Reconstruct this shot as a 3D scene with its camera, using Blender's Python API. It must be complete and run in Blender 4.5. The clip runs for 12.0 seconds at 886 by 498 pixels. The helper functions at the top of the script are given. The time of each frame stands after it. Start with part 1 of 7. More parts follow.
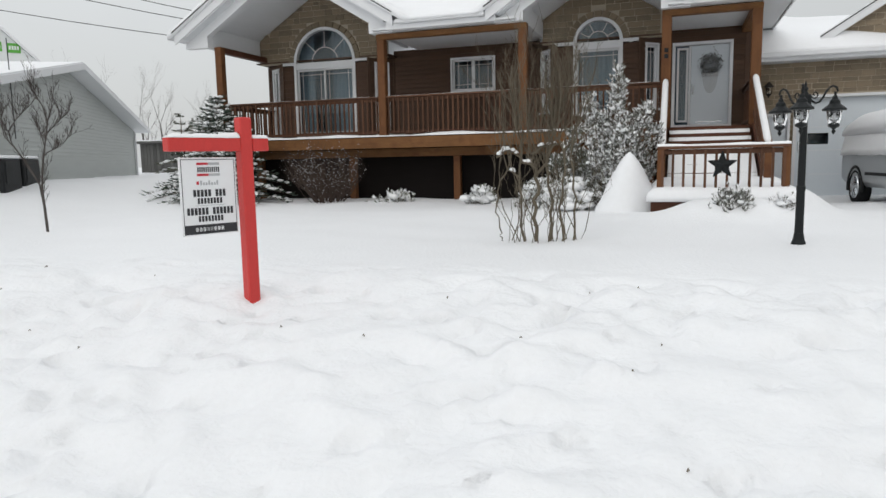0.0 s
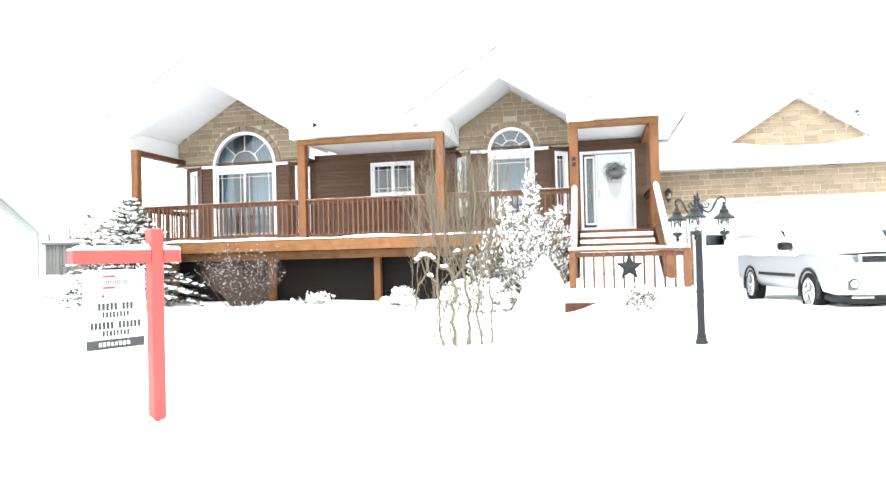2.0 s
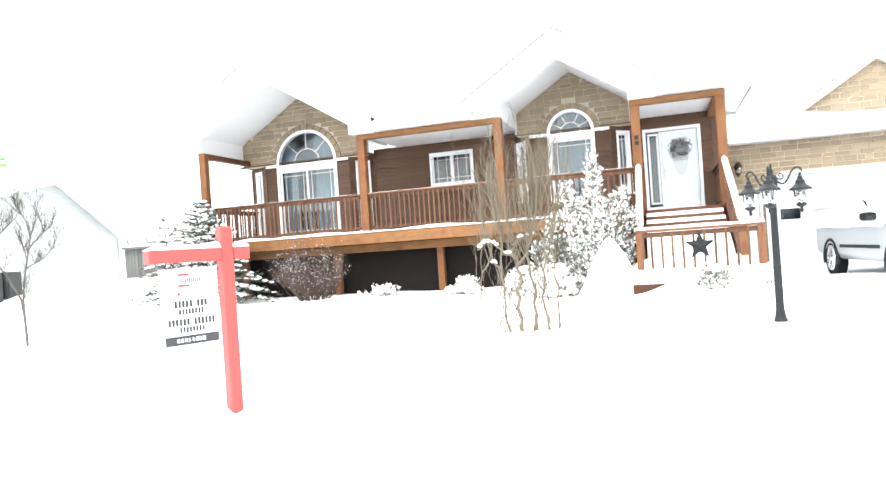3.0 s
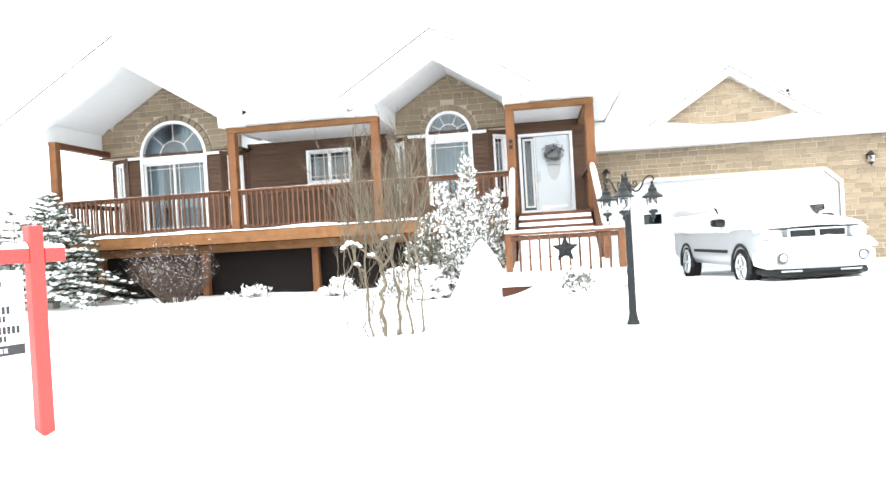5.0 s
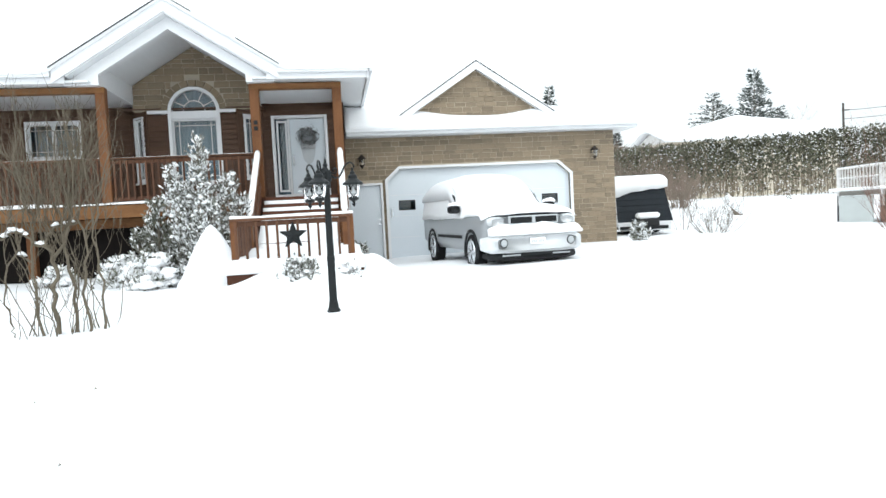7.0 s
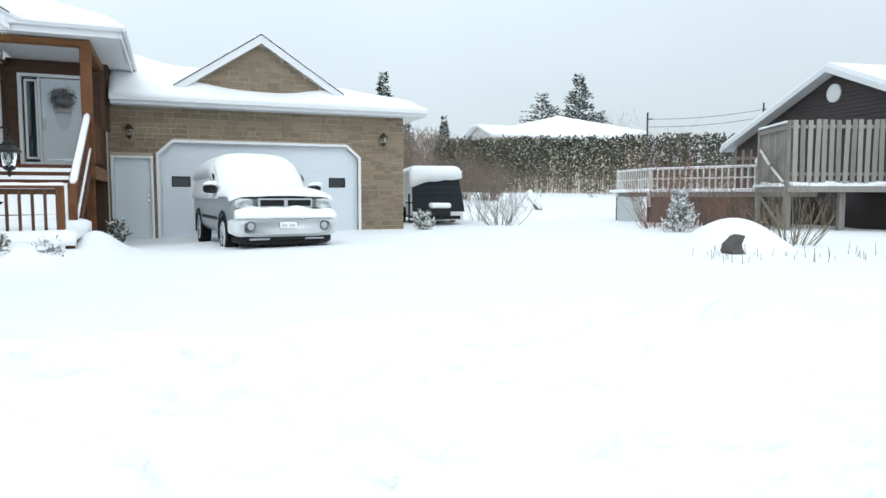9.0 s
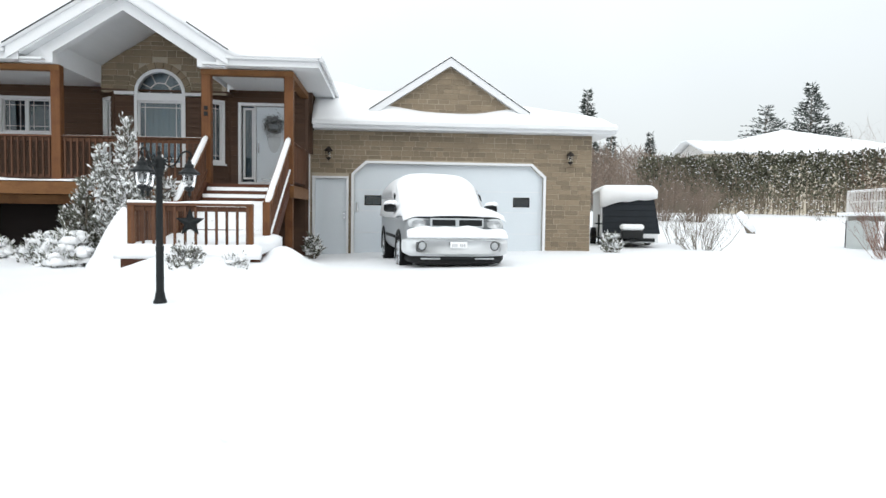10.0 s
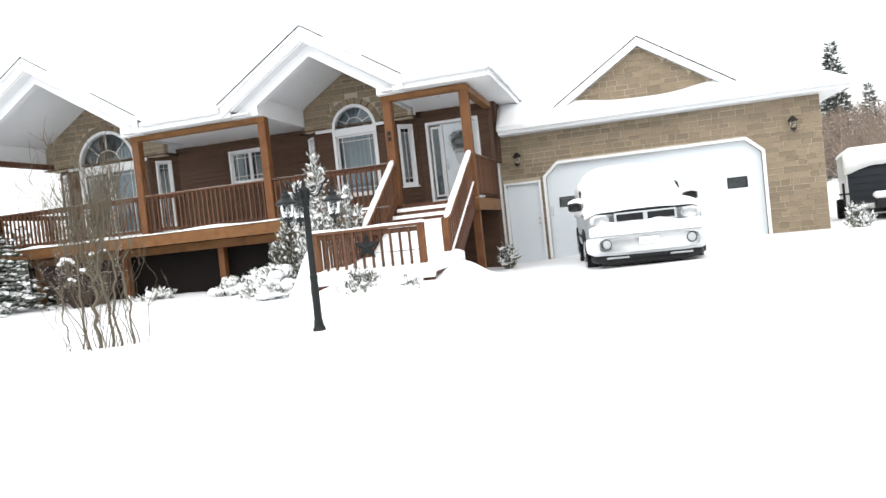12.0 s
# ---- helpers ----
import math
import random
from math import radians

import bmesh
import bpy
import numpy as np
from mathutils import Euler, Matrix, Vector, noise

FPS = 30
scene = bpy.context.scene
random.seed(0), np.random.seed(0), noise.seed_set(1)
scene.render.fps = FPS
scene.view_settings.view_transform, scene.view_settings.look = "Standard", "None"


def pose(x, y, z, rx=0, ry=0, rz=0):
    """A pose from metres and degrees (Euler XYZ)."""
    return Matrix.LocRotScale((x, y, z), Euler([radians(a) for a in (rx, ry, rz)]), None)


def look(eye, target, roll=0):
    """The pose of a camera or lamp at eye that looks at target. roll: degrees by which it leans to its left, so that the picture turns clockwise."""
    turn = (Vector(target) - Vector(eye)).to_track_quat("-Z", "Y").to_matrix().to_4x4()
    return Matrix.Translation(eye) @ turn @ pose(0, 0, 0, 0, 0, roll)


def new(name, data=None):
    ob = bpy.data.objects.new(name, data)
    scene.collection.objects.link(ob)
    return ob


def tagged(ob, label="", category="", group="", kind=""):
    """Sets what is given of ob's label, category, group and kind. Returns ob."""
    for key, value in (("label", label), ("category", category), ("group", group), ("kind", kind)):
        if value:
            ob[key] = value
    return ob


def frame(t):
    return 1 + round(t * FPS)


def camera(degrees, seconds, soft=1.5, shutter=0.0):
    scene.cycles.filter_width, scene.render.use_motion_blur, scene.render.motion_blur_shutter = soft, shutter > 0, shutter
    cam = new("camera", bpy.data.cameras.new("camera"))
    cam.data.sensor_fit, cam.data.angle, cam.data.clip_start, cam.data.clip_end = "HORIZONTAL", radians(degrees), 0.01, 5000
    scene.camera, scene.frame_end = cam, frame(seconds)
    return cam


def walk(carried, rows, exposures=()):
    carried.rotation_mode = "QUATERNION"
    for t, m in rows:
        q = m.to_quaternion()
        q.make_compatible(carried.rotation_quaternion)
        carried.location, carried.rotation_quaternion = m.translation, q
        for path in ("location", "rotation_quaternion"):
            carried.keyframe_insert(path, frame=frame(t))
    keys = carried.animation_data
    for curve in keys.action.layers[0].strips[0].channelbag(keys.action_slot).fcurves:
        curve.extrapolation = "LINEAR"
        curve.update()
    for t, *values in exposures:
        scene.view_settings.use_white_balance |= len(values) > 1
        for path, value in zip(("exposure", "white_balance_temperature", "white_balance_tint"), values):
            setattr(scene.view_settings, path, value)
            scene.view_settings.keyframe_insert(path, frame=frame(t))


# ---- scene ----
cam = camera(66.2, 12.0)
PATH = [
    (0, (-1.983, -18.117, 0.887), (-2.631, -16.242, 0.632), -1.1),
    (0.5, (-1.98, -18.12, 0.878), (-2.62, -16.246, 0.595), -1.3),
    (1, (-1.995, -18.108, 0.919), (-2.694, -16.245, 0.712), -0.7),
    (1.5, (-1.951, -18.149, 0.957), (-2.506, -16.228, 0.974), -1.1),
    (2, (-1.925, -18.154, 0.968), (-2.353, -16.201, 0.995), -1.4),
    (2.5, (-1.93, -18.127, 0.962), (-2.395, -16.182, 0.974), -2.6),
    (3, (-1.937, -18.125, 0.948), (-2.544, -16.219, 0.952), -3.9),
    (3.5, (-1.891, -18.151, 0.95), (-2.417, -16.221, 0.9), -4.7),
    (3.7, (-1.874, -18.162, 0.955), (-2.316, -16.214, 0.87), -5.4),
    (5.3, (-1.597, -17.831, 0.968), (-1.852, -15.848, 0.989), -3.3),
    (5.5, (-1.37, -17.834, 0.97), (-1.587, -15.846, 1.011), -3.6),
    (6, (-1.191, -17.771, 0.957), (-1.212, -15.771, 0.955), -3.9),
    (6.5, (-0.982, -17.703, 0.97), (-0.85, -15.708, 0.942), -0.9),
    (7, (-0.709, -17.696, 0.942), (-0.407, -15.721, 0.843), -3.0),
    (7.5, (-0.294, -17.929, 0.942), (0.378, -16.054, 0.759), -4.4),
    (7.7, (-0.138, -17.909, 0.941), (0.701, -16.105, 0.736), -3.3),
    (9.3, (1.113, -17.904, 0.905), (1.797, -16.03, 0.759), 1.6),
    (9.5, (1.229, -17.794, 0.918), (1.823, -15.891, 0.758), 1.8),
    (10, (1.57, -17.638, 0.956), (1.726, -15.647, 0.85), 0.8),
    (10.5, (1.849, -17.609, 0.977), (1.874, -15.613, 0.851), -0.7),
    (11, (2.064, -17.367, 0.947), (1.953, -15.372, 0.853), -0.6),
    (11.5, (2.245, -17.187, 0.936), (2.005, -15.202, 0.884), -4.0),
    (12, (2.397, -16.96, 0.905), (1.877, -15.03, 0.847), -6.1),
]
EXPOSURES = [(0, -0.19, 6500, 10), (0.4, -0.09, 6500, 10), (1.0, 0.03, 6500, 10), (1.1, 0.3, 6500, 10), (1.25, 0.85, 6500, 10), (1.5, 2.1, 6500, 10), (2.5, 2.25, 6450, 9), (3.0, 2.25, 6450, 9), (3.3, 1.95, 6450, 9), (3.7, 1.6, 6450, 9),
             (5.3, 2.05, 6400, 8), (6.2, 1.82, 6300, 7), (7.0, 0.8, 6150, 6), (7.5, 0.3, 5750, 1), (9.3, 0.27, 5950, 5), (10.0, 0.43, 6300, 8), (11.0, 0.66, 6450, 10), (12.0, 0.98, 6500, 10)]
walk(cam, [(t, look(eye, target, roll)) for t, eye, target, roll in PATH], EXPOSURES)

# ---- light ----
world = bpy.data.worlds.new("overcast")
scene.world = world
world.use_nodes = True
wn, wl = world.node_tree.nodes, world.node_tree.links
wn.clear()
sky = wn.new("ShaderNodeTexSky")
sky.sky_type = "NISHITA"
sky.sun_disc = False
sky.sun_elevation, sky.sun_rotation = radians(38), radians(150)
sky.air_density, sky.dust_density = 1.5, 4.0
coord = wn.new("ShaderNodeTexCoord")
sep = wn.new("ShaderNodeSeparateXYZ")
wl.new(coord.outputs["Generated"], sep.inputs[0])
cover = wn.new("ShaderNodeMapRange")
cover.inputs["From Min"].default_value, cover.inputs["From Max"].default_value = 0.0, 0.7
cover.inputs["To Min"].default_value, cover.inputs["To Max"].default_value = 0.73, 1.24
wl.new(sep.outputs["Z"], cover.inputs["Value"])
cloud = wn.new("ShaderNodeTexNoise")
cloud.inputs["Scale"].default_value, cloud.inputs["Detail"].default_value = 2.2, 4
wl.new(coord.outputs["Generated"], cloud.inputs["Vector"])
cmap = wn.new("ShaderNodeMapRange")
cmap.inputs["To Min"].default_value, cmap.inputs["To Max"].default_value = 0.90, 1.08
wl.new(cloud.outputs["Fac"], cmap.inputs["Value"])
prod = wn.new("ShaderNodeMath")
prod.operation = "MULTIPLY"
side = wn.new("ShaderNodeMath")
side.operation = "MULTIPLY_ADD"
side.inputs[1].default_value, side.inputs[2].default_value = -0.14, 1.04
wl.new(sep.outputs["X"], side.inputs[0])
lit = wn.new("ShaderNodeMath")
lit.operation = "MULTIPLY"
wl.new(cover.outputs[0], lit.inputs[0])
wl.new(side.outputs[0], lit.inputs[1])
wl.new(lit.outputs[0], prod.inputs[0])
wl.new(cmap.outputs[0], prod.inputs[1])
tint = wn.new("ShaderNodeVectorMath")
tint.operation = "SCALE"
tint.inputs[0].default_value = (0.965, 0.99, 1.0)
wl.new(prod.outputs[0], tint.inputs["Scale"])
bg_sky, bg_cloud, add = wn.new("ShaderNodeBackground"), wn.new("ShaderNodeBackground"), wn.new("ShaderNodeAddShader")
bg_sky.inputs["Strength"].default_value = 0.012
bg_cloud.inputs["Strength"].default_value = 0.80
wl.new(sky.outputs[0], bg_sky.inputs["Color"])
wl.new(tint.outputs[0], bg_cloud.inputs["Color"])
wl.new(bg_sky.outputs[0], add.inputs[0])
wl.new(bg_cloud.outputs[0], add.inputs[1])
wout = wn.new("ShaderNodeOutputWorld")
wl.new(add.outputs[0], wout.inputs[0])

sun = new("sun", bpy.data.lights.new("sun", "SUN"))
sun.data.energy, sun.data.angle, sun.data.color = 0.55, radians(40), (1.0, 0.97, 0.93)
sun.matrix_world = look((-9, -30, 26), (0, 0, 0))


# ---- materials ----
def material(name, color, rough=0.6, var=0.15, scale=3.0, fine=40.0, bump=0.2, metal=0.0, island=0.0, per_object=0.0, stretch=None, dirt=None, dirt_amount=0.0, sheen=0.0, spec=0.5):
    """A surface with stains at one scale and grain at a finer one."""
    m = bpy.data.materials.new(name)
    m.use_nodes = True
    n, l = m.node_tree.nodes, m.node_tree.links
    b = n["Principled BSDF"]
    b.inputs["Roughness"].default_value, b.inputs["Metallic"].default_value = rough, metal
    b.inputs["Specular IOR Level"].default_value = spec
    tc = n.new("ShaderNodeTexCoord")
    mp = n.new("ShaderNodeMapping")
    l.new(tc.outputs["Object"], mp.inputs["Vector"])
    if stretch:
        mp.inputs["Scale"].default_value = stretch
    big, small = n.new("ShaderNodeTexNoise"), n.new("ShaderNodeTexNoise")
    big.inputs["Scale"].default_value, small.inputs["Scale"].default_value = scale, fine
    big.inputs["Detail"].default_value, small.inputs["Detail"].default_value = 4, 5
    for t in (big, small):
        l.new(mp.outputs[0], t.inputs["Vector"])
    mixed = n.new("ShaderNodeMath")
    mixed.operation = "ADD"
    half = n.new("ShaderNodeMath")
    half.operation = "MULTIPLY"
    half.inputs[1].default_value = 0.5
    l.new(big.outputs["Fac"], mixed.inputs[0])
    l.new(small.outputs["Fac"], mixed.inputs[1])
    l.new(mixed.outputs[0], half.inputs[0])
    value = half.outputs[0]
    for weight, node, socket in ((island, "ShaderNodeNewGeometry", "Random Per Island"), (per_object, "ShaderNodeObjectInfo", "Random")):
        if weight:
            g = n.new(node)
            f = n.new("ShaderNodeMath")
            f.operation = "MULTIPLY_ADD"
            f.inputs[1].default_value, f.inputs[2].default_value = weight, -weight / 2
            l.new(g.outputs[socket], f.inputs[0])
            s = n.new("ShaderNodeMath")
            s.operation = "ADD"
            l.new(f.outputs[0], s.inputs[0])
            l.new(value, s.inputs[1])
            value = s.outputs[0]
    ramp = n.new("ShaderNodeMapRange")
    ramp.inputs["From Min"].default_value, ramp.inputs["From Max"].default_value = 0.25, 0.75
    ramp.inputs["To Min"].default_value, ramp.inputs["To Max"].default_value = 1 - var, 1 + var
    ramp.clamp = False
    l.new(value, ramp.inputs["Value"])
    col = n.new("ShaderNodeVectorMath")
    col.operation = "SCALE"
    col.inputs[0].default_value = color
    l.new(ramp.outputs[0], col.inputs["Scale"])
    out = col.outputs[0]
    if dirt:
        mask = n.new("ShaderNodeTexNoise")
        mask.inputs["Scale"].default_value, mask.inputs["Detail"].default_value = scale * 1.7, 6
        l.new(tc.outputs["Object"], mask.inputs["Vector"])
        mr = n.new("ShaderNodeMapRange")
        mr.inputs["From Min"].default_value, mr.inputs["From Max"].default_value = 0.5, 0.75
        mr.inputs["To Max"].default_value = dirt_amount
        l.new(mask.outputs["Fac"], mr.inputs["Value"])
        mx = n.new("ShaderNodeMix")
        mx.data_type = "RGBA"
        l.new(mr.outputs[0], mx.inputs["Factor"])
        l.new(out, mx.inputs["A"])
        mx.inputs["B"].default_value = (*dirt, 1)
        out = mx.outputs["Result"]
    l.new(out, b.inputs["Base Color"])
    if bump:
        bp = n.new("ShaderNodeBump")
        bp.inputs["Strength"].default_value, bp.inputs["Distance"].default_value = bump, 0.01
        l.new(small.outputs["Fac"], bp.inputs["Height"])
        l.new(bp.outputs[0], b.inputs["Normal"])
    return m


def glass(name, color=(0.9, 0.95, 0.95), rough=0.0):
    m = bpy.data.materials.new(name)
    m.use_nodes = True
    b = m.node_tree.nodes["Principled BSDF"]
    b.inputs["Base Color"].default_value = (*color, 1)
    b.inputs["Roughness"].default_value, b.inputs["Transmission Weight"].default_value, b.inputs["IOR"].default_value = rough, 1.0, 1.5
    return m


SNOW = material("snow", (0.86, 0.87, 0.885), 0.55, 0.03, 0.9, 14, 0.35)
SNOW_GROUND = material("lawn_snow", (0.86, 0.87, 0.885), 0.55, 0.03, 0.9, 26, 1.0)
SNOW_ROUGH = material("settled_snow", (0.87, 0.88, 0.89), 0.6, 0.03, 4, 30, 0.5)
SIDING = material("brown_siding", (0.088, 0.051, 0.034), 0.6, 0.16, 1.5, 60, 0.15, stretch=(1, 1, 6), island=0.25, spec=0.2)
STONE = material("tan_stone", (0.215, 0.168, 0.114), 0.85, 0.26, 6, 55, 0.9, per_object=0.36)
STONE_FAR = material("tan_stone_joined", (0.215, 0.168, 0.114), 0.85, 0.26, 6, 55, 0.9, island=0.36)
MORTAR = material("mortar", (0.42, 0.36, 0.275), 0.9, 0.35, 1.6, 80, 0.6)
WHITE = material("white_vinyl", (0.71, 0.72, 0.735), 0.4, 0.04, 1.5, 25, 0.05)
SOFFIT = material("white_soffit", (0.74, 0.755, 0.77), 0.5, 0.04, 1.0, 20, 0.1, stretch=(12, 1, 1))
DOORWHITE = material("painted_steel_door", (0.63, 0.68, 0.72), 0.4, 0.04, 1.2, 30, 0.06)
CEDAR = material("orange_stained_cedar", (0.185, 0.087, 0.033), 0.6, 0.35, 2.5, 30, 0.3, stretch=(0.6, 4, 4), island=0.2, dirt=(0.09, 0.032, 0.014), dirt_amount=0.5, spec=0.2)
CEDAR_UP = material("stained_cedar_post", (0.140, 0.060, 0.024), 0.6, 0.35, 2.5, 30, 0.3, stretch=(5, 5, 0.6), dirt=(0.075, 0.028, 0.013), dirt_amount=0.6, spec=0.2)
RAIL = material("red_brown_rail", (0.098, 0.047, 0.027), 0.6, 0.3, 3, 40, 0.25, stretch=(3, 3, 1), per_object=0.5, dirt=(0.055, 0.024, 0.016), dirt_amount=0.4, spec=0.2)
DARKWOOD = material("dark_stained_board", (0.085, 0.034, 0.019), 0.6, 0.3, 3, 40, 0.25, stretch=(0.6, 4, 4), spec=0.2)
BLACK = material("black_iron", (0.008, 0.010, 0.011), 0.5, 0.3, 6, 60, 0.3, spec=0.25)
RED = material("red_painted_post", (0.55, 0.035, 0.03), 0.5, 0.12, 4, 40, 0.2, stretch=(3, 3, 0.7))
SIGNWHITE = material("sign_panel", (0.78, 0.79, 0.80), 0.35, 0.03, 2, 20, 0.02)
INK = material("black_ink", (0.02, 0.02, 0.024), 0.4, 0.05, 5, 30, 0.0)
INKRED = material("red_ink", (0.50, 0.02, 0.035), 0.4, 0.05, 5, 30, 0.0)
INKGREY = material("grey_ink", (0.42, 0.43, 0.44), 0.4, 0.05, 5, 30, 0.0)
PANE = glass("window_glass")
CLEAR = glass("lantern_glass", (0.92, 0.94, 0.94), 0.05)
# dark blue stands for unlit rooms and sky reflected in the panes
ROOMDARK = material("shade_blue_room", (0.070, 0.120, 0.155), 0.9, 0.2, 2, 20, 0.0)
# near-black: the shade below the deck is put into this colour
SKIRT = material("shade_black_skirting", (0.010, 0.008, 0.0075), 0.8, 0.2, 1.5, 60, 0.15, stretch=(1, 1, 6), spec=0.1)
ETCHED = material("etched_door_glass", (0.50, 0.53, 0.55), 0.25, 0.12, 5, 40, 0.2)
# curtain cloth coloured with the blue that the panes reflect
CURTAIN = material("reflection_blue_curtain", (0.125, 0.185, 0.235), 0.9, 0.12, 3, 25, 0.2, stretch=(8, 8, 0.6))
BARK = material("grey_bark", (0.17, 0.145, 0.115), 0.9, 0.35, 6, 70, 0.6, stretch=(2, 2, 0.5))
LILAC = material("ochre_grey_bark", (0.115, 0.095, 0.066), 0.85, 0.35, 7, 70, 0.5, stretch=(2, 2, 0.5))
DARKBARK = material("dark_grey_bark", (0.07, 0.06, 0.054), 0.9, 0.35, 7, 70, 0.5, stretch=(2, 2, 0.5))
TWIGRED = material("red_brown_twig", (0.090, 0.062, 0.048), 0.85, 0.3, 8, 60, 0.3)
TWIGDARK = material("dark_red_twig", (0.060, 0.040, 0.031), 0.85, 0.3, 8, 60, 0.3)
TWIGHAZE = material("reddish_thin_twig", (0.21, 0.118, 0.086), 0.85, 0.3, 8, 60, 0.3)
NEEDLE = material("dark_green_needles", (0.042, 0.062, 0.045), 0.7, 0.4, 3, 40, 0.0, island=0.6)
NEEDLEGREY = material("grey_green_needles", (0.13, 0.135, 0.105), 0.7, 0.35, 3, 40, 0.0, island=0.7)
NEEDLEFROST = material("frosted_needles", (0.18, 0.185, 0.165), 0.75, 0.35, 3, 40, 0.0, island=0.8)
HEDGELEAF = material("hedge_foliage", (0.105, 0.105, 0.070), 0.75, 0.4, 2, 30, 0.0, island=0.7)
TRUNKTAN = material("bare_hedge_stem", (0.200, 0.165, 0.120), 0.9, 0.3, 3, 30, 0.4, stretch=(2, 2, 0.5))
FARWOOD = material("far_bare_twigs", (0.22, 0.17, 0.135), 0.9, 0.3, 2, 20, 0.0, island=0.5)
TAN = material("tan_siding", (0.50, 0.45, 0.36), 0.7, 0.08, 1, 20, 0.1)
GREYSIDE = material("grey_siding", (0.49, 0.515, 0.50), 0.6, 0.08, 1.2, 40, 0.1, stretch=(1, 1, 6))
DARKSIDE = material("dark_brown_siding", (0.040, 0.030, 0.030), 0.65, 0.15, 1.2, 40, 0.1, stretch=(1, 1, 6))
GREYWOOD = material("weathered_grey_wood", (0.26, 0.245, 0.22), 0.8, 0.3, 3, 50, 0.4, stretch=(4, 4, 0.6), per_object=0.4)
REDBOARD = material("faded_red_boards", (0.115, 0.082, 0.063), 0.75, 0.25, 2, 40, 0.3, stretch=(1, 1, 4))
PAINTWHITE = material("white_painted_rail", (0.66, 0.64, 0.62), 0.6, 0.1, 3, 40, 0.2)
# one silver in two tones: shade darkens the body, snow light pales the bumper
SILVER = material("shaded_silver_paint", (0.42, 0.44, 0.455), 0.28, 0.04, 2, 60, 0.02, metal=0.3)
BUMPER = material("snow_lit_silver_paint", (0.68, 0.70, 0.71), 0.35, 0.05, 2, 60, 0.02)
LENS = material("lamp_lens", (0.36, 0.38, 0.39), 0.15, 0.1, 8, 60, 0.0)
FENCEDARK = material("dark_weathered_boards", (0.085, 0.085, 0.082), 0.85, 0.3, 3, 50, 0.4, stretch=(4, 4, 0.6), per_object=0.5)
NEEDLEFAR = material("far_snowy_needles", (0.085, 0.100, 0.090), 0.75, 0.4, 1, 12, 0.0, island=0.9)
TYRE = material("black_rubber", (0.012, 0.012, 0.013), 0.85, 0.2, 6, 60, 0.4, spec=0.15)
PLASTIC = material("black_plastic", (0.013, 0.014, 0.015), 0.55, 0.15, 4, 60, 0.2, spec=0.25)
CHROME = material("dull_chrome", (0.60, 0.62, 0.64), 0.25, 0.1, 4, 60, 0.02, metal=1.0)
ROCK = material("grey_brown_rock", (0.09, 0.08, 0.074), 0.9, 0.4, 5, 40, 1.0)
TARP = material("navy_black_tarp", (0.010, 0.014, 0.019), 0.55, 0.25, 3, 30, 0.3, spec=0.2)
WRAP = material("house_wrap", (0.70, 0.72, 0.72), 0.6, 0.06, 1, 15, 0.1)
GREEN = material("green_print", (0.10, 0.38, 0.05), 0.6, 0.08, 3, 20, 0.0)
CABLE = material("black_cable", (0.03, 0.03, 0.03), 0.7, 0.1, 5, 20, 0.0)
BRONZE = material("dark_bronze_lantern", (0.014, 0.010, 0.008), 0.5, 0.3, 6, 60, 0.3, spec=0.25)

# ---- mesh helpers ----
ROOT = {}


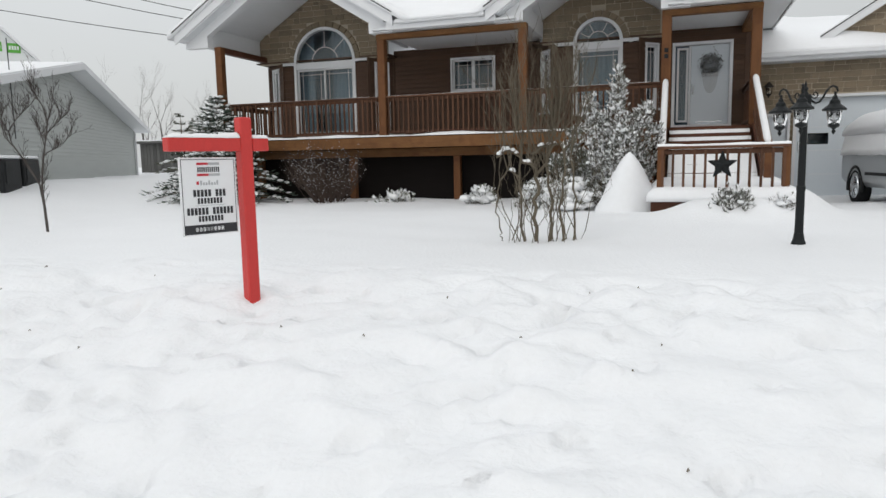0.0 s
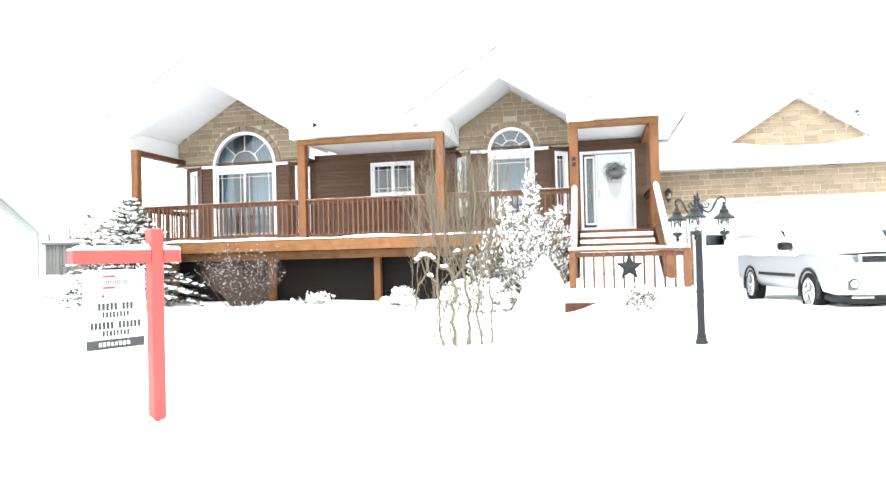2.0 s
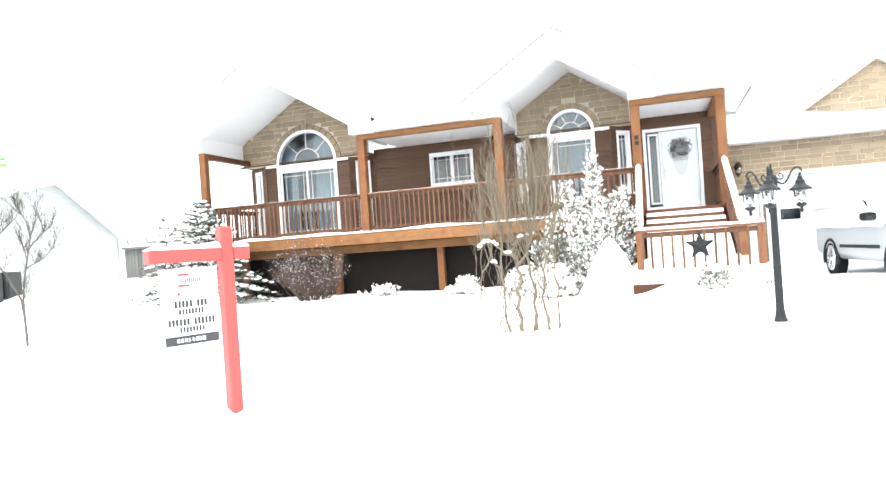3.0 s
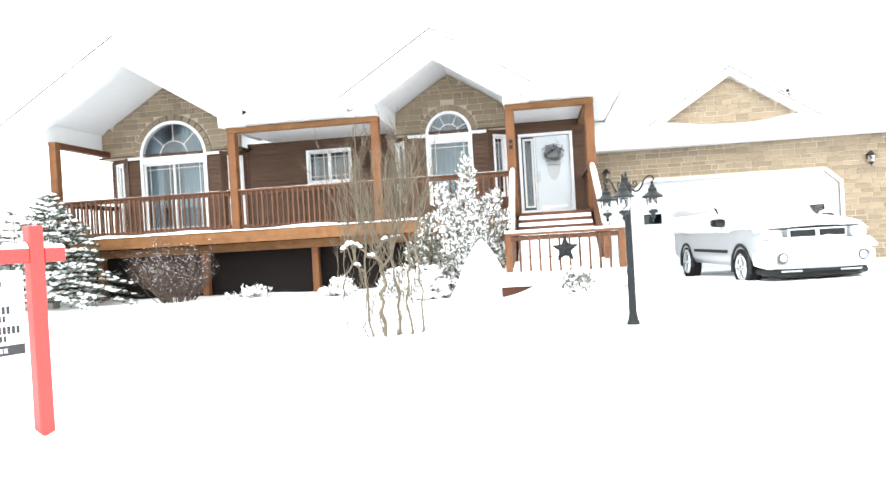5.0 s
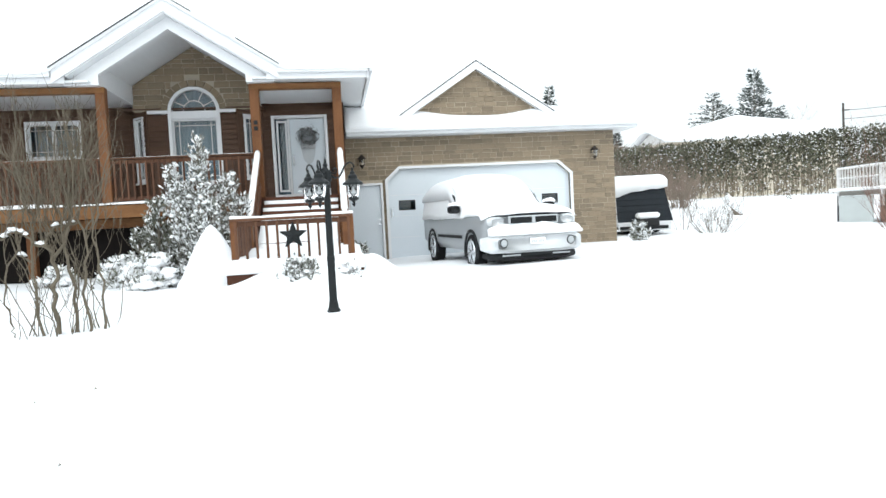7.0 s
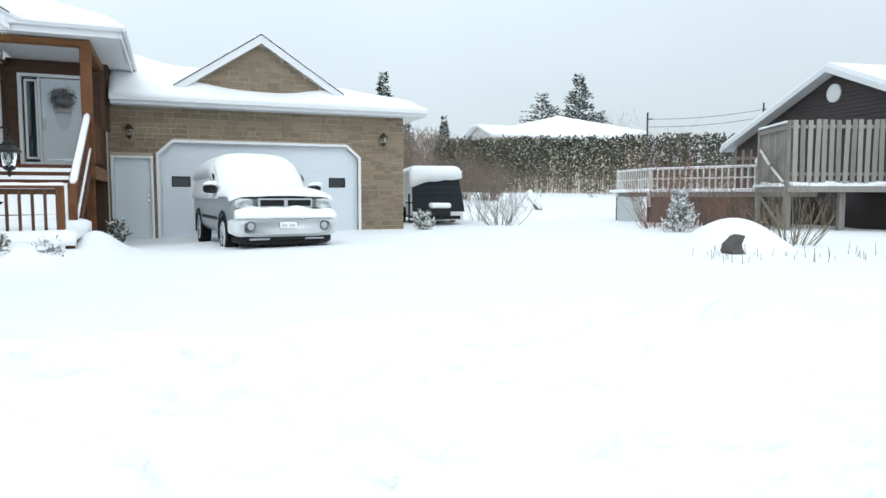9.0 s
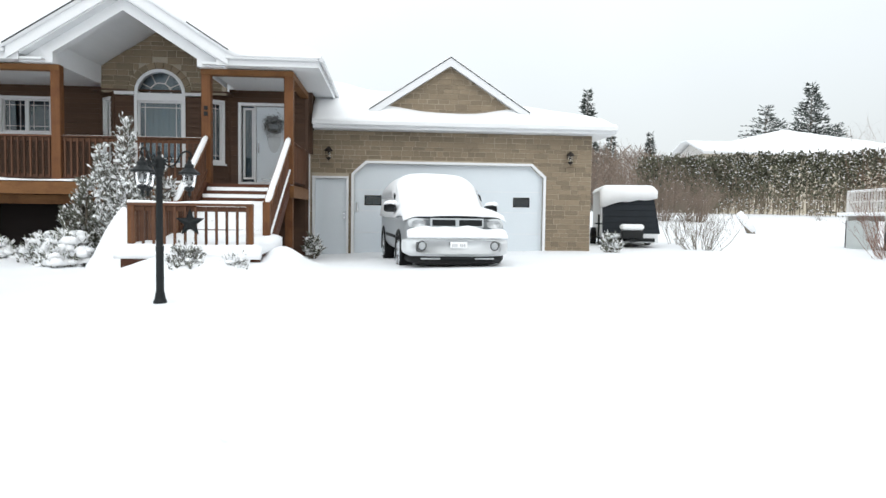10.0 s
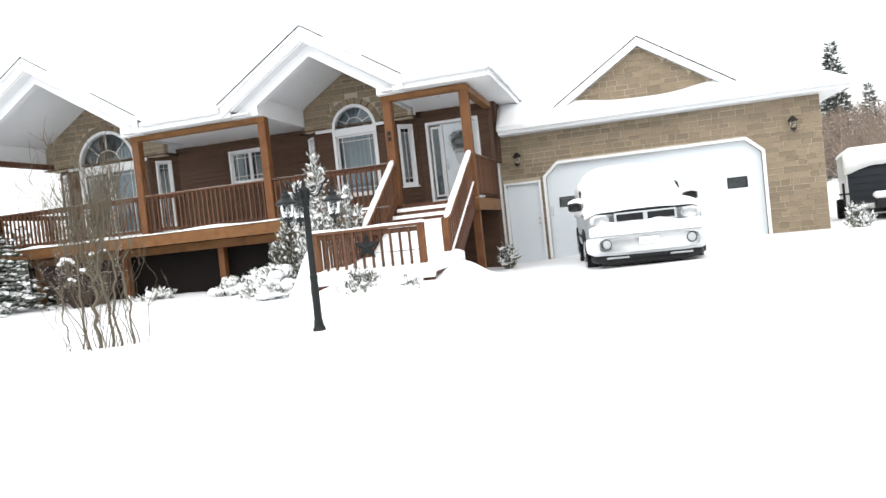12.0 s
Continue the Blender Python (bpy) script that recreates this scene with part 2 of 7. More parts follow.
class Shape:
    """Vertices and faces of one mesh, gathered through a movable frame m."""

    def __init__(self, m=None):
        self.v, self.f, self.m = [], [], m or Matrix()

    def add(self, points, faces):
        k = len(self.v)
        self.v += [self.m @ Vector(p) for p in points]
        self.f += [[k + i for i in f] for f in faces]
        return self

    def box(self, x0, x1, y0, y1, z0, z1, c=0.006):
        """A box with chamfered edges."""
        c = min(c, (x1 - x0) * 0.3, (y1 - y0) * 0.3, (z1 - z0) * 0.3)
        lo, hi, pts, index = (x0, y0, z0), (x1, y1, z1), [], {}
        for cx in (0, 1):
            for cy in (0, 1):
                for cz in (0, 1):
                    for a in range(3):
                        p = []
                        for k, s in enumerate((cx, cy, cz)):
                            e = hi[k] if s else lo[k]
                            p.append(e if k == a else e + (-c if s else c))
                        index[cx, cy, cz, a] = len(pts)
                        pts.append(p)
        faces, mid = [], Vector([(lo[k] + hi[k]) / 2 for k in range(3)])

        def face(ids):
            a, b, d = (Vector(pts[i]) for i in ids[:3])
            cen = sum((Vector(pts[i]) for i in ids), Vector()) / len(ids)
            if (b - a).cross(d - a).dot(cen - mid) < 0:
                ids = ids[::-1]
            faces.append(ids)

        for a in range(3):
            b, d = (a + 1) % 3, (a + 2) % 3
            for s in (0, 1):
                ids = []
                for sb, sd in ((0, 0), (1, 0), (1, 1), (0, 1)):
                    key = [0, 0, 0]
                    key[a], key[b], key[d] = s, sb, sd
                    ids.append(index[(*key, a)])
                face(ids)
            for sb in (0, 1):
                for sd in (0, 1):
                    k0, k1 = [0, 0, 0], [0, 0, 0]
                    k0[a], k1[a] = 0, 1
                    k0[b] = k1[b] = sb
                    k0[d] = k1[d] = sd
                    face([index[(*k0, b)], index[(*k1, b)], index[(*k1, d)], index[(*k0, d)]])
        for cx in (0, 1):
            for cy in (0, 1):
                for cz in (0, 1):
                    face([index[cx, cy, cz, a] for a in range(3)])
        return self.add(pts, faces)

    def tube(self, path, radii, n=6, cap=True):
        """A tapered tube along a path of points."""
        pts, faces = [], []
        path = [Vector(p) for p in path]
        if not hasattr(radii, "__len__"):
            radii = [radii] * len(path)
        for i, p in enumerate(path):
            d = (path[min(i + 1, len(path) - 1)] - path[max(i - 1, 0)])
            d = d.normalized() if d.length > 1e-6 else Vector((0, 0, 1))
            u = d.cross(Vector((0, 0, 1)) if abs(d.z) < 0.9 else Vector((1, 0, 0))).normalized()
            w = d.cross(u)
            for k in range(n):
                a = 2 * math.pi * k / n
                pts.append(p + (u * math.cos(a) + w * math.sin(a)) * radii[i])
        for i in range(len(path) - 1):
            for k in range(n):
                faces.append([i * n + k, i * n + (k + 1) % n, (i + 1) * n + (k + 1) % n, (i + 1) * n + k])
        if cap:
            faces.append(list(range(n))[::-1])
            faces.append([(len(path) - 1) * n + k for k in range(n)])
        return self.add(pts, faces)

    def plate(self, outer, holes, y0, y1):
        """A flat plate in x and z with holes through it, from y0 (front) to y1."""
        from mathutils.geometry import tessellate_polygon
        loops = [outer, *holes]
        flat = [p for loop in loops for p in loop]
        tris = tessellate_polygon([[Vector((*p, 0)) for p in loop] for loop in loops])
        n = len(flat)
        pts = [(p[0], y0, p[1]) for p in flat] + [(p[0], y1, p[1]) for p in flat]
        faces = []
        for t in tris:
            a, b, c = (Vector((*flat[i], 0)) for i in t)
            t = list(t) if (b - a).cross(c - a).z > 0 else list(t)[::-1]
            faces.append(t)
            faces.append([n + i for i in t][::-1])
        k = 0
        for li, loop in enumerate(loops):
            area = sum(loop[i][0] * loop[(i + 1) % len(loop)][1] - loop[(i + 1) % len(loop)][0] * loop[i][1] for i in range(len(loop)))
            for i in range(len(loop)):
                a, b = k + i, k + (i + 1) % len(loop)
                q = [a, a + n, b + n, b]
                faces.append(q if (area > 0) == (li == 0) else q[::-1])
            k += len(loop)
        return self.add(pts, faces)

    def lathe(self, profile, x, y, z, n=14, cap=True):
        """A turned shape from (radius, height) pairs."""
        pts, faces = [], []
        for r, h in profile:
            for k in range(n):
                a = 2 * math.pi * k / n
                pts.append((x + r * math.cos(a), y + r * math.sin(a), z + h))
        for i in range(len(profile) - 1):
            for k in range(n):
                faces.append([i * n + k, i * n + (k + 1) % n, (i + 1) * n + (k + 1) % n, (i + 1) * n + k])
        if cap:
            faces.append(list(range(n))[::-1])
            faces.append([(len(profile) - 1) * n + k for k in range(n)])
        return self.add(pts, faces)

    def field(self, xs, ys, top, bottom):
        """A closed body between the height fields top and bottom."""
        nx, ny = len(xs), len(ys)
        pts = [(x, y, top(x, y)) for y in ys for x in xs] + [(x, y, bottom(x, y)) for y in ys for x in xs]
        k, faces = nx * ny, []
        for j in range(ny - 1):
            for i in range(nx - 1):
                a = j * nx + i
                faces.append([a, a + 1, a + nx + 1, a + nx])
                faces.append([k + a, k + a + nx, k + a + nx + 1, k + a + 1])
        rim = [i for i in range(nx)] + [j * nx + nx - 1 for j in range(1, ny)] + [(ny - 1) * nx + i for i in range(nx - 2, -1, -1)] + [j * nx for j in range(ny - 2, 0, -1)]
        for i, a in enumerate(rim):
            b = rim[(i + 1) % len(rim)]
            faces.append([a, k + a, k + b, b])
        return self.add(pts, faces)

    def mesh(self, name, mat, origin=(0, 0, 0), smooth=False):
        o = Vector(origin)
        me = bpy.data.meshes.new(name)
        me.from_pydata([v - o for v in self.v], [], self.f)
        me.materials.append(mat)
        if smooth:
            me.polygons.foreach_set("use_smooth", [True] * len(me.polygons))
        me.update()
        return me


def thing(name, loc, label, category, group="", kind=""):
    ob = new(name)
    ob.location = loc
    ob.empty_display_size = 0.1
    ROOT[ob.name] = Vector(loc)
    return tagged(ob, label, category, group, kind)


def solid(name, shape, mat, label, category, group="", kind="", loc=(0, 0, 0), smooth=False):
    """A thing that is one mesh."""
    ob = new(name, shape.mesh(name, mat, loc, smooth))
    ob.location = loc
    ROOT[ob.name] = Vector(loc)
    return tagged(ob, label, category, group, kind)


def part(name, shape, mat, parent, label="", kind="", smooth=False):
    o = ROOT[parent.name]
    ob = new(name, shape.mesh(name, mat, o, smooth))
    ob.parent = parent
    ROOT[ob.name] = o
    return tagged(ob, label, kind=kind)


def piece(name, me, parent, loc, turn=(0, 0, 0), scale=(1, 1, 1)):
    """One of many alike pieces on shared mesh data."""
    ob = new(name, me)
    ob.parent = parent
    ob.location = Vector(loc) - ROOT[parent.name]
    ob.rotation_euler, ob.scale = turn, scale
    return ob


def smoothstep(a, b, x):
    t = min(1.0, max(0.0, (x - a) / (b - a)))
    return t * t * (3 - 2 * t)


def wave(x, y, s, seed=0.0):
    return noise.noise(Vector((x * s + seed, y * s - seed, seed * 0.7)))


# ---- ground ----
def ground_z(x, y):
    z = -0.50 * smoothstep(-13.2, -17.6, y)
    z += 1.15 * smoothstep(3, 24, y) * smoothstep(2, 14, x)
    z += 0.60 * smoothstep(-12.2, -16.2, x)
    z += -0.14 * smoothstep(5, 0, x) * smoothstep(-6, -1, y) * smoothstep(-2.5, -0.5, x)
    d = math.hypot((x - 9.85) / 1.1, (y + 8.9) / 1.1)
    z += 0.54 * max(0.0, 1 - d * d) ** 1.5 if d < 1 else 0
    z += 0.115 * math.exp(-(((x + 1.35) / 1.4) ** 4) - ((y + 7.75) / 0.6) ** 2)
    z += 0.18 * math.exp(-(((x + 1.30) / 0.74) ** 4) - ((y + 7.75) / 0.55) ** 2)
    z += 0.36 * math.exp(-(((x + 0.18) / 0.40) ** 2) - ((y + 6.35) / 0.95) ** 2)
    d = math.hypot((x - 2.7) / 1.9, (y + 5.3) / 2.6)
    z += 0.05 * math.exp(-d * d)
    z += 0.05 * wave(x, y, 0.35) + 0.025 * wave(x, y, 1.1, 3.1)
    near = smoothstep(-12.4, -13.9, y) * smoothstep(-21.0, -19.3, y)
    if near > 0:
        # snow thrown up along the road: clods, hollows and small pits
        rough = 0.5 + 0.8 * max(0.0, wave(x, y, 0.8, 15.0) + 0.25)
        wx, wy = x + 0.25 * wave(x, y, 1.7, 31.0), y + 0.25 * wave(x, y, 1.9, 37.0)
        z += near * (0.080 * wave(wx, wy, 0.95, 7.3) + 0.045 * wave(wx, wy, 2.2, 1.7))
        z += near * rough * (0.060 * wave(wx, wy, 4.6, 4.4) + 0.036 * wave(x, y, 9.5, 9.1))
        z += near * rough * 0.11 * max(0.0, wave(wx, wy, 3.4, 44.0) - 0.22)
        z -= near * rough * 0.30 * max(0.0, wave(wx, wy, 3.1, 12.0) - 0.33)
        z -= near * 0.34 * max(0.0, wave(x, y, 7.0, 21.0) - 0.42)
    return z


def graded(stops, far):
    """Grid lines with a step for each stretch, growing beyond them."""
    out = []
    for lo, hi, step in stops:
        k = max(1, round((hi - lo) / step))
        out += [lo + (hi - lo) * i / k for i in range(k)]
    out.append(stops[-1][1])
    s, p, right = stops[-1][2], out[-1], []
    while p < far:
        s *= 1.22
        p += s
        right.append(p)
    s, p, left = stops[0][2], out[0], []
    while p > -far:
        s *= 1.22
        p -= s
        left.append(p)
    return left[::-1] + out + right


gx, gy = graded([(-15, -7, 0.12), (-7, 5, 0.05), (5, 14, 0.12)], 1500), graded([(-19.5, -12.2, 0.045), (-12.2, 4, 0.12)], 1500)
gpts = [(x, y, ground_z(x, y)) for y in gy for x in gx]
gn = len(gx)
gfaces = [(j * gn + i, j * gn + i + 1, (j + 1) * gn + i + 1, (j + 1) * gn + i) for j in range(len(gy) - 1) for i in range(gn - 1)]
ground_shape = Shape()
ground_shape.v, ground_shape.f = [Vector(p) for p in gpts], gfaces
solid("ground", ground_shape, SNOW_GROUND, "snow-covered lawn and driveway with soft drifts", "snow ground", kind="structure", smooth=True)

# ---- the house ----
BAY, RECESS, FRONT = -0.95, -0.45, -3.08
FLOOR, SPRING = 1.50, 3.66
house = thing("house", (-6.5, 0, 0), "brown-sided bungalow with tan stone gables under thick snow", "house")


def arch(cx, z0, spring, r, n=20):
    """The outline of a round-headed opening, counter-clockwise."""
    return [(cx - r, z0), (cx + r, z0)] + [(cx + r * math.cos(math.pi * k / n), spring + r * math.sin(math.pi * k / n)) for k in range(n + 1)]


def rect(x0, x1, z0, z1):
    return [(x0, z0), (x1, z0), (x1, z1), (x0, z1)]


def laps(shape, x0, x1, z0, z1, y, holes=(), lap=0.118):
    """Lapped boards in front of the plane y, cut round the openings (x0, x1, z0, z1)."""
    z = z0
    while z < z1 - 0.01:
        zt = min(z + lap, z1)
        spans = [(x0, x1)]
        for hx0, hx1, hz0, hz1 in holes:
            if zt > hz0 + 0.01 and z < hz1 - 0.01:
                spans = [s for a, b in spans for s in ((a, min(b, hx0)), (max(a, hx1), b)) if s[1] - s[0] > 0.02]
        for a, b in spans:
            shape.add([(a, y - 0.034, z), (b, y - 0.034, z), (b, y - 0.006, zt), (a, y - 0.006, zt), (a, y, z), (b, y, z), (b, y, zt), (a, y, zt)],
                      [[0, 1, 2, 3], [4, 5, 1, 0], [3, 2, 6, 7], [0, 3, 7, 4], [1, 5, 6, 2]])
        z += lap
    return shape


def wall(m, x0, x1, z0, z1, openings, label=""):
    """A sided wall of the house in the frame m, its face at y = 0, with openings."""
    w = part("wall", Shape(m).plate(rect(x0, x1, z0, z1), [rect(*o) for o in openings], 0, 0.18), SIDING, house, label)
    part("siding", laps(Shape(m), x0, x1, z0, z1, 0, openings), SIDING, w)
    return w


def pane_box(shape, x0, x1, z0, z1, y):
    return shape.add([(x0, y, z0), (x1, y, z0), (x1, y, z1), (x0, y, z1), (x0, y + 0.006, z0), (x1, y + 0.006, z0), (x1, y + 0.006, z1), (x0, y + 0.006, z1)],
                     [[0, 1, 2, 3], [5, 4, 7, 6], [1, 5, 6, 2], [4, 0, 3, 7], [3, 2, 6, 7], [4, 5, 1, 0]])


def glazed(parent, m, x0, x1, z0, z1, bars="prairie", sash=0.045, y=0.03):
    """A sash with its pane and bars."""
    f = Shape(m)
    f.box(x0, x1, y - 0.02, y + 0.04, z0, z0 + sash)
    f.box(x0, x1, y - 0.02, y + 0.04, z1 - sash, z1)
    f.box(x0, x0 + sash, y - 0.018, y + 0.038, z0 + sash, z1 - sash)
    f.box(x1 - sash, x1, y - 0.018, y + 0.038, z0 + sash, z1 - sash)
    part("sash", f, WHITE, parent)
    p = part("pane", pane_box(Shape(m), x0 + sash, x1 - sash, z0 + sash, z1 - sash, y + 0.012), PANE, parent)
    p.visible_shadow = False
    b = Shape(m)
    d = 0.105
    if bars:
        if x1 - x0 > 0.36:
            b.box(x0 + sash + d, x0 + sash + d + 0.014, y - 0.004, y + 0.008, z0 + sash, z1 - sash, 0.003)
            b.box(x1 - sash - d - 0.014, x1 - sash - d, y - 0.004, y + 0.008, z0 + sash, z1 - sash, 0.003)
        else:
            b.box((x0 + x1) / 2 - 0.007, (x0 + x1) / 2 + 0.007, y - 0.004, y + 0.008, z0 + sash, z1 - sash, 0.003)
        for z in (z0 + sash + d, z1 - sash - d):
            b.box(x0 + sash, x1 - sash, y - 0.002, y + 0.006, z - 0.007, z + 0.007, 0.003)
        part("muntin", b, WHITE, parent)


def trim_ring(shape, x0, x1, z0, z1, w, y0, y1):
    shape.box(x0, x1, y0, y1, z0, z0 + w)
    shape.box(x0, x1, y0, y1, z1 - w, z1)
    shape.box(x0, x0 + w, y0 + 0.002, y1, z0 + w, z1 - w)
    shape.box(x1 - w, x1, y0 + 0.002, y1, z0 + w, z1 - w)
    return shape


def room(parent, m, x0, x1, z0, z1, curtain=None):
    """A box behind an opening, closed all round; dimness and pane reflection are in its colour."""
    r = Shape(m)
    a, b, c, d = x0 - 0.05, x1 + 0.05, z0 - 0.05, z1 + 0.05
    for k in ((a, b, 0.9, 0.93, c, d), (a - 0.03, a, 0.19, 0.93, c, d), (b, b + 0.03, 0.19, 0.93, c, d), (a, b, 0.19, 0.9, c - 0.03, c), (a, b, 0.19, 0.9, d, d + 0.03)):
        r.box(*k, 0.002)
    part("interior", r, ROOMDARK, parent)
    if curtain:
        for u0, u1 in curtain:
            n = 30
            xs = [u0 + (u1 - u0) * i / n for i in range(n + 1)]
            pts = [(x, 0.24 + 0.009 * math.sin(i * 1.9), z) for z in (z0, z1) for i, x in enumerate(xs)]
            part("curtain", Shape(m).add(pts, [[i, i + 1, n + 2 + i, n + 1 + i] for i in range(n)]), CURTAIN, parent)


def window(m, x0, x1, z0, z1, sashes=1, label="white-framed window", curtain=None):
    w = part("window", trim_ring(Shape(m), x0, x1, z0, z1, 0.055, -0.045, 0.10), WHITE, house, label)
    part("sill", Shape(m).box(x0 - 0.03, x1 + 0.03, -0.075, -0.046, z0 - 0.035, z0 + 0.012), WHITE, w)
    step = (x1 - x0 - 0.11) / sashes
    for k in range(sashes):
        glazed(w, m, x0 + 0.055 + k * step, x0 + 0.055 + (k + 1) * step, z0 + 0.055, z1 - 0.055)
    room(w, m, x0, x1, z0, z1, curtain)
    return w


at_bay, at_recess = pose(0, BAY, 0), pose(0, RECESS, 0)
# recessed wall between the bays, with its pair of casements
mid = (-7.77, -6.54, 2.70, 3.61)
wall(at_recess, -9.40, -5.40, -0.3, 3.9, [mid], "dark brown lapped siding")
window(at_recess, *mid, 2, "white two-sash casement window", [(-7.68, -7.52)])
# wall of the front door
door_gap = (-2.17, -0.82, 1.58, 3.59)
wall(at_recess, -2.38, -0.50, -0.3, 3.9, [door_gap], "dark brown lapped siding")
part("wall", Shape().box(-0.52, -0.40, RECESS + 0.19, 5.0, 2.4, 4.0), SIDING, house)
part("corner_trim", Shape().box(-0.56, -0.46, RECESS - 0.035, RECESS + 0.02, -0.2, 3.88), SIDING, house)
# left end wall
part("wall", Shape().box(-13.5, -13.32, -0.2, 7.0, -0.3, 3.9), SIDING, house)
part("wall", Shape().box(-13.5, -0.5, 7.0, 7.2, -0.3, 4.0), SIDING, house)

bays = (("bay_one", -12.58, -9.94, -13.34, -9.40, -11.265, 0.945, 1.56), ("bay_two", -4.93, -2.90, -5.40, -2.38, -3.87, 0.585, 1.95))
for name, x0, x1, xl, xr, cx, r, sill in bays:
    w = part("wall", Shape(at_bay).plate(rect(x0, x1, -0.3, SPRING - 0.04), [rect(cx - r, cx + r, sill, SPRING - 0.041)], 0, 0.18), SIDING, house)
    part("siding", laps(Shape(at_bay), x0, x1, -0.3, SPRING - 0.04, 0, [(cx - r, cx + r, sill, SPRING)]), SIDING, w)
    for side, xe, xs in ((-1, xl, x0), (1, xr, x1)):
        length = math.hypot(xe - xs, RECESS - BAY)
        turn = math.degrees(math.atan2(RECESS - BAY, abs(xe - xs)))
        m = pose(xl, RECESS, 0, 0, 0, -turn) if side < 0 else pose(x1, BAY, 0, 0, 0, turn)
        c = length / 2
        gap = (c - 0.21, c + 0.21, 2.06 if name == "bay_two" else 1.62, 3.60)
        wall(m, 0, length, -0.3, 3.72, [gap])
        window(m, *gap, 1, "tall narrow white-framed window", [(gap[0] + 0.1, gap[1] - 0.1)] if side > 0 else None)
        for e in (0.0, length):
            part("corner_trim", Shape(m).box(e - 0.045, e + 0.045, -0.04, 0.0, -0.2, 3.70), SIDING, house)
    part("bay_soffit", Shape().box(xl - 0.1, xr + 0.1, BAY - 0.035, RECESS + 0.1, 3.725, 3.76), SIDING, house)
    # the round-headed window
    h = SPRING + r
    ring = Shape(at_bay)
    ring.plate(arch(cx, sill, SPRING, r), [arch(cx, sill + 0.06, SPRING, r - 0.075)], -0.05, 0.10)
    w = part("window", ring, WHITE, house, "round-headed white window with fan bars")
    part("transom", Shape(at_bay).box(cx - r + 0.07, cx + r - 0.07, -0.04, 0.09, SPRING - 0.16, SPRING + 0.02), WHITE, w)
    fan = Shape(at_bay)
    n = 18
    for rr in (0.42 * r,):
        fan.tube([(cx + rr * math.cos(math.pi * k / n), 0.02, SPRING + 0.02 + rr * math.sin(math.pi * k / n)) for k in range(n + 1)], 0.011, 5)
    for a in (45, 90, 135) if name == "bay_one" else (30, 65, 115, 150):
        a = radians(a)
        fan.tube([(cx + 0.42 * r * math.cos(a), 0.02, SPRING + 0.02 + 0.42 * r * math.sin(a)), (cx + (r - 0.07) * math.cos(a), 0.02, SPRING + (r - 0.07) * math.sin(a))], 0.010, 5)
    part("muntin", fan, WHITE, w)
    p = part("pane", Shape(at_bay).plate(arch(cx, SPRING + 0.01, SPRING + 0.012, r - 0.07), [], 0.035, 0.041), PANE, w)
    p.visible_shadow = False
    if name == "bay_one":
        glazed(w, at_bay, cx - r + 0.07, cx - 0.0, sill + 0.06, SPRING - 0.16, y=0.045)
        glazed(w, at_bay, cx - 0.03, cx + r - 0.07, sill + 0.06, SPRING - 0.16, y=0.0)
    else:
        glazed(w, at_bay, cx - r + 0.07, cx + r - 0.07, sill + 0.06, SPRING - 0.16)
    room(w, at_bay, cx - r, cx + r, sill, SPRING + r + 0.1, [(cx - r + 0.05, cx - r + 0.5), (cx + 0.12, cx + r - 0.05)] if name == "bay_one" else [(cx - r + 0.03, cx + r - 0.03)])

# front door, sidelight and frame
dw = part("door", trim_ring(Shape(at_recess), *door_gap, 0.075, -0.05, 0.12), WHITE, house, "white entry door with a narrow sidelight")
glazed(dw, at_recess, -2.06, -1.80, 1.72, 3.47, None, 0.05)
part("post_between", Shape(at_recess).box(-1.79, -1.74, -0.03, 0.10, 1.66, 3.51), WHITE, dw)
oval = [(-1.31 + 0.17 * math.cos(a * math.pi / 16), 2.80 + 0.42 * math.sin(a * math.pi / 16)) for a in range(32)]
part("slab", Shape(at_recess).plate(rect(-1.735, -0.90, 1.66, 3.50), [oval], 0.02, 0.07), DOORWHITE, dw)
part("oval_pane", Shape(at_recess).plate(oval, [], 0.04, 0.052), ETCHED, dw)
part("kick_plate", Shape(at_recess).box(-1.62, -1.02, 0.012, 0.022, 1.70, 1.74), CHROME, dw)
part("handle", Shape(at_recess).box(-1.70, -1.67, -0.02, 0.022, 2.36, 2.62).tube([(-1.685, -0.01, 2.56), (-1.685, -0.07, 2.55), (-1.685, -0.07, 2.42), (-1.685, -0.01, 2.41)], 0.012, 6), CHROME, dw)
room(dw, at_recess, -2.17, -0.82, 1.58, 3.59, [(-2.10, -1.76)])


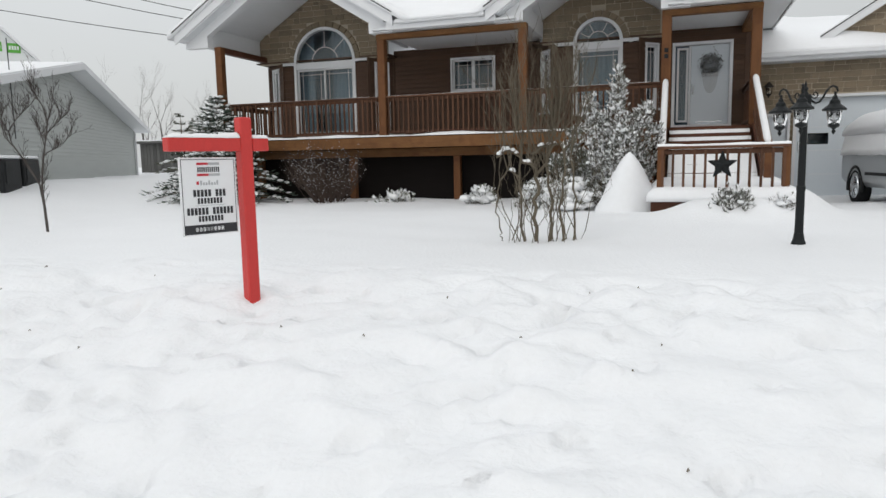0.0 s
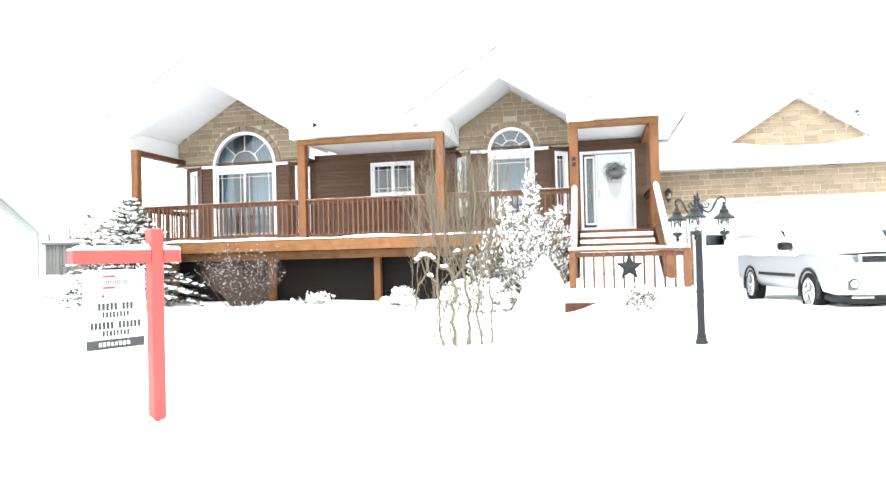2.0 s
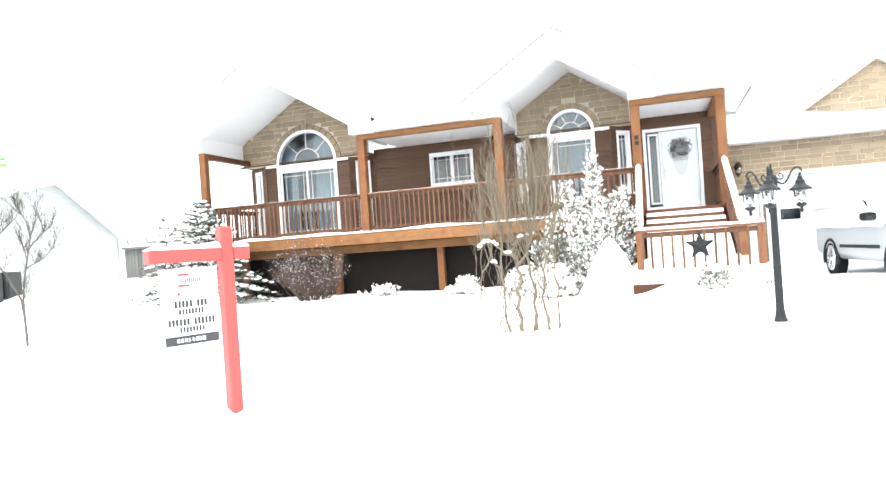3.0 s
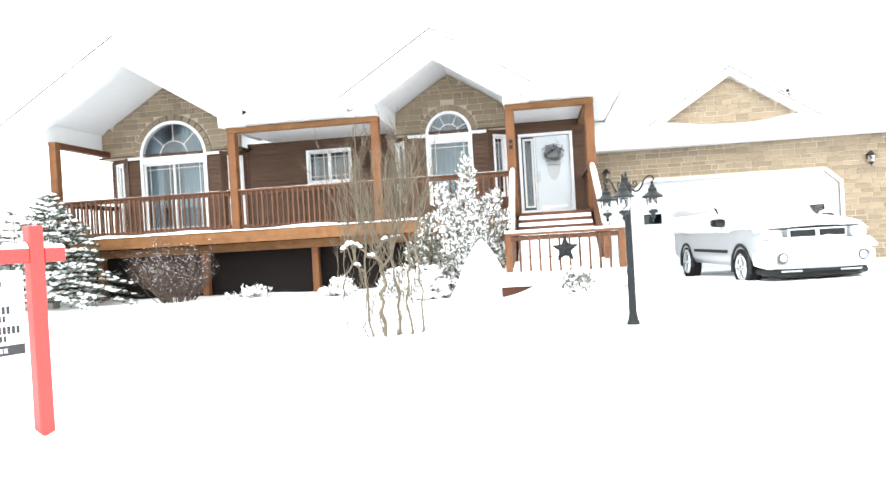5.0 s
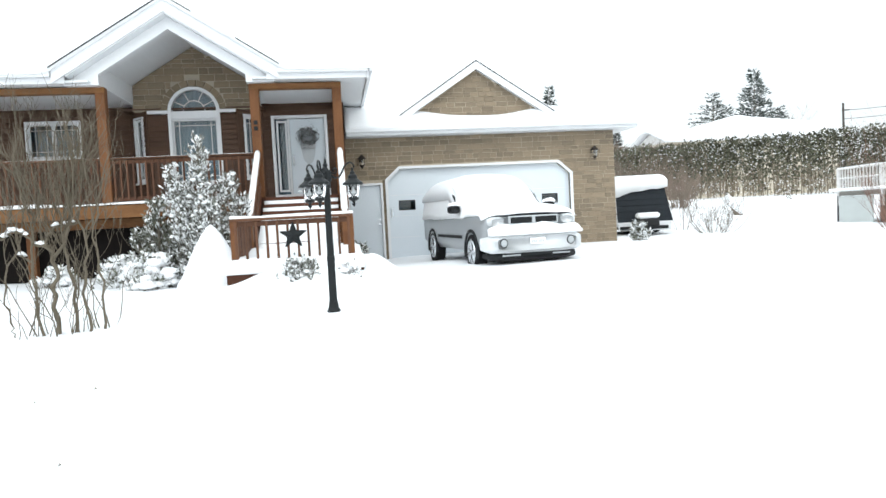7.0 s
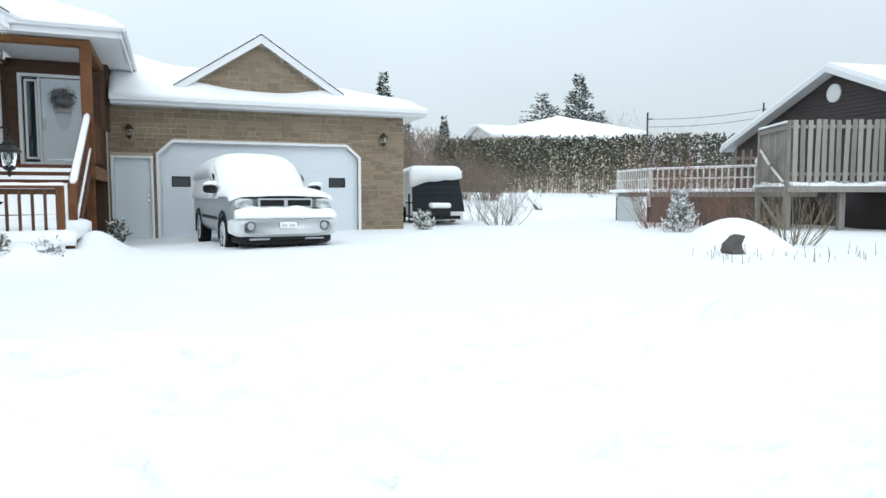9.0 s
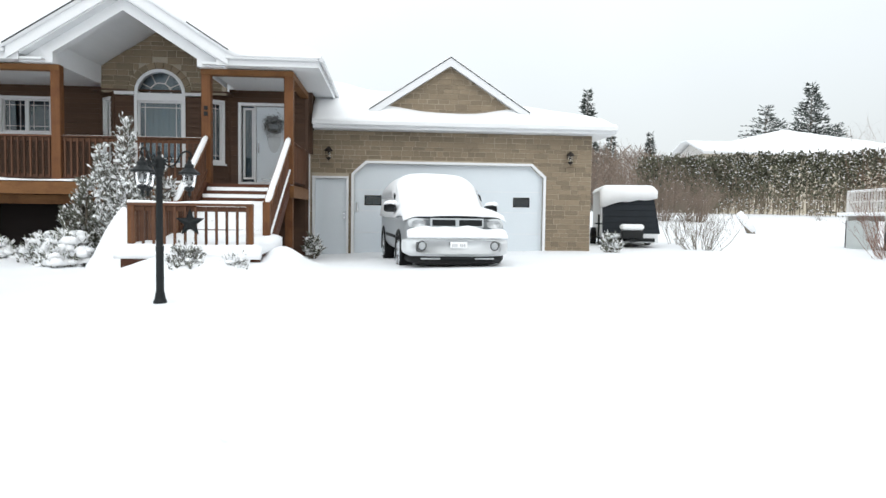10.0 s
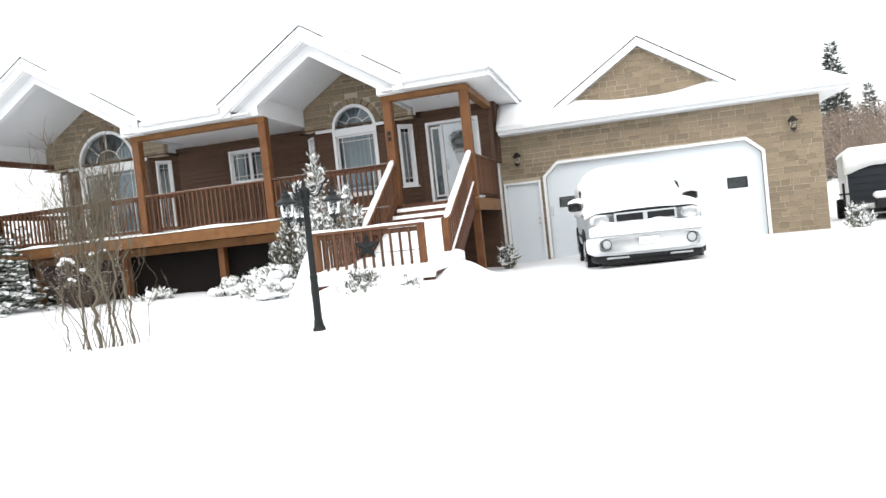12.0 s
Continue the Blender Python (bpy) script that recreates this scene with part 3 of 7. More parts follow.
# stonework
def stones(host, spans, z0, z1, y, ch, lo, hi, seed, edge=None):
    """Coursed stones in front of the plane y: spans gives the free stretches of a course, edge(z) the sloping ends of a gable."""
    rng = random.Random(seed)
    bank = {}
    z = z0
    while z < z1 - 0.03:
        h = min(rng.choice(ch), z1 - z)
        for a, b in spans(z + 0.01, z + h - 0.01):
            x = a
            while x < b - 0.02:
                w = min(rng.uniform(lo, hi), b - x)
                if b - x - w < 0.09:
                    w = b - x
                proud = y - 0.008 - rng.random() * 0.010
                gap = rng.choice((0.004, 0.005, 0.007, 0.009))
                if edge:
                    (a0, b0), (a1, b1) = edge(z + gap), edge(z + h - gap)
                else:
                    a0, b0, a1, b1 = x, x + w, x, x + w
                l0, r0, l1, r1 = max(x, a0) + gap, min(x + w, b0) - gap, max(x, a1) + gap, min(x + w, b1) - gap
                if l1 > r1:
                    l1 = r1 = r0 if x > (a + b) / 2 - w else l0
                    l1, r1 = (min(max(l1, l0), r0),) * 2
                    l1, r1 = l1 - 0.002, r1 + 0.002
                if r0 - l0 > 0.02:
                    if edge and (l1 - l0 > 0.003 or r0 - r1 > 0.003):
                        part("stone", Shape().plate([(l0, z + gap), (r0, z + gap), (r1, z + h - gap), (l1, z + h - gap)], [], proud, y + 0.004), STONE, host)
                    else:
                        q = (round(w, 2), round(h, 3), gap)
                        if q not in bank:
                            bank[q] = Shape().box(-q[0] / 2 + gap, q[0] / 2 - gap, 0.0, 0.04, -q[1] / 2 + gap, q[1] / 2 - gap, 0.006).mesh("stone", STONE)
                        piece("stone", bank[q], host, (x + w / 2, proud, z + h / 2))
                x += w
        z += h


def gable_edge(xc, half, z_low, slope, limit=100.0):
    def edge(z):
        w = half if z < z_low else max(0.0, half - (z - z_low) / slope)
        return xc - w, min(xc + w, limit)
    return edge


def gable_spans(edge, cx=0.0, r=0.0):
    def spans(za, zb):
        a, b = edge(za)
        out = [(a, b)] if b - a > 0.1 else []
        if r and out:
            zz = max(za - SPRING, 0)
            if zz < r:
                g = math.sqrt(r * r - zz * zz)
                out = [(a, cx - g), (cx + g, b)]
        return [q for q in out if q[1] - q[0] > 0.06]
    return spans


GABLES = {"one": (-11.1, 2.98, 4.30, 6.12, -13.32, -8.81), "two": (-3.83, 2.13, 4.22, 5.57, -5.22, -2.36)}
gable_walls = []
for key, cx, r in (("one", -11.265, 0.945), ("two", -3.87, 0.585)):
    xc, half, low, peak, il, ir = GABLES[key]
    s = (peak - low) / half
    if key == "one":
        ir = -9.42
    zl = peak - s * (xc - il) - 0.41
    top = peak - 0.41
    outline = [(il, 3.70), (cx - r - 0.0, 3.70)] + [(cx + r * math.cos(math.pi * k / 20), SPRING + r * math.sin(math.pi * k / 20)) for k in range(20, -1, -1) if SPRING + r * math.sin(math.pi * k / 20) > 3.70] + [(cx + r, 3.70), (ir, 3.70), (ir, peak - s * (ir - xc) - 0.41), (xc, top), (il, zl)]
    g = part("gable_wall", Shape(at_bay).plate(outline, [], 0, 0.18), MORTAR, house, "tan coursed stone gable")
    part("belt_course", Shape(at_bay).box(-12.56 if key == "one" else -4.91, cx - r, -0.06, 0.0, 3.63, 3.705), WHITE, house)
    part("belt_course", Shape(at_bay).box(cx + r, -9.96 if key == "one" else -2.92, -0.06, 0.0, 3.63, 3.705), WHITE, house)
    gable_walls.append((g, xc, il, ir, peak, s, cx, r))
    # a ring of stones over the arch
    vs = Shape(at_bay)
    n = 15 if key == "one" else 11
    for k in range(n):
        a0, a1 = math.pi * (k + 0.06) / n, math.pi * (k + 0.94) / n
        if r * math.sin((a0 + a1) / 2) < 0.06:
            continue
        q = [(cx + rr * math.cos(a), SPRING + rr * math.sin(a)) for rr, a in ((r + 0.01, a0), (r + 0.15, a0), (r + 0.15, a1), (r + 0.01, a1))]
        vs.plate(q, [], -0.05, 0.0)
    part("arch_stone", vs, STONE_FAR, g, kind="stuff")

# roofs: one snow body over the house, white boards below it
def house_top(x, y):
    e = min(y + 3.5, 0.12 - x, x + 14.25, 9.5 - y)
    z = 4.13 + 0.42 * max(e, 0) + 0.10 * min(1, max(e, 0) * 4)
    for xc, half, low, peak, il, ir in GABLES.values():
        s = (peak - low) / half
        z = max(z, peak + 0.09 - s * abs(x - xc) - 0.05 * math.exp(-abs(x - xc) * 5))
    f = min(1.0, (y + 3.62) / 0.12)
    return z + 0.025 * wave(x, y, 0.9, 5.0) - 0.05 * (1 - f) ** 2


def house_under(x, y):
    e = min(y + 3.5, 0.12 - x, x + 14.25, 9.5 - y)
    z = 4.02 + 0.42 * max(e, 0)
    for xc, half, low, peak, il, ir in GABLES.values():
        s = (peak - low) / half
        z = max(z, peak - s * abs(x - xc) - 0.13)
    return min(z, house_top(x, y) - 0.03)


hx = [-14.25 + 0.1 * i for i in range(144)] + [0.10, 0.15]
hy = [-3.62, -3.58, -3.52] + [-3.45 + 0.12 * i for i in range(30)] + [0.2 + 0.5 * i for i in range(20)]
part("roof_snow", Shape().field(hx, hy, house_top, house_under), SNOW, house, "thick smooth snow over the roof", smooth=True)
for key, (xc, half, low, peak, il, ir) in GABLES.items():
    s = (peak - low) / half
    roof = Shape()
    for sgn in (-1, 1):
        k = half - 0.24
        e, le = xc + sgn * k, peak - s * k
        a = [(xc, peak - 0.14), (e, le - 0.14), (e, le - 0.39), (xc, peak - 0.39)]
        roof.plate(a if sgn < 0 else a[::-1], [], -3.52, 0.0)
    part("roof", roof, SOFFIT, house, "white boarded open gable roof")
    bb = Shape()
    for sgn in (-1, 1):
        e = xc + sgn * half
        a = [(xc, peak - 0.10), (e, low - 0.10), (e, low - 0.36), (xc, peak - 0.36)]
        bb.plate(a if sgn < 0 else a[::-1], [], -3.56, -3.523)
    part("bargeboard", bb, WHITE, house)
    drip = Shape()
    drip.tube([(xc + 0.02, -3.640, peak - 0.065), (xc - half - 0.02, -3.640, low - 0.08)], 0.013, 4)
    part("drip_edge", drip, BLACK, house)
    for u, w in ((0.0, 0.24), (0.62, 1.0)):
        part("drip_edge", Shape().tube([(xc + half * q + 0.02, -3.640, peak - 0.065 + (low - peak - 0.015) * q) for q in (u, w)], 0.010, 4), BLACK, house)
    zil, zir = peak - s * (xc - il), peak - s * (ir - xc)
    outer = [(xc - half + 0.12, 3.86), (il + 0.02, 3.86), (il + 0.02, zil - 0.62), (xc, peak - 0.63), (ir - 0.02, zir - 0.62), (ir - 0.02, 3.86), (xc + half - 0.12, 3.86), (xc + half - 0.12, low - 0.32), (xc, peak - 0.392), (xc - half + 0.12, low - 0.32)]
    part("gable_header", Shape().plate(outer, [], -3.28, -3.10), WHITE, house)
    part("side_box", Shape().box(il - 0.10, il + 0.018, -3.098, BAY - 0.002, 3.86, zil - 0.40), SOFFIT, house)
    part("side_box", Shape().box(ir - 0.018, ir + 0.022, -3.098, BAY - 0.002, 3.86, zir - 0.40), SOFFIT, house)
# level soffits, fascias and gutters
for k in ((-8.69, -5.34, -3.45, -0.44), (-2.24, 0.06, -3.45, -0.44), (-0.39, 0.06, -0.438, 3.0)):
    part("soffit", Shape().box(*k, 3.885, 3.93), SOFFIT, house)
for k in ((-8.3, -5.75, -3.50, -3.455), (-1.95, 0.06, -3.50, -3.455), (0.065, 0.105, -3.50, 3.0)):
    part("fascia", Shape().box(*k, 3.86, 4.06), WHITE, house)
for k in ((-8.05, -5.98, -3.60, -3.503), (-1.74, 0.10, -3.60, -3.503), (0.108, 0.19, -3.60, 3.0)):
    part("gutter", Shape().box(*k, 3.97, 4.07, 0.02), WHITE, house)
for x, y in ((-7.8, -2.2), (-6.2, -2.2), (-1.4, -2.0)):
    part("downlight", Shape().lathe([(0.07, 0.0), (0.075, 0.012), (0.05, 0.02)], x, y, 3.866), WHITE, house)

# ---- garage ----
garage = thing("garage", (3.1, 2, 0), "tan stone double garage under a snowy hip roof", "garage")
gdoor = [(0.64, -0.3), (5.56, -0.3), (5.56, 1.90), (5.23, 2.20), (0.96, 2.20), (0.64, 1.90)]
sdoor = (-0.42, 0.50, -0.3, 1.86)
gwall = part("wall", Shape().plate([(-0.50, -0.3), (6.84, -0.3), (6.84, 3.02), (-0.50, 3.02)], [gdoor, rect(*sdoor)], 0.0, 0.2), MORTAR, garage, "coursed tan stone veneer")
part("wall", Shape().box(6.64, 6.84, 0.2, 7.0, -0.3, 3.02), TAN, garage)
part("wall", Shape().box(-0.5, 6.84, 7.0, 7.2, -0.3, 3.02), TAN, garage)
part("garage_floor", Shape().box(-0.5, 6.6, 0.2, 7.0, -0.4, -0.3), ROOMDARK, garage)
frame_ = [(0.57, -0.3), (0.64, -0.3), (0.64, 1.90), (0.96, 2.20), (5.23, 2.20), (5.56, 1.90), (5.56, -0.3), (5.63, -0.3), (5.63, 1.935), (5.26, 2.265), (0.93, 2.265), (0.57, 1.935)]
part("door_trim", Shape().plate(frame_, [], -0.055, 0.05), WHITE, garage)
gd = part("garage_door", Shape().plate([(0.64, -0.3), (5.56, -0.3), (5.56, 1.90), (5.23, 2.20), (0.96, 2.20), (0.64, 1.90)], [rect(0.905, 1.34, 1.13, 1.385), rect(4.79, 5.23, 1.13, 1.385)], 0.10, 0.14), DOORWHITE, garage, "wide white sectional garage door")
seams = Shape()
for z in (0.42, 0.98, 1.52):
    seams.box(0.66, 5.54, 0.094, 0.0995, z, z + 0.012, 0.002)
part("door_section_seam", seams, WHITE, gd)
for x0, x1 in ((0.905, 1.34), (4.79, 5.23)):
    p = part("door_window", trim_ring(Shape(), x0, x1, 1.13, 1.385, 0.02, 0.085, 0.13), BLACK, gd, "small dark garage door pane")
    pane_box_ = part("pane", pane_box(Shape(), x0 + 0.02, x1 - 0.02, 1.15, 1.365, 0.11), PANE, p)
    pane_box_.visible_shadow = False
# board behind the door panes, the garage's dimness put into its colour
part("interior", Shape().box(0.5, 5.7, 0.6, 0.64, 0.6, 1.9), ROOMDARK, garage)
part("handle", Shape().box(0.70, 0.74, 0.06, 0.098, 0.95, 1.2), CHROME, gd)
sd = part("side_door", Shape().box(-0.35, 0.44, 0.06, 0.10, -0.28, 1.80), DOORWHITE, garage, "plain white side door")
part("door_frame", Shape().plate([(-0.42, -0.3), (-0.355, -0.3), (-0.355, 1.805), (0.445, 1.805), (0.445, -0.3), (0.50, -0.3), (0.50, 1.86), (-0.42, 1.86)], [], -0.05, 0.15), WHITE, sd)
part("knob", Shape().tube([(0.385, 0.065, 0.80), (0.385, 0.0, 0.80)], [0.018, 0.03], 10).tube([(0.385, 0.065, 0.92), (0.385, 0.03, 0.92)], [0.03, 0.028], 10), CHROME, sd)
part("downspout", Shape().box(-0.56, -0.475, -0.10, -0.02, -0.15, 3.05), WHITE, garage)


def garage_top(x, y):
    e = min(y + 0.50, 7.36 - x, 7.7 - y, x + 5)
    z = 3.25 + 0.31 * max(e, 0) + 0.13 * min(1, max(e, 0) * 3) ** 0.7
    z += 0.28 * math.exp(-((x + 0.3) / 1.0) ** 2) * smoothstep(-0.6, 0.3, y)
    for c in (1.5, 4.8):
        z += 0.16 * math.exp(-((x - c) / 0.7) ** 2) * math.exp(-((y + 0.0) / 0.35) ** 2)
    return z + 0.03 * wave(x, y, 0.8, 9.0)


gxs = [-0.38 + 0.129 * i for i in range(59)] + [7.33, 7.37]
gys = [-0.50, -0.47, -0.40] + [-0.3 + 0.14 * i for i in range(58)]
part("roof_snow", Shape().field(gxs, gys, garage_top, lambda x, y: min(garage_top(x, y) - 0.02, 3.20 + 0.28 * max(0, min(y + 0.5, 7.36 - x, 7.7 - y)))), SNOW, garage, "deep drifted snow on the roof", smooth=True)
part("fascia", Shape().box(-0.36, 7.30, -0.47, -0.43, 3.03, 3.21), WHITE, garage)
part("fascia", Shape().box(7.30, 7.34, -0.47, 7.6, 3.03, 3.21), WHITE, garage)
part("gutter", Shape().box(-0.38, 7.36, -0.57, -0.473, 3.10, 3.22, 0.02), WHITE, garage)
part("soffit", Shape().box(-0.36, 7.30, -0.428, 0.0, 3.025, 3.06).box(6.842, 7.30, 0.0, 7.5, 3.025, 3.06), SOFFIT, garage)
# the small gable over the garage
dpk, dc, dh = 4.94, 3.07, 2.06
ds = 0.66
dwall = part("gable_wall", Shape().plate([(dc - 1.75, 3.2), (dc + 1.75, 3.2), (dc + 1.75, 3.54), (dc, 4.70), (dc - 1.75, 3.54)], [], -0.06, 0.1), MORTAR, garage, "small stone-faced gable")
db, dr, dsn = Shape(), Shape(), Shape()
for sgn in (-1, 1):
    e = dc + sgn * dh
    za = dpk - ds * dh
    a = [(dc, dpk - 0.05), (e, za - 0.05), (e, za - 0.24), (dc, dpk - 0.26)]
    db.plate(a if sgn < 0 else a[::-1], [], -0.27, -0.23)
    a = [(dc, dpk - 0.08), (e, za - 0.08), (e, za - 0.23), (dc, dpk - 0.23)]
    dr.plate(a if sgn < 0 else a[::-1], [], -0.228, 3.2)
    a = [(dc, dpk + 0.0), (e, za + 0.0), (e, za - 0.078), (dc, dpk - 0.078)]
    dsn.plate(a if sgn < 0 else a[::-1], [], -0.25, 3.2)
part("bargeboard", db, WHITE, garage)
part("roof", dr, SOFFIT, garage)
part("gable_snow", dsn, SNOW, garage)
for sgn in (-1, 1):
    part("drip_edge", Shape().tube([(dc, -0.278, dpk - 0.045), (dc + sgn * dh, -0.278, dpk - ds * dh - 0.045)], 0.011, 4), BLACK, garage)

# ---- deck ----
deck = thing("deck", (-6.8, -2, 0), "raised stained-wood front deck with railings and snow", "deck")
part("floor", Shape().box(-13.15, -0.56, FRONT + 0.02, BAY - 0.06, FLOOR - 0.05, FLOOR), DARKWOOD, deck)
part("floor", Shape().box(-9.3, -5.45, BAY - 0.06, RECESS - 0.045, FLOOR - 0.05, FLOOR).box(-2.3, -0.56, BAY - 0.06, RECESS - 0.045, FLOOR - 0.05, FLOOR), DARKWOOD, deck)
part("rim_board", Shape().box(-13.2, -2.36, FRONT - 0.04, FRONT, FLOOR - 0.27, FLOOR - 0.012), CEDAR, deck)
part("rim_board", Shape().box(-13.2, -13.152, FRONT + 0.002, -0.6, FLOOR - 0.27, FLOOR - 0.012), CEDAR, deck)
part("rim_board", Shape().box(-0.55, -0.45, FRONT - 0.04, -0.5, FLOOR - 0.27, FLOOR - 0.012), CEDAR, deck)
part("carrying_beam", Shape().box(-12.6, -2.5, -2.62, -2.48, FLOOR - 0.47, FLOOR - 0.275), CEDAR, deck)
for x in (-12.4, -9.7, -6.95, -4.2, -2.55):
    part("deck_post", Shape().box(x - 0.08, x + 0.08, -2.63, -2.47, -0.25, FLOOR - 0.475), CEDAR_UP, deck)
part("deck_post", Shape().box(-0.66, -0.50, -2.95, -2.79, -0.4, FLOOR - 0.28), CEDAR_UP, deck)


def lip(x, y):
    return FLOOR + 0.055 + 0.05 * wave(x, y, 1.3, 2.0) * min(1, (y - FRONT + 0.06) * 12) - 0.05 * max(0, 1 - (y - FRONT + 0.06) / 0.08) ** 2


lx = [-13.15 + 0.11 * i for i in range(99)]
part("snow_lip", Shape().field(lx, [FRONT - 0.06 + d for d in (0, 0.02, 0.05, 0.1, 0.2, 0.35, 0.6, 0.9)], lip, lambda x, y: FLOOR + 0.004), SNOW_ROUGH, deck, smooth=True)

# lapped skirting, painted as dark as the shade under the deck
skirt = part("skirting", Shape().box(-13.0, -2.4, -2.30, -2.26, -0.3, FLOOR - 0.06), SKIRT, deck, "black-brown lapped skirting, shade under the deck put into its colour")
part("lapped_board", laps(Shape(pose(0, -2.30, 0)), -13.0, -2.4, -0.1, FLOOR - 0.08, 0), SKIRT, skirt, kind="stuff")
POSTS = {"p1": -13.17, "p2": -8.64, "p3": -5.26, "p4": -2.26, "p5": -0.57}
for x in POSTS.values():
    p = part("roof_post", Shape().box(x - 0.095, x + 0.095, FRONT, FRONT + 0.19, FLOOR, 3.86 if x > -13 else 3.90, 0.012), CEDAR_UP, deck)
part("beam", Shape().box(-8.74, -5.17, FRONT - 0.015, FRONT + 0.185, 3.745, 3.862), CEDAR, deck)
part("beam", Shape().box(-2.36, -0.47, FRONT - 0.015, FRONT + 0.185, 3.745, 3.862), CEDAR, deck)
part("beam", Shape().box(-0.66, -0.47, FRONT + 0.19, RECESS - 0.03, 3.72, 3.86), CEDAR, deck)
part("beam", Shape().box(-13.26, -13.08, FRONT + 0.005, -0.3, 3.76, 3.90), DARKWOOD, deck)
BALUSTER = Shape().box(-0.018, 0.018, -0.018, 0.018, 0, 0.80, 0.004).mesh("baluster", RAIL)
TOPZ = 2.45


def railing(a, b, host, z=FLOOR, snow=0.2, step=0.122):
    """A level rail from a to b with its balusters."""
    a, b = Vector(a), Vector(b)
    d = b - a
    turn = math.degrees(math.atan2(d.y, d.x))
    m = pose(a.x, a.y, z, 0, 0, turn)
    n = d.length
    part("top_rail", Shape(m).box(0, n, -0.065, 0.065, 0.905, 0.945), RAIL, host)
    part("sub_rail", Shape(m).box(0, n, -0.02, 0.02, 0.825, 0.90), RAIL, host)
    part("bottom_rail", Shape(m).box(0, n, -0.02, 0.02, 0.07, 0.145), RAIL, host)
    k = max(2, int(n / step))
    for i in range(k):
        p = m @ Vector(((i + 0.5) * n / k, -0.036, 0.095))
        piece("baluster", BALUSTER, host, p, (0, 0, radians(turn)))
    if snow:
        xs = [n * i / 40 for i in range(41)]
        part("rail_snow", Shape(m).field(xs, [-0.055, -0.03, 0, 0.03, 0.055], lambda x, y: 0.947 + 0.004 * snow + snow * max(0.004, 0.028 + 0.03 * wave(x, a.x, 2.2, 6.0)) * (1 - (y / 0.06) ** 2), lambda x, y: 0.946), SNOW_ROUGH, host, smooth=True)


yr = FRONT + 0.095
railing((POSTS["p1"] + 0.095, yr), (POSTS["p2"] - 0.095, yr), deck)
railing((POSTS["p2"] + 0.095, yr), (POSTS["p3"] - 0.095, yr), deck)
railing((POSTS["p3"] + 0.095, yr), (POSTS["p4"] - 0.095, yr), deck)
railing((POSTS["p1"], yr + 0.1), (POSTS["p1"], -0.4), deck)
railing((POSTS["p5"], yr + 0.1), (POSTS["p5"], RECESS - 0.05), deck)

# ---- steps down to the landing ----
stairs = thing("staircase", (-1.4, -5, 0), "snowed-over wooden front steps with sloping handrails", "stairs")
LAND, SL, SR = 0.30, -2.26, -0.57
STOP = -5.35
nst = 7
for i in range(nst):
    y1 = FRONT - 0.02 - (i) * (FRONT - 0.02 - STOP) / nst
    y0 = y1 - (FRONT - 0.02 - STOP) / nst
    z = FLOOR - (i + 1) * (FLOOR - LAND) / (nst + 1)
    part("tread", Shape().box(SL + 0.1, SR - 0.1, y0 - 0.02, y1, z - 0.04, z), DARKWOOD, stairs)
    part("riser", Shape().box(SL + 0.1, SR - 0.1, y1 - 0.022, y1 - 0.002, z, z + 0.15), DARKWOOD, stairs)


def stair_snow(x, y):
    t = (FRONT - 0.02 - y) / (FRONT - 0.02 - STOP)
    i = min(nst - 1, max(0, int(t * nst)))
    f = t * nst - i
    step = FLOOR - (i + 1) * (FLOOR - LAND) / (nst + 1) + 0.075 - 0.03 * max(0, f - 0.75)
    ramp = FLOOR + 0.06 - t * (FLOOR - LAND - 0.08) + 0.02 * wave(x, y, 1.5, 8)
    k = smoothstep(2.0, 3.6, t * nst)
    return step * (1 - k) + ramp * k


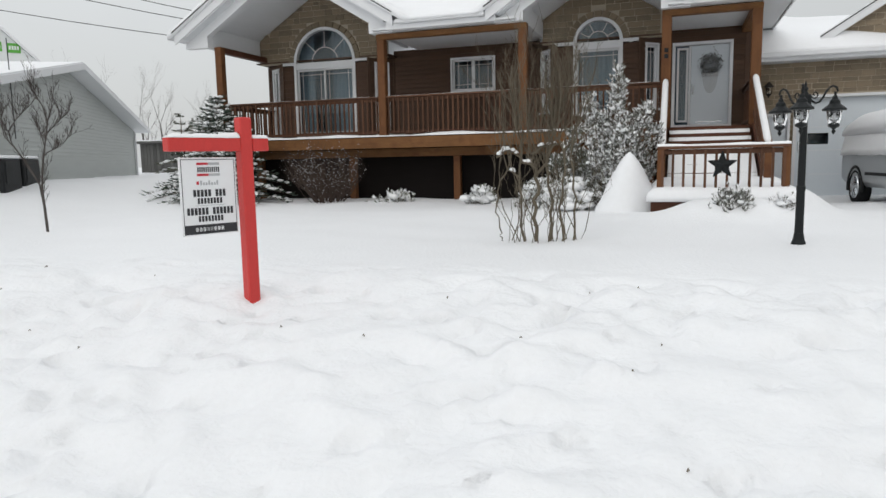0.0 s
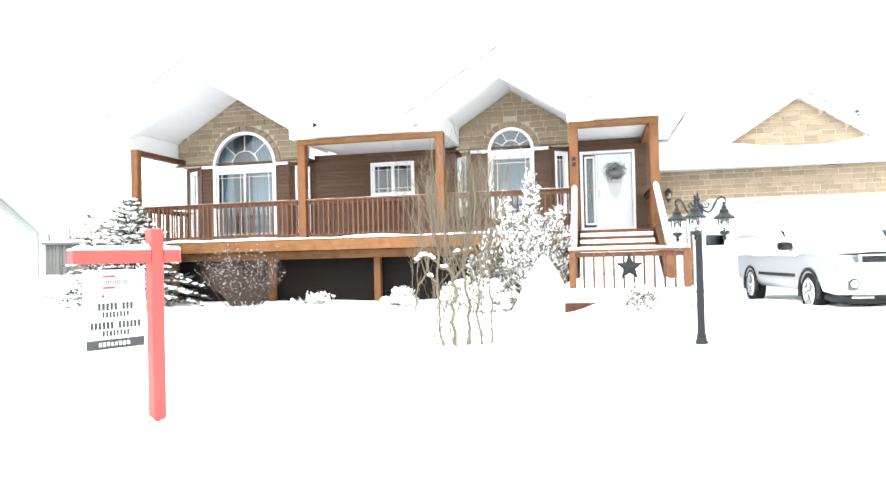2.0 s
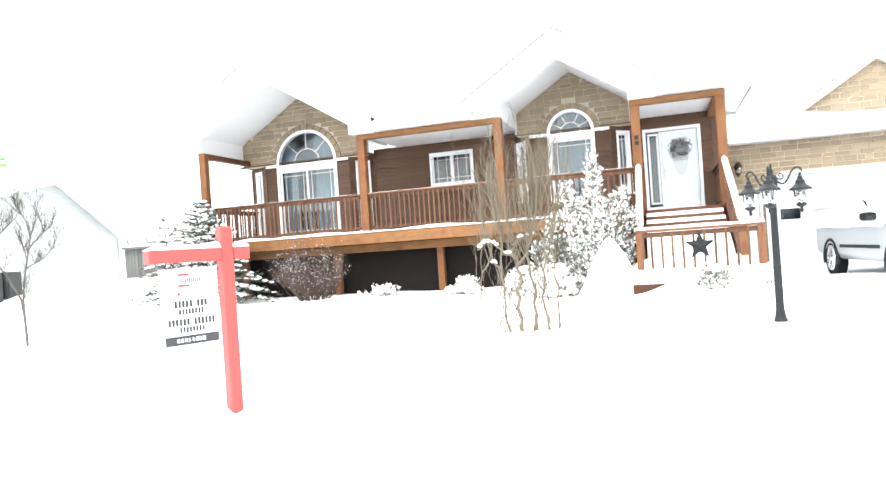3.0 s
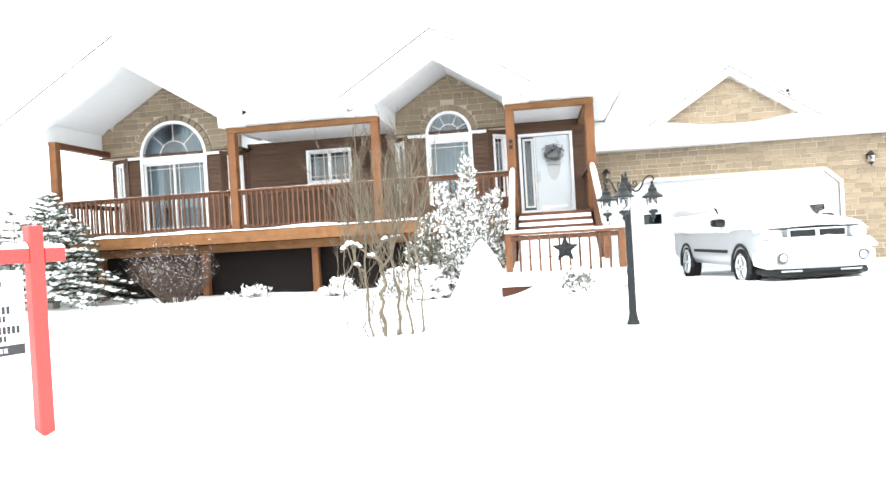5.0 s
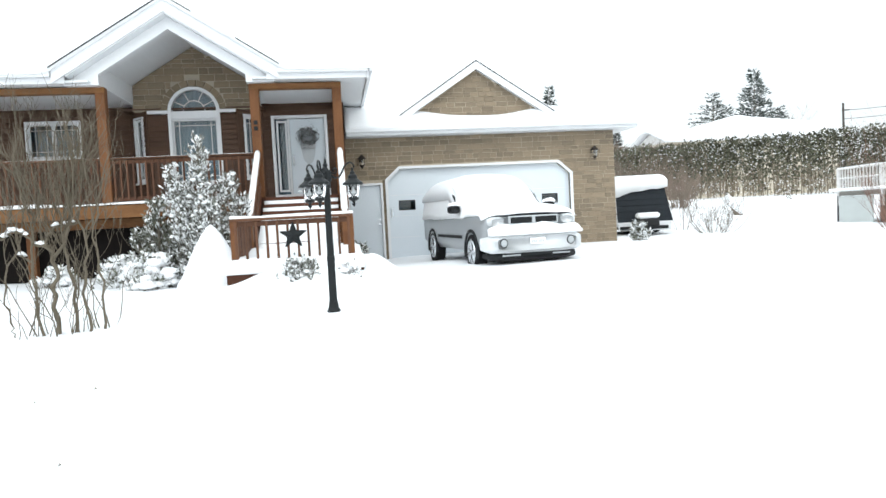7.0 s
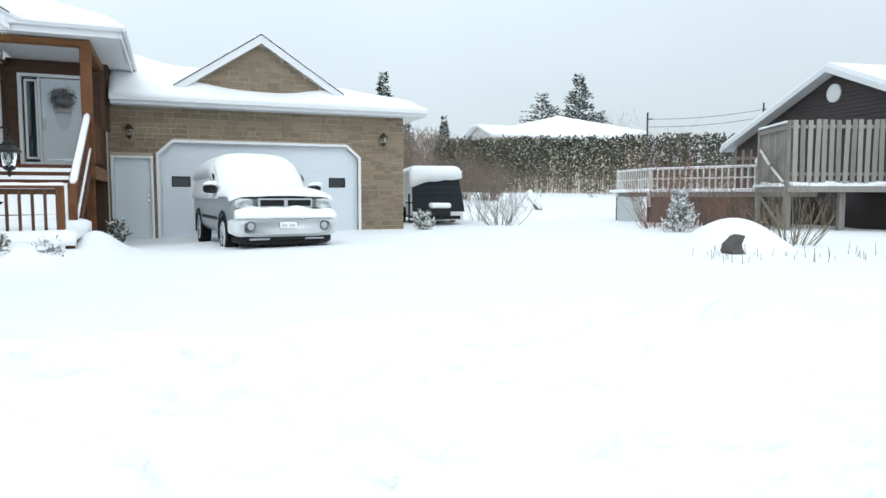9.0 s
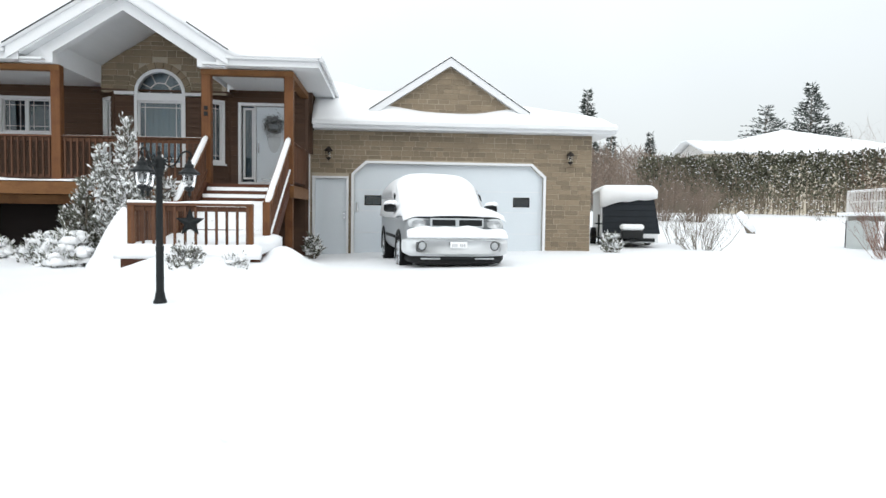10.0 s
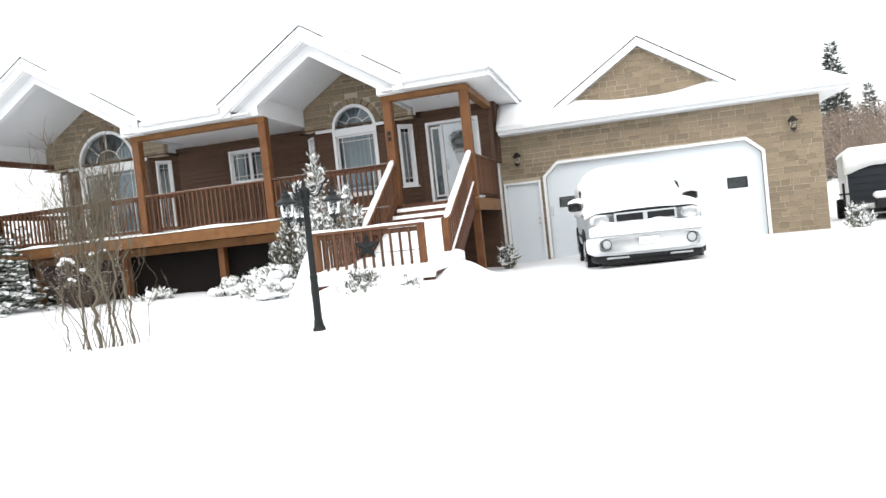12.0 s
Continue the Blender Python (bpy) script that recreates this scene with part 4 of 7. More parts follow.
sy = [FRONT - 0.03 - (FRONT - 0.02 - STOP) * i / 84 for i in range(84)]
part("step_snow", Shape().field([SL + 0.1 + (SR - SL - 0.2) * i / 12 for i in range(13)], sy[::-1], stair_snow, lambda x, y: stair_snow(x, y) - (0.07 if y > FRONT - 0.75 else 0.12)), SNOW_ROUGH, stairs, smooth=True)
sl = (FLOOR - LAND) / (STOP - FRONT)
for x, end in ((SL, -5.15), (SR, -5.55)):
    za, zb = FLOOR + 0.90, LAND + 0.74
    y0, y1 = FRONT, end
    for nm, lo, hi, w, mt in (("handrail", 0.0, 0.05, 0.07, CEDAR_UP), ("lower_rail", -0.68, -0.60, 0.025, RAIL), ("stringer", -1.12, -0.86, 0.03, DARKWOOD)):
        part(nm, Shape().add([(x - w, y0, za + lo), (x + w, y0, za + lo), (x + w, y0, za + hi), (x - w, y0, za + hi), (x - w, y1, zb + lo), (x + w, y1, zb + lo), (x + w, y1, zb + hi), (x - w, y1, zb + hi)],
                             [[0, 1, 2, 3], [5, 4, 7, 6], [0, 4, 5, 1], [1, 5, 6, 2], [2, 6, 7, 3], [3, 7, 4, 0]]), mt, stairs)
    ns = 14
    sn = Shape()
    sn.tube([(x, y0 + (y1 - y0) * k / 20, za + (zb - za) * k / 20 + 0.055 + 0.012 * wave(k, x, 0.6)) for k in range(21)], [0.045] + [0.06] * 19 + [0.03], 8)
    part("rail_snow", sn, SNOW_ROUGH, stairs, smooth=True)
    if x > -1:
        low = Shape().tube([(x + 0.03, y0 + (y1 - y0) * k / 20, za - 0.60 + (zb - za) * k / 20 + 0.012) for k in range(21)], 0.022, 6)
        part("rail_snow", low, SNOW_ROUGH, stairs, smooth=True)
    for k in range(ns):
        t = (k + 0.5) / ns
        piece("baluster", BALUSTER, stairs, (x, y0 + (y1 - y0) * t, za + (zb - za) * t - 0.80), (0, 0, 0), (1, 1, 1))
    part("newel", Shape().box(x - 0.06, x + 0.06, end - 0.12, end, LAND - 0.3, zb + 0.06), CEDAR_UP, stairs)

landing = thing("landing_rail", (-1.4, -7.3, LAND), "square-cut landing rail with brown balusters", "railing")
LY = -7.28
part("skirt_board", Shape().box(SL - 0.1, SR + 0.22, LY - 0.10, LY - 0.05, 0.0, LAND - 0.03), DARKWOOD, landing)
part("platform", Shape().box(SL - 0.08, SR + 0.20, LY - 0.05, STOP + 0.1, LAND - 0.06, LAND), DARKWOOD, landing)
for x in (SL + 0.03, SR + 0.05):
    part("post", Shape().box(x - 0.05, x + 0.05, LY - 0.05, LY + 0.05, LAND - 0.1, 1.02), CEDAR_UP, landing)
railing((SL - 0.02, LY), (SR + 0.10, LY), landing, 0.10, 1.0, 0.150)
part("side_rail", Shape().box(SL, SL + 0.06, LY, STOP + 0.2, 0.93, 1.02), RAIL, landing)
for i in range(15):
    piece("baluster", BALUSTER, landing, (SL + 0.03, LY + 0.12 + i * 0.125, 0.19))


def landing_snow(x, y):
    e = min(x - (SL - 0.16), SR + 0.30 - x, y - (LY - 0.2))
    return LAND + 0.03 + 0.13 * min(1, max(0, e) * 5) ** 0.5 + 0.02 * wave(x, y, 1.6, 3) + 0.08 * smoothstep(-6.2, -5.4, y)


part("landing_snow", Shape().field([SL - 0.16 + 0.0835 * i for i in range(26)], [LY - 0.2 + 0.08 * i for i in range(27)], landing_snow, lambda x, y: LAND + 0.002 if y > LY - 0.09 else LAND - 0.07), SNOW, landing, smooth=True)

# ---- plants ----
def leaves(centers, dirs, length, width, rng, flat=0.3):
    """Many small folded blades as vertex and face lists."""
    v, f = [], []
    for c, d in zip(centers, dirs):
        c, d = Vector(c), Vector(d)
        d = d.normalized() if d.length > 1e-6 else Vector((0, 0, 1))
        s = d.cross(Vector((rng.uniform(-1, 1), rng.uniform(-1, 1), rng.uniform(-1, 1))))
        s = s.normalized() if s.length > 1e-6 else Vector((1, 0, 0))
        l, w = length * rng.uniform(0.6, 1.3), width * rng.uniform(0.6, 1.3)
        k = len(v)
        v += [c, c + d * l * 0.5 + s * w * 0.5, c + d * l, c + d * l * 0.5 - s * w * 0.5 + d.cross(s) * w * flat]
        f += [[k, k + 1, k + 2], [k, k + 2, k + 3]]
    sh = Shape()
    sh.v, sh.f = v, f
    return sh


def lumps(shape, centers, size, rng, squash=0.55):
    """Small rounded pads of snow."""
    for c in centers:
        c = Vector(c)
        r = size * rng.uniform(0.5, 1.3)
        a0 = rng.uniform(0, 6.28)
        ring = [c + Vector((math.cos(a0 + a) * r * rng.uniform(0.7, 1.2), math.sin(a0 + a) * r * rng.uniform(0.7, 1.2), 0)) for a in (0, 1.05, 2.09, 3.14, 4.19, 5.24)]
        up = [c + (p - c) * 0.6 + Vector((0, 0, r * squash * 0.75)) for p in ring]
        pts = ring + up + [c + Vector((0, 0, r * squash)), c - Vector((0, 0, r * squash * 0.5))]
        faces = [[i, (i + 1) % 6, 6 + (i + 1) % 6, 6 + i] for i in range(6)] + [[6 + i, 6 + (i + 1) % 6, 12] for i in range(6)] + [[(i + 1) % 6, i, 13] for i in range(6)]
        shape.add(pts, faces)
    return shape


def grow(shape, p, d, length, radius, depth, rng, bend=0.35, fork=(2, 4), shrink=0.68, sides=5, lift=0.15, tips=None):
    """A branch with its side branches."""
    n = 5
    path, radii = [p], [radius]
    for i in range(n):
        d = (d + Vector((rng.uniform(-1, 1), rng.uniform(-1, 1), rng.uniform(-0.6, 1) + lift)) * bend * 0.35).normalized()
        p = p + d * (length / n)
        path.append(p)
        radii.append(radius * (1 - 0.55 * (i + 1) / n))
    shape.tube(path, radii, sides, False)
    if depth <= 0:
        if tips is not None:
            tips.append((path[-1], d, path))
        return
    for k in range(rng.randint(*fork)):
        j = rng.randint(1, n)
        a = Vector((rng.uniform(-1, 1), rng.uniform(-1, 1), rng.uniform(-0.2, 0.9))).normalized()
        grow(shape, path[j], (d + a * 0.9).normalized(), length * shrink * rng.uniform(0.7, 1.1), max(radii[j] * 0.62, 0.0025), depth - 1, rng, bend, fork, shrink, max(3, sides - 1), lift, tips)


def conifer(name, loc, h, r, label, seed, needle=NEEDLE, whorls=14, arms=7, spray=16, blade=(0.13, 0.035), snow=0.5, pad=0.07, start=0.06, lift=0.0, group=""):
    """A conifer: trunk, boughs of needle sprays, and snow lying on them."""
    rng = random.Random(seed)
    t = thing(name, loc, label, "evergreen", group)
    x0, y0, z0 = loc
    part("trunk", Shape().tube([(x0, y0, z0 - 0.1), (x0 + 0.02, y0, z0 + h * 0.5), (x0, y0, z0 + h * 0.97)], [0.035 * h ** 0.8, 0.02 * h ** 0.8, 0.006], 7), BARK, t)
    boughs, cs, ds, pads = Shape(), [], [], []
    for i in range(whorls):
        u = start + (1 - start) * (i + rng.random() * 0.6) / whorls
        for k in range(max(3, int(arms * (1.15 - u * 0.6)))):
            a = rng.uniform(0, 6.283)
            l = r * max(0.06, (1 - u)) ** 0.8 * rng.uniform(0.6, 1.15)
            base = Vector((x0, y0, z0 + u * h))
            d = Vector((math.cos(a), math.sin(a), 0.15 + 0.5 * u + lift)).normalized()
            pth = [base + d * l * s - Vector((0, 0, 0.30 * l * s * s * (1 - lift))) for s in (0, 0.33, 0.66, 1.0)]
            boughs.tube(pth, [0.012 * h ** 0.5, 0.008, 0.006, 0.002], 3, False)
            for q in range(max(3, int(spray * l / r + 3))):
                s = rng.uniform(0.15, 1.0)
                c = base + d * l * s - Vector((0, 0, 0.30 * l * s * s * (1 - lift)))
                side = d.cross(Vector((0, 0, 1))) * rng.uniform(-1, 1) * 0.28 * l * (1.2 - s)
                cs.append(c + side + Vector((0, 0, rng.uniform(-0.04, 0.03))))
                ds.append(d + side.normalized() * 0.7 + Vector((rng.uniform(-0.4, 0.4), rng.uniform(-0.4, 0.4), rng.uniform(-0.5, 0.4))))
                if rng.random() < snow * 0.6:
                    pads.append(c + side * 0.9 + Vector((0, 0, 0.03)))
    part("bough", boughs, BARK, t, kind="stuff")
    part("needles", leaves(cs, ds, *blade, rng), needle, t, kind="stuff")
    if pads:
        part("snow_load", lumps(Shape(), pads, pad, rng), SNOW_ROUGH, t, kind="stuff", smooth=True)
    return t


def bare_bush(name, loc, h, r, stems, label, seed, mat, depth=2, radius=0.014, up=1.5, snow=0.0, group="", category="bush", fork=(2, 4), lift=0.25, bend=0.35, length=0.5, pad=0.013):
    rng = random.Random(seed)
    t = thing(name, loc, label, category, group)
    sh, tips = Shape(), []
    for k in range(stems):
        a, q = rng.uniform(0, 6.283), rng.random() ** 0.5
        p = Vector(loc) + Vector((math.cos(a) * q * r * 0.25, math.sin(a) * q * r * 0.25, -0.08))
        d = Vector((math.cos(a) * q * r / h * 1.2, math.sin(a) * q * r / h * 1.2, up)).normalized()
        grow(sh, p, d, h * length * rng.uniform(0.7, 1.15), radius * rng.uniform(0.6, 1.2), depth, rng, bend, fork, 0.66, 5, lift, tips)
    part("branch_mass", sh, mat, t, kind="stuff")
    if snow:
        cs = [pt for _, _, path in tips for pt in path[1:] if rng.random() < snow]
        part("snow_load", lumps(Shape(), cs, pad, rng), SNOW_ROUGH, t, kind="stuff", smooth=True)
    return t


# the tall frosted shrub beside the steps, and low snowed junipers
def frosted(name, loc, h, r, label, seed, count, mat, snow=0.4, pad=0.05, blade=(0.10, 0.032), category="shrub", leaders=((0, 0, 1, 1),)):
    """A shrub of upright plumes: each leader is an offset, a share of the height and of the radius."""
    rng = random.Random(seed)
    t = thing(name, loc, label, category)
    x0, y0, z0 = loc
    stems, cs, ds, fs, fd, pads = Shape(), [], [], [], [], []
    weights = [l[2] * l[3] for l in leaders]
    for i in range(count):
        ox, oy, hk, rk = rng.choices(leaders, weights)[0]
        a = rng.uniform(0, 6.283)
        u = rng.random() ** 1.15
        bulge = 0.55 + 0.9 * abs(wave(math.cos(a) * 1.5 + ox * 3, u * 5 + math.sin(a) * 1.5, 1.1, seed))
        q = r * rk * (1 - u) ** 0.6 * rng.random() ** 0.4 * bulge
        base = Vector((x0 + ox * (0.4 + 0.6 * u) + math.cos(a) * q, y0 + oy * (0.4 + 0.6 * u) + math.sin(a) * q, z0 + u * h * hk * 0.93))
        d = Vector((math.cos(a) * 0.55 + rng.uniform(-0.3, 0.3), math.sin(a) * 0.55 + rng.uniform(-0.3, 0.3), 0.9)).normalized()
        tip = base + d * rng.uniform(0.08, 0.22)
        stems.tube([base - d * 0.08, tip], [0.006, 0.002], 3, False)
        for j in range(9):
            c_, v_ = base.lerp(tip, rng.random()), d + Vector((rng.uniform(-1, 1), rng.uniform(-1, 1), rng.uniform(-0.4, 0.8)))
            if rng.random() < snow * 0.75:
                fs.append(c_ + Vector((0, 0, 0.008)))
                fd.append(v_)
            else:
                cs.append(c_)
                ds.append(v_)
        if rng.random() < snow * 0.28:
            pads.append(base.lerp(tip, rng.random()))
    trunk = Shape()
    for ox, oy, hk, rk in leaders:
        trunk.tube([(x0 + ox * 0.2, y0 + oy * 0.2, z0 - 0.15), (x0 + ox * 0.7, y0 + oy * 0.7, z0 + h * hk * 0.5), (x0 + ox, y0 + oy, z0 + h * hk * 0.9)], [0.035, 0.02, 0.006], 6)
    part("trunk", trunk, BARK, t)
    part("twig_mass", stems, BARK, t, kind="stuff")
    part("foliage", leaves(cs, ds, *blade, rng), mat, t, kind="stuff")
    if fs:
        part("frost", leaves(fs, fd, blade[0] * 0.9, blade[1] * 1.25, rng), SNOW_ROUGH, t, kind="stuff")
    if pads:
        part("snow_load", lumps(Shape(), pads, pad, rng, 0.7), SNOW_ROUGH, t, kind="stuff", smooth=True)
    return t


frosted("tall_shrub", (-2.98, -5.35, 0.05), 2.55, 0.62, "tall frosted evergreen shrub beside the steps", 3, 1500, NEEDLEFROST, 0.62, 0.055, (0.085, 0.026), leaders=((-0.05, 0, 1.0, 0.62), (0.42, 0.1, 0.72, 0.75), (-0.38, 0.1, 0.66, 0.8), (0.12, -0.3, 0.55, 0.9), (0.62, 0.2, 0.56, 0.6), (-0.6, 0.25, 0.8, 0.5)))
frosted("tall_shrub", (-3.85, -5.0, 0.05), 1.45, 0.6, "snow-dusted evergreen shrub in front of the deck", 4, 620, NEEDLEGREY, 0.35, 0.05, (0.09, 0.026), leaders=((0, 0, 1.0, 0.7), (0.35, 0.1, 0.75, 0.8), (-0.35, 0.1, 0.6, 0.8)))
frosted("low_juniper", (-3.85, -5.75, -0.05), 0.48, 0.62, "low juniper bowed under heavy snow", 5, 300, NEEDLEGREY, 0.85, 0.13)
frosted("low_juniper", (-4.45, -5.2, -0.05), 0.42, 0.5, "low juniper buried in snow lumps", 6, 220, NEEDLEGREY, 0.85, 0.13)
frosted("low_juniper", (-6.0, -3.75, -0.08), 0.30, 0.42, "low snow-capped shrub at the deck foot", 7, 120, NEEDLEGREY, 0.9, 0.12)
frosted("low_juniper", (-8.1, -3.65, -0.10), 0.20, 0.5, "small snow-covered shrub at the deck foot", 8, 90, NEEDLEGREY, 0.95, 0.12)
frosted("low_juniper", (-0.22, -1.7, -0.10), 0.36, 0.2, "small snowy shrub under the stair rail", 9, 170, NEEDLEGREY, 0.55, 0.05)
frosted("low_juniper", (7.30, -0.45, -0.02), 0.40, 0.28, "small snowy shrub at the garage corner", 10, 150, NEEDLEGREY, 0.7, 0.06)
frosted("boxwood", (-1.25, -7.95, 0.05), 0.28, 0.36, "small boxwood poking through snow", 11, 260, NEEDLEFROST, 0.6, 0.05, (0.06, 0.026))
frosted("boxwood", (-0.62, -7.85, 0.05), 0.16, 0.20, "low boxwood almost buried in snow", 12, 70, NEEDLEFROST, 1.2, 0.06, (0.06, 0.026))
conifer("spruce", (-12.35, -4.3, 0.0), 2.5, 1.75, "dark spruce with snow on its boughs", 21, NEEDLE, 22, 14, 54, (0.14, 0.03), 0.50, 0.065)
conifer("spruce", (11.2, -11.6, -0.05), 0.9, 0.9, "small dark spruce bent low in the snow", 22, NEEDLE, 7, 7, 20, (0.13, 0.03), 0.5, 0.05)
bare_bush("round_bush", (-9.70, -3.95, 0.0), 1.45, 1.20, 66, "round leafless bush with red-brown twigs and snow", 31, TWIGDARK, 2, 0.014, 0.9, 0.14, lift=0.2, fork=(3, 5), length=0.58, bend=0.45, pad=0.012)

# the leafless many-stemmed lilac on the lawn
rng = random.Random(77)
LB = Vector((-3.42, -10.55, 0))
lilac = thing("lilac", tuple(LB), "leafless many-stemmed lilac with crooked grey stems", "bush")
lsh, elbows, bases = Shape(), [], []


def lilac_stem(points, r0, r1):
    """A crooked old stem, given as (sideways, depth, height), roughened between its bends."""
    path = []
    pts_ = [LB + Vector(p) for p in points]
    for p, q in zip(pts_, pts_[1:]):
        for k in range(4):
            path.append(p.lerp(q, k / 4) + Vector((rng.gauss(0, 0.014), rng.gauss(0, 0.014), 0)))
    path.append(pts_[-1])
    n = len(path) - 1
    lsh.tube(path, [0.68 * (r0 + (r1 - r0) * i / n) + (0.003 if i % 5 == 0 else 0) for i in range(n + 1)], 7)
    bases.extend(p for p in path if p.z > 0.62)
    elbows.extend(path[i] + Vector((0, 0, 0.02)) for i in range(2, n) if path[i].z > 0.7 and abs(path[i + 1].z - path[i].z) < 0.03)


lilac_stem([(-0.06, 0, -0.1), (-0.07, 0, 0.35), (-0.05, 0.02, 0.70), (-0.12, 0, 0.88), (-0.05, 0, 1.02), (0.18, 0.03, 1.06)], 0.034, 0.017)
lilac_stem([(-0.05, 0.02, 0.70), (0.05, 0, 0.86), (0.16, -0.02, 1.12), (0.14, 0, 1.45)], 0.026, 0.010)
lilac_stem([(-0.12, 0, 0.84), (-0.22, 0.02, 0.86), (-0.30, 0, 0.98), (-0.42, 0, 1.00), (-0.52, 0.02, 0.92)], 0.022, 0.013)
lilac_stem([(-0.20, -0.03, -0.1), (-0.22, 0, 0.40), (-0.26, 0, 0.74), (-0.22, 0.02, 1.05), (-0.30, 0, 1.40)], 0.022, 0.009)
lilac_stem([(-0.26, 0, 0.70), (-0.38, 0, 0.78), (-0.48, 0, 0.62), (-0.53, 0.02, 0.30), (-0.47, 0, 0.06), (-0.44, 0, -0.05)], 0.016, 0.008)
lilac_stem([(0.10, 0.04, -0.1), (0.12, 0.02, 0.42), (0.06, 0, 0.80), (0.12, 0.03, 1.15), (0.10, 0, 1.55)], 0.027, 0.010)
lilac_stem([(0.24, 0, -0.1), (0.22, -0.03, 0.36), (0.28, 0, 0.75), (0.22, 0.02, 1.20), (0.26, 0, 1.62)], 0.023, 0.008)
lilac_stem([(0.34, 0.06, -0.1), (0.38, 0.03, 0.45), (0.33, 0, 0.90), (0.42, 0.02, 1.35)], 0.020, 0.008)
for k in range(22):
    # thin suckers from the ground
    x, y = rng.uniform(-0.45, 0.50), rng.uniform(-0.25, 0.25)
    grow(lsh, LB + Vector((x, y, -0.06)), Vector((rng.uniform(-0.15, 0.2) + x * 0.3, 0, 1)).normalized(), rng.uniform(0.5, 1.3), rng.uniform(0.004, 0.008), 3, rng, 1.1, (1, 3), 0.55, 5, 0.4)
for k in range(100):
    # whips that stand up from the old wood, thickest on one side
    p = rng.choice(bases)
    if p.x < LB.x - 0.1 and rng.random() < 0.35:
        continue
    d = Vector(((p.x - LB.x) * 0.5 + rng.uniform(-0.42, 0.48), rng.uniform(-0.4, 0.4), 1)).normalized()
    grow(lsh, p, d, min(rng.uniform(0.55, 1.0), 2.05 - p.z), rng.uniform(0.004, 0.008), 2, rng, 1.0, (2, 4), 0.55, 4, 0.3)
part("branch_mass", lsh, LILAC, lilac, kind="stuff")
lsnow = lumps(Shape(), [p for p in elbows for _ in range(2)], 0.034, rng, 0.8)
part("snow_load", lsnow, SNOW_ROUGH, lilac, kind="stuff", smooth=True)

rng = random.Random(41)
yt = thing("young_tree", (-10.42, -10.86, 0.03), "thin bare young tree with two stems", "tree")
ysh = Shape()


def stem(points, r0, r1, twigs):
    """A crooked limb given as (sideways, depth, height), with fine twigs along its upper part."""
    path = [Vector((-10.42 + x, -10.86 + y, z)) for x, y, z in points]
    n = len(path) - 1
    ysh.tube(path, [0.8 * (r0 + (r1 - r0) * i / n) for i in range(n + 1)], 6)
    for k in range(twigs * 2):
        i = rng.randrange(max(0, n // 3), n)
        u = rng.random()
        p = path[i].lerp(path[i + 1], u)
        d = (path[i + 1] - path[i]).normalized() + Vector((rng.uniform(-0.9, 0.9), rng.uniform(-0.7, 0.7), rng.uniform(-0.1, 0.8)))
        grow(ysh, p, d.normalized(), rng.uniform(0.10, 0.26), 0.0045, 2, rng, 0.7, (2, 3), 0.62, 4, 0.2)


stem([(0.01, 0, -0.1), (-0.01, 0, 0.30), (-0.03, 0, 0.56), (0.0, 0.01, 0.83), (0.06, 0.02, 1.10), (0.15, 0.02, 1.40)], 0.019, 0.011, 9)
stem([(0.15, 0.02, 1.40), (0.11, 0, 1.60), (0.03, -0.03, 1.74), (-0.03, -0.04, 1.88)], 0.013, 0.004, 9)
stem([(0.14, 0.02, 1.38), (0.17, 0.08, 1.58), (0.22, 0.10, 1.82)], 0.011, 0.004, 6)
stem([(0.03, 0.01, 0.97), (0.18, -0.05, 1.02), (0.32, -0.08, 1.05), (0.57, -0.12, 1.14), (0.74, -0.14, 1.30)], 0.012, 0.003, 8)
stem([(0.05, 0.02, 1.12), (-0.07, 0.10, 1.27), (-0.20, 0.14, 1.38)], 0.009, 0.003, 7)
stem([(0.10, 0.02, 1.25), (0.24, 0.12, 1.42), (0.36, 0.2, 1.55)], 0.009, 0.003, 7)
stem([(-0.03, 0.02, -0.1), (-0.05, 0.02, 0.35), (-0.09, 0.02, 0.61), (-0.24, 0, 0.86), (-0.46, -0.03, 1.14), (-0.50, -0.03, 1.30)], 0.017, 0.010, 8)
stem([(-0.50, -0.03, 1.30), (-0.44, 0.02, 1.42), (-0.36, 0.05, 1.51), (-0.22, 0.08, 1.61)], 0.010, 0.003, 9)
stem([(-0.50, -0.03, 1.28), (-0.55, -0.08, 1.45), (-0.52, -0.1, 1.66)], 0.009, 0.003, 7)
stem([(-0.46, -0.03, 1.12), (-0.60, -0.02, 1.25), (-0.68, 0.02, 1.40)], 0.009, 0.003, 6)
part("trunk", ysh, DARKBARK, yt)
yt.scale = (1.05, 1.05, 1.10)

# a wrapped shrub, all under snow
cone = Shape()
n, prof = 28, [(0.62, -0.12), (0.56, 0.05), (0.47, 0.20), (0.40, 0.36), (0.33, 0.52), (0.25, 0.68), (0.16, 0.83), (0.07, 0.94), (0.015, 0.985)]
cone.lathe(prof, -2.73, -6.15, 0, n)
for i, v in enumerate(cone.v):
    k = 1 + 0.10 * wave(v.x * 2 + v.z, v.y * 2, 1.2, 2.5)
    v.x, v.y = -2.73 + (v.x + 2.73) * k - 0.03 * v.z, -6.15 + (v.y + 6.15) * k
solid("snow_cone", cone, SNOW, "pointed shrub wrapped and fully coated in snow", "snowy shrub", loc=(-2.73, -6.15, 0), smooth=True)

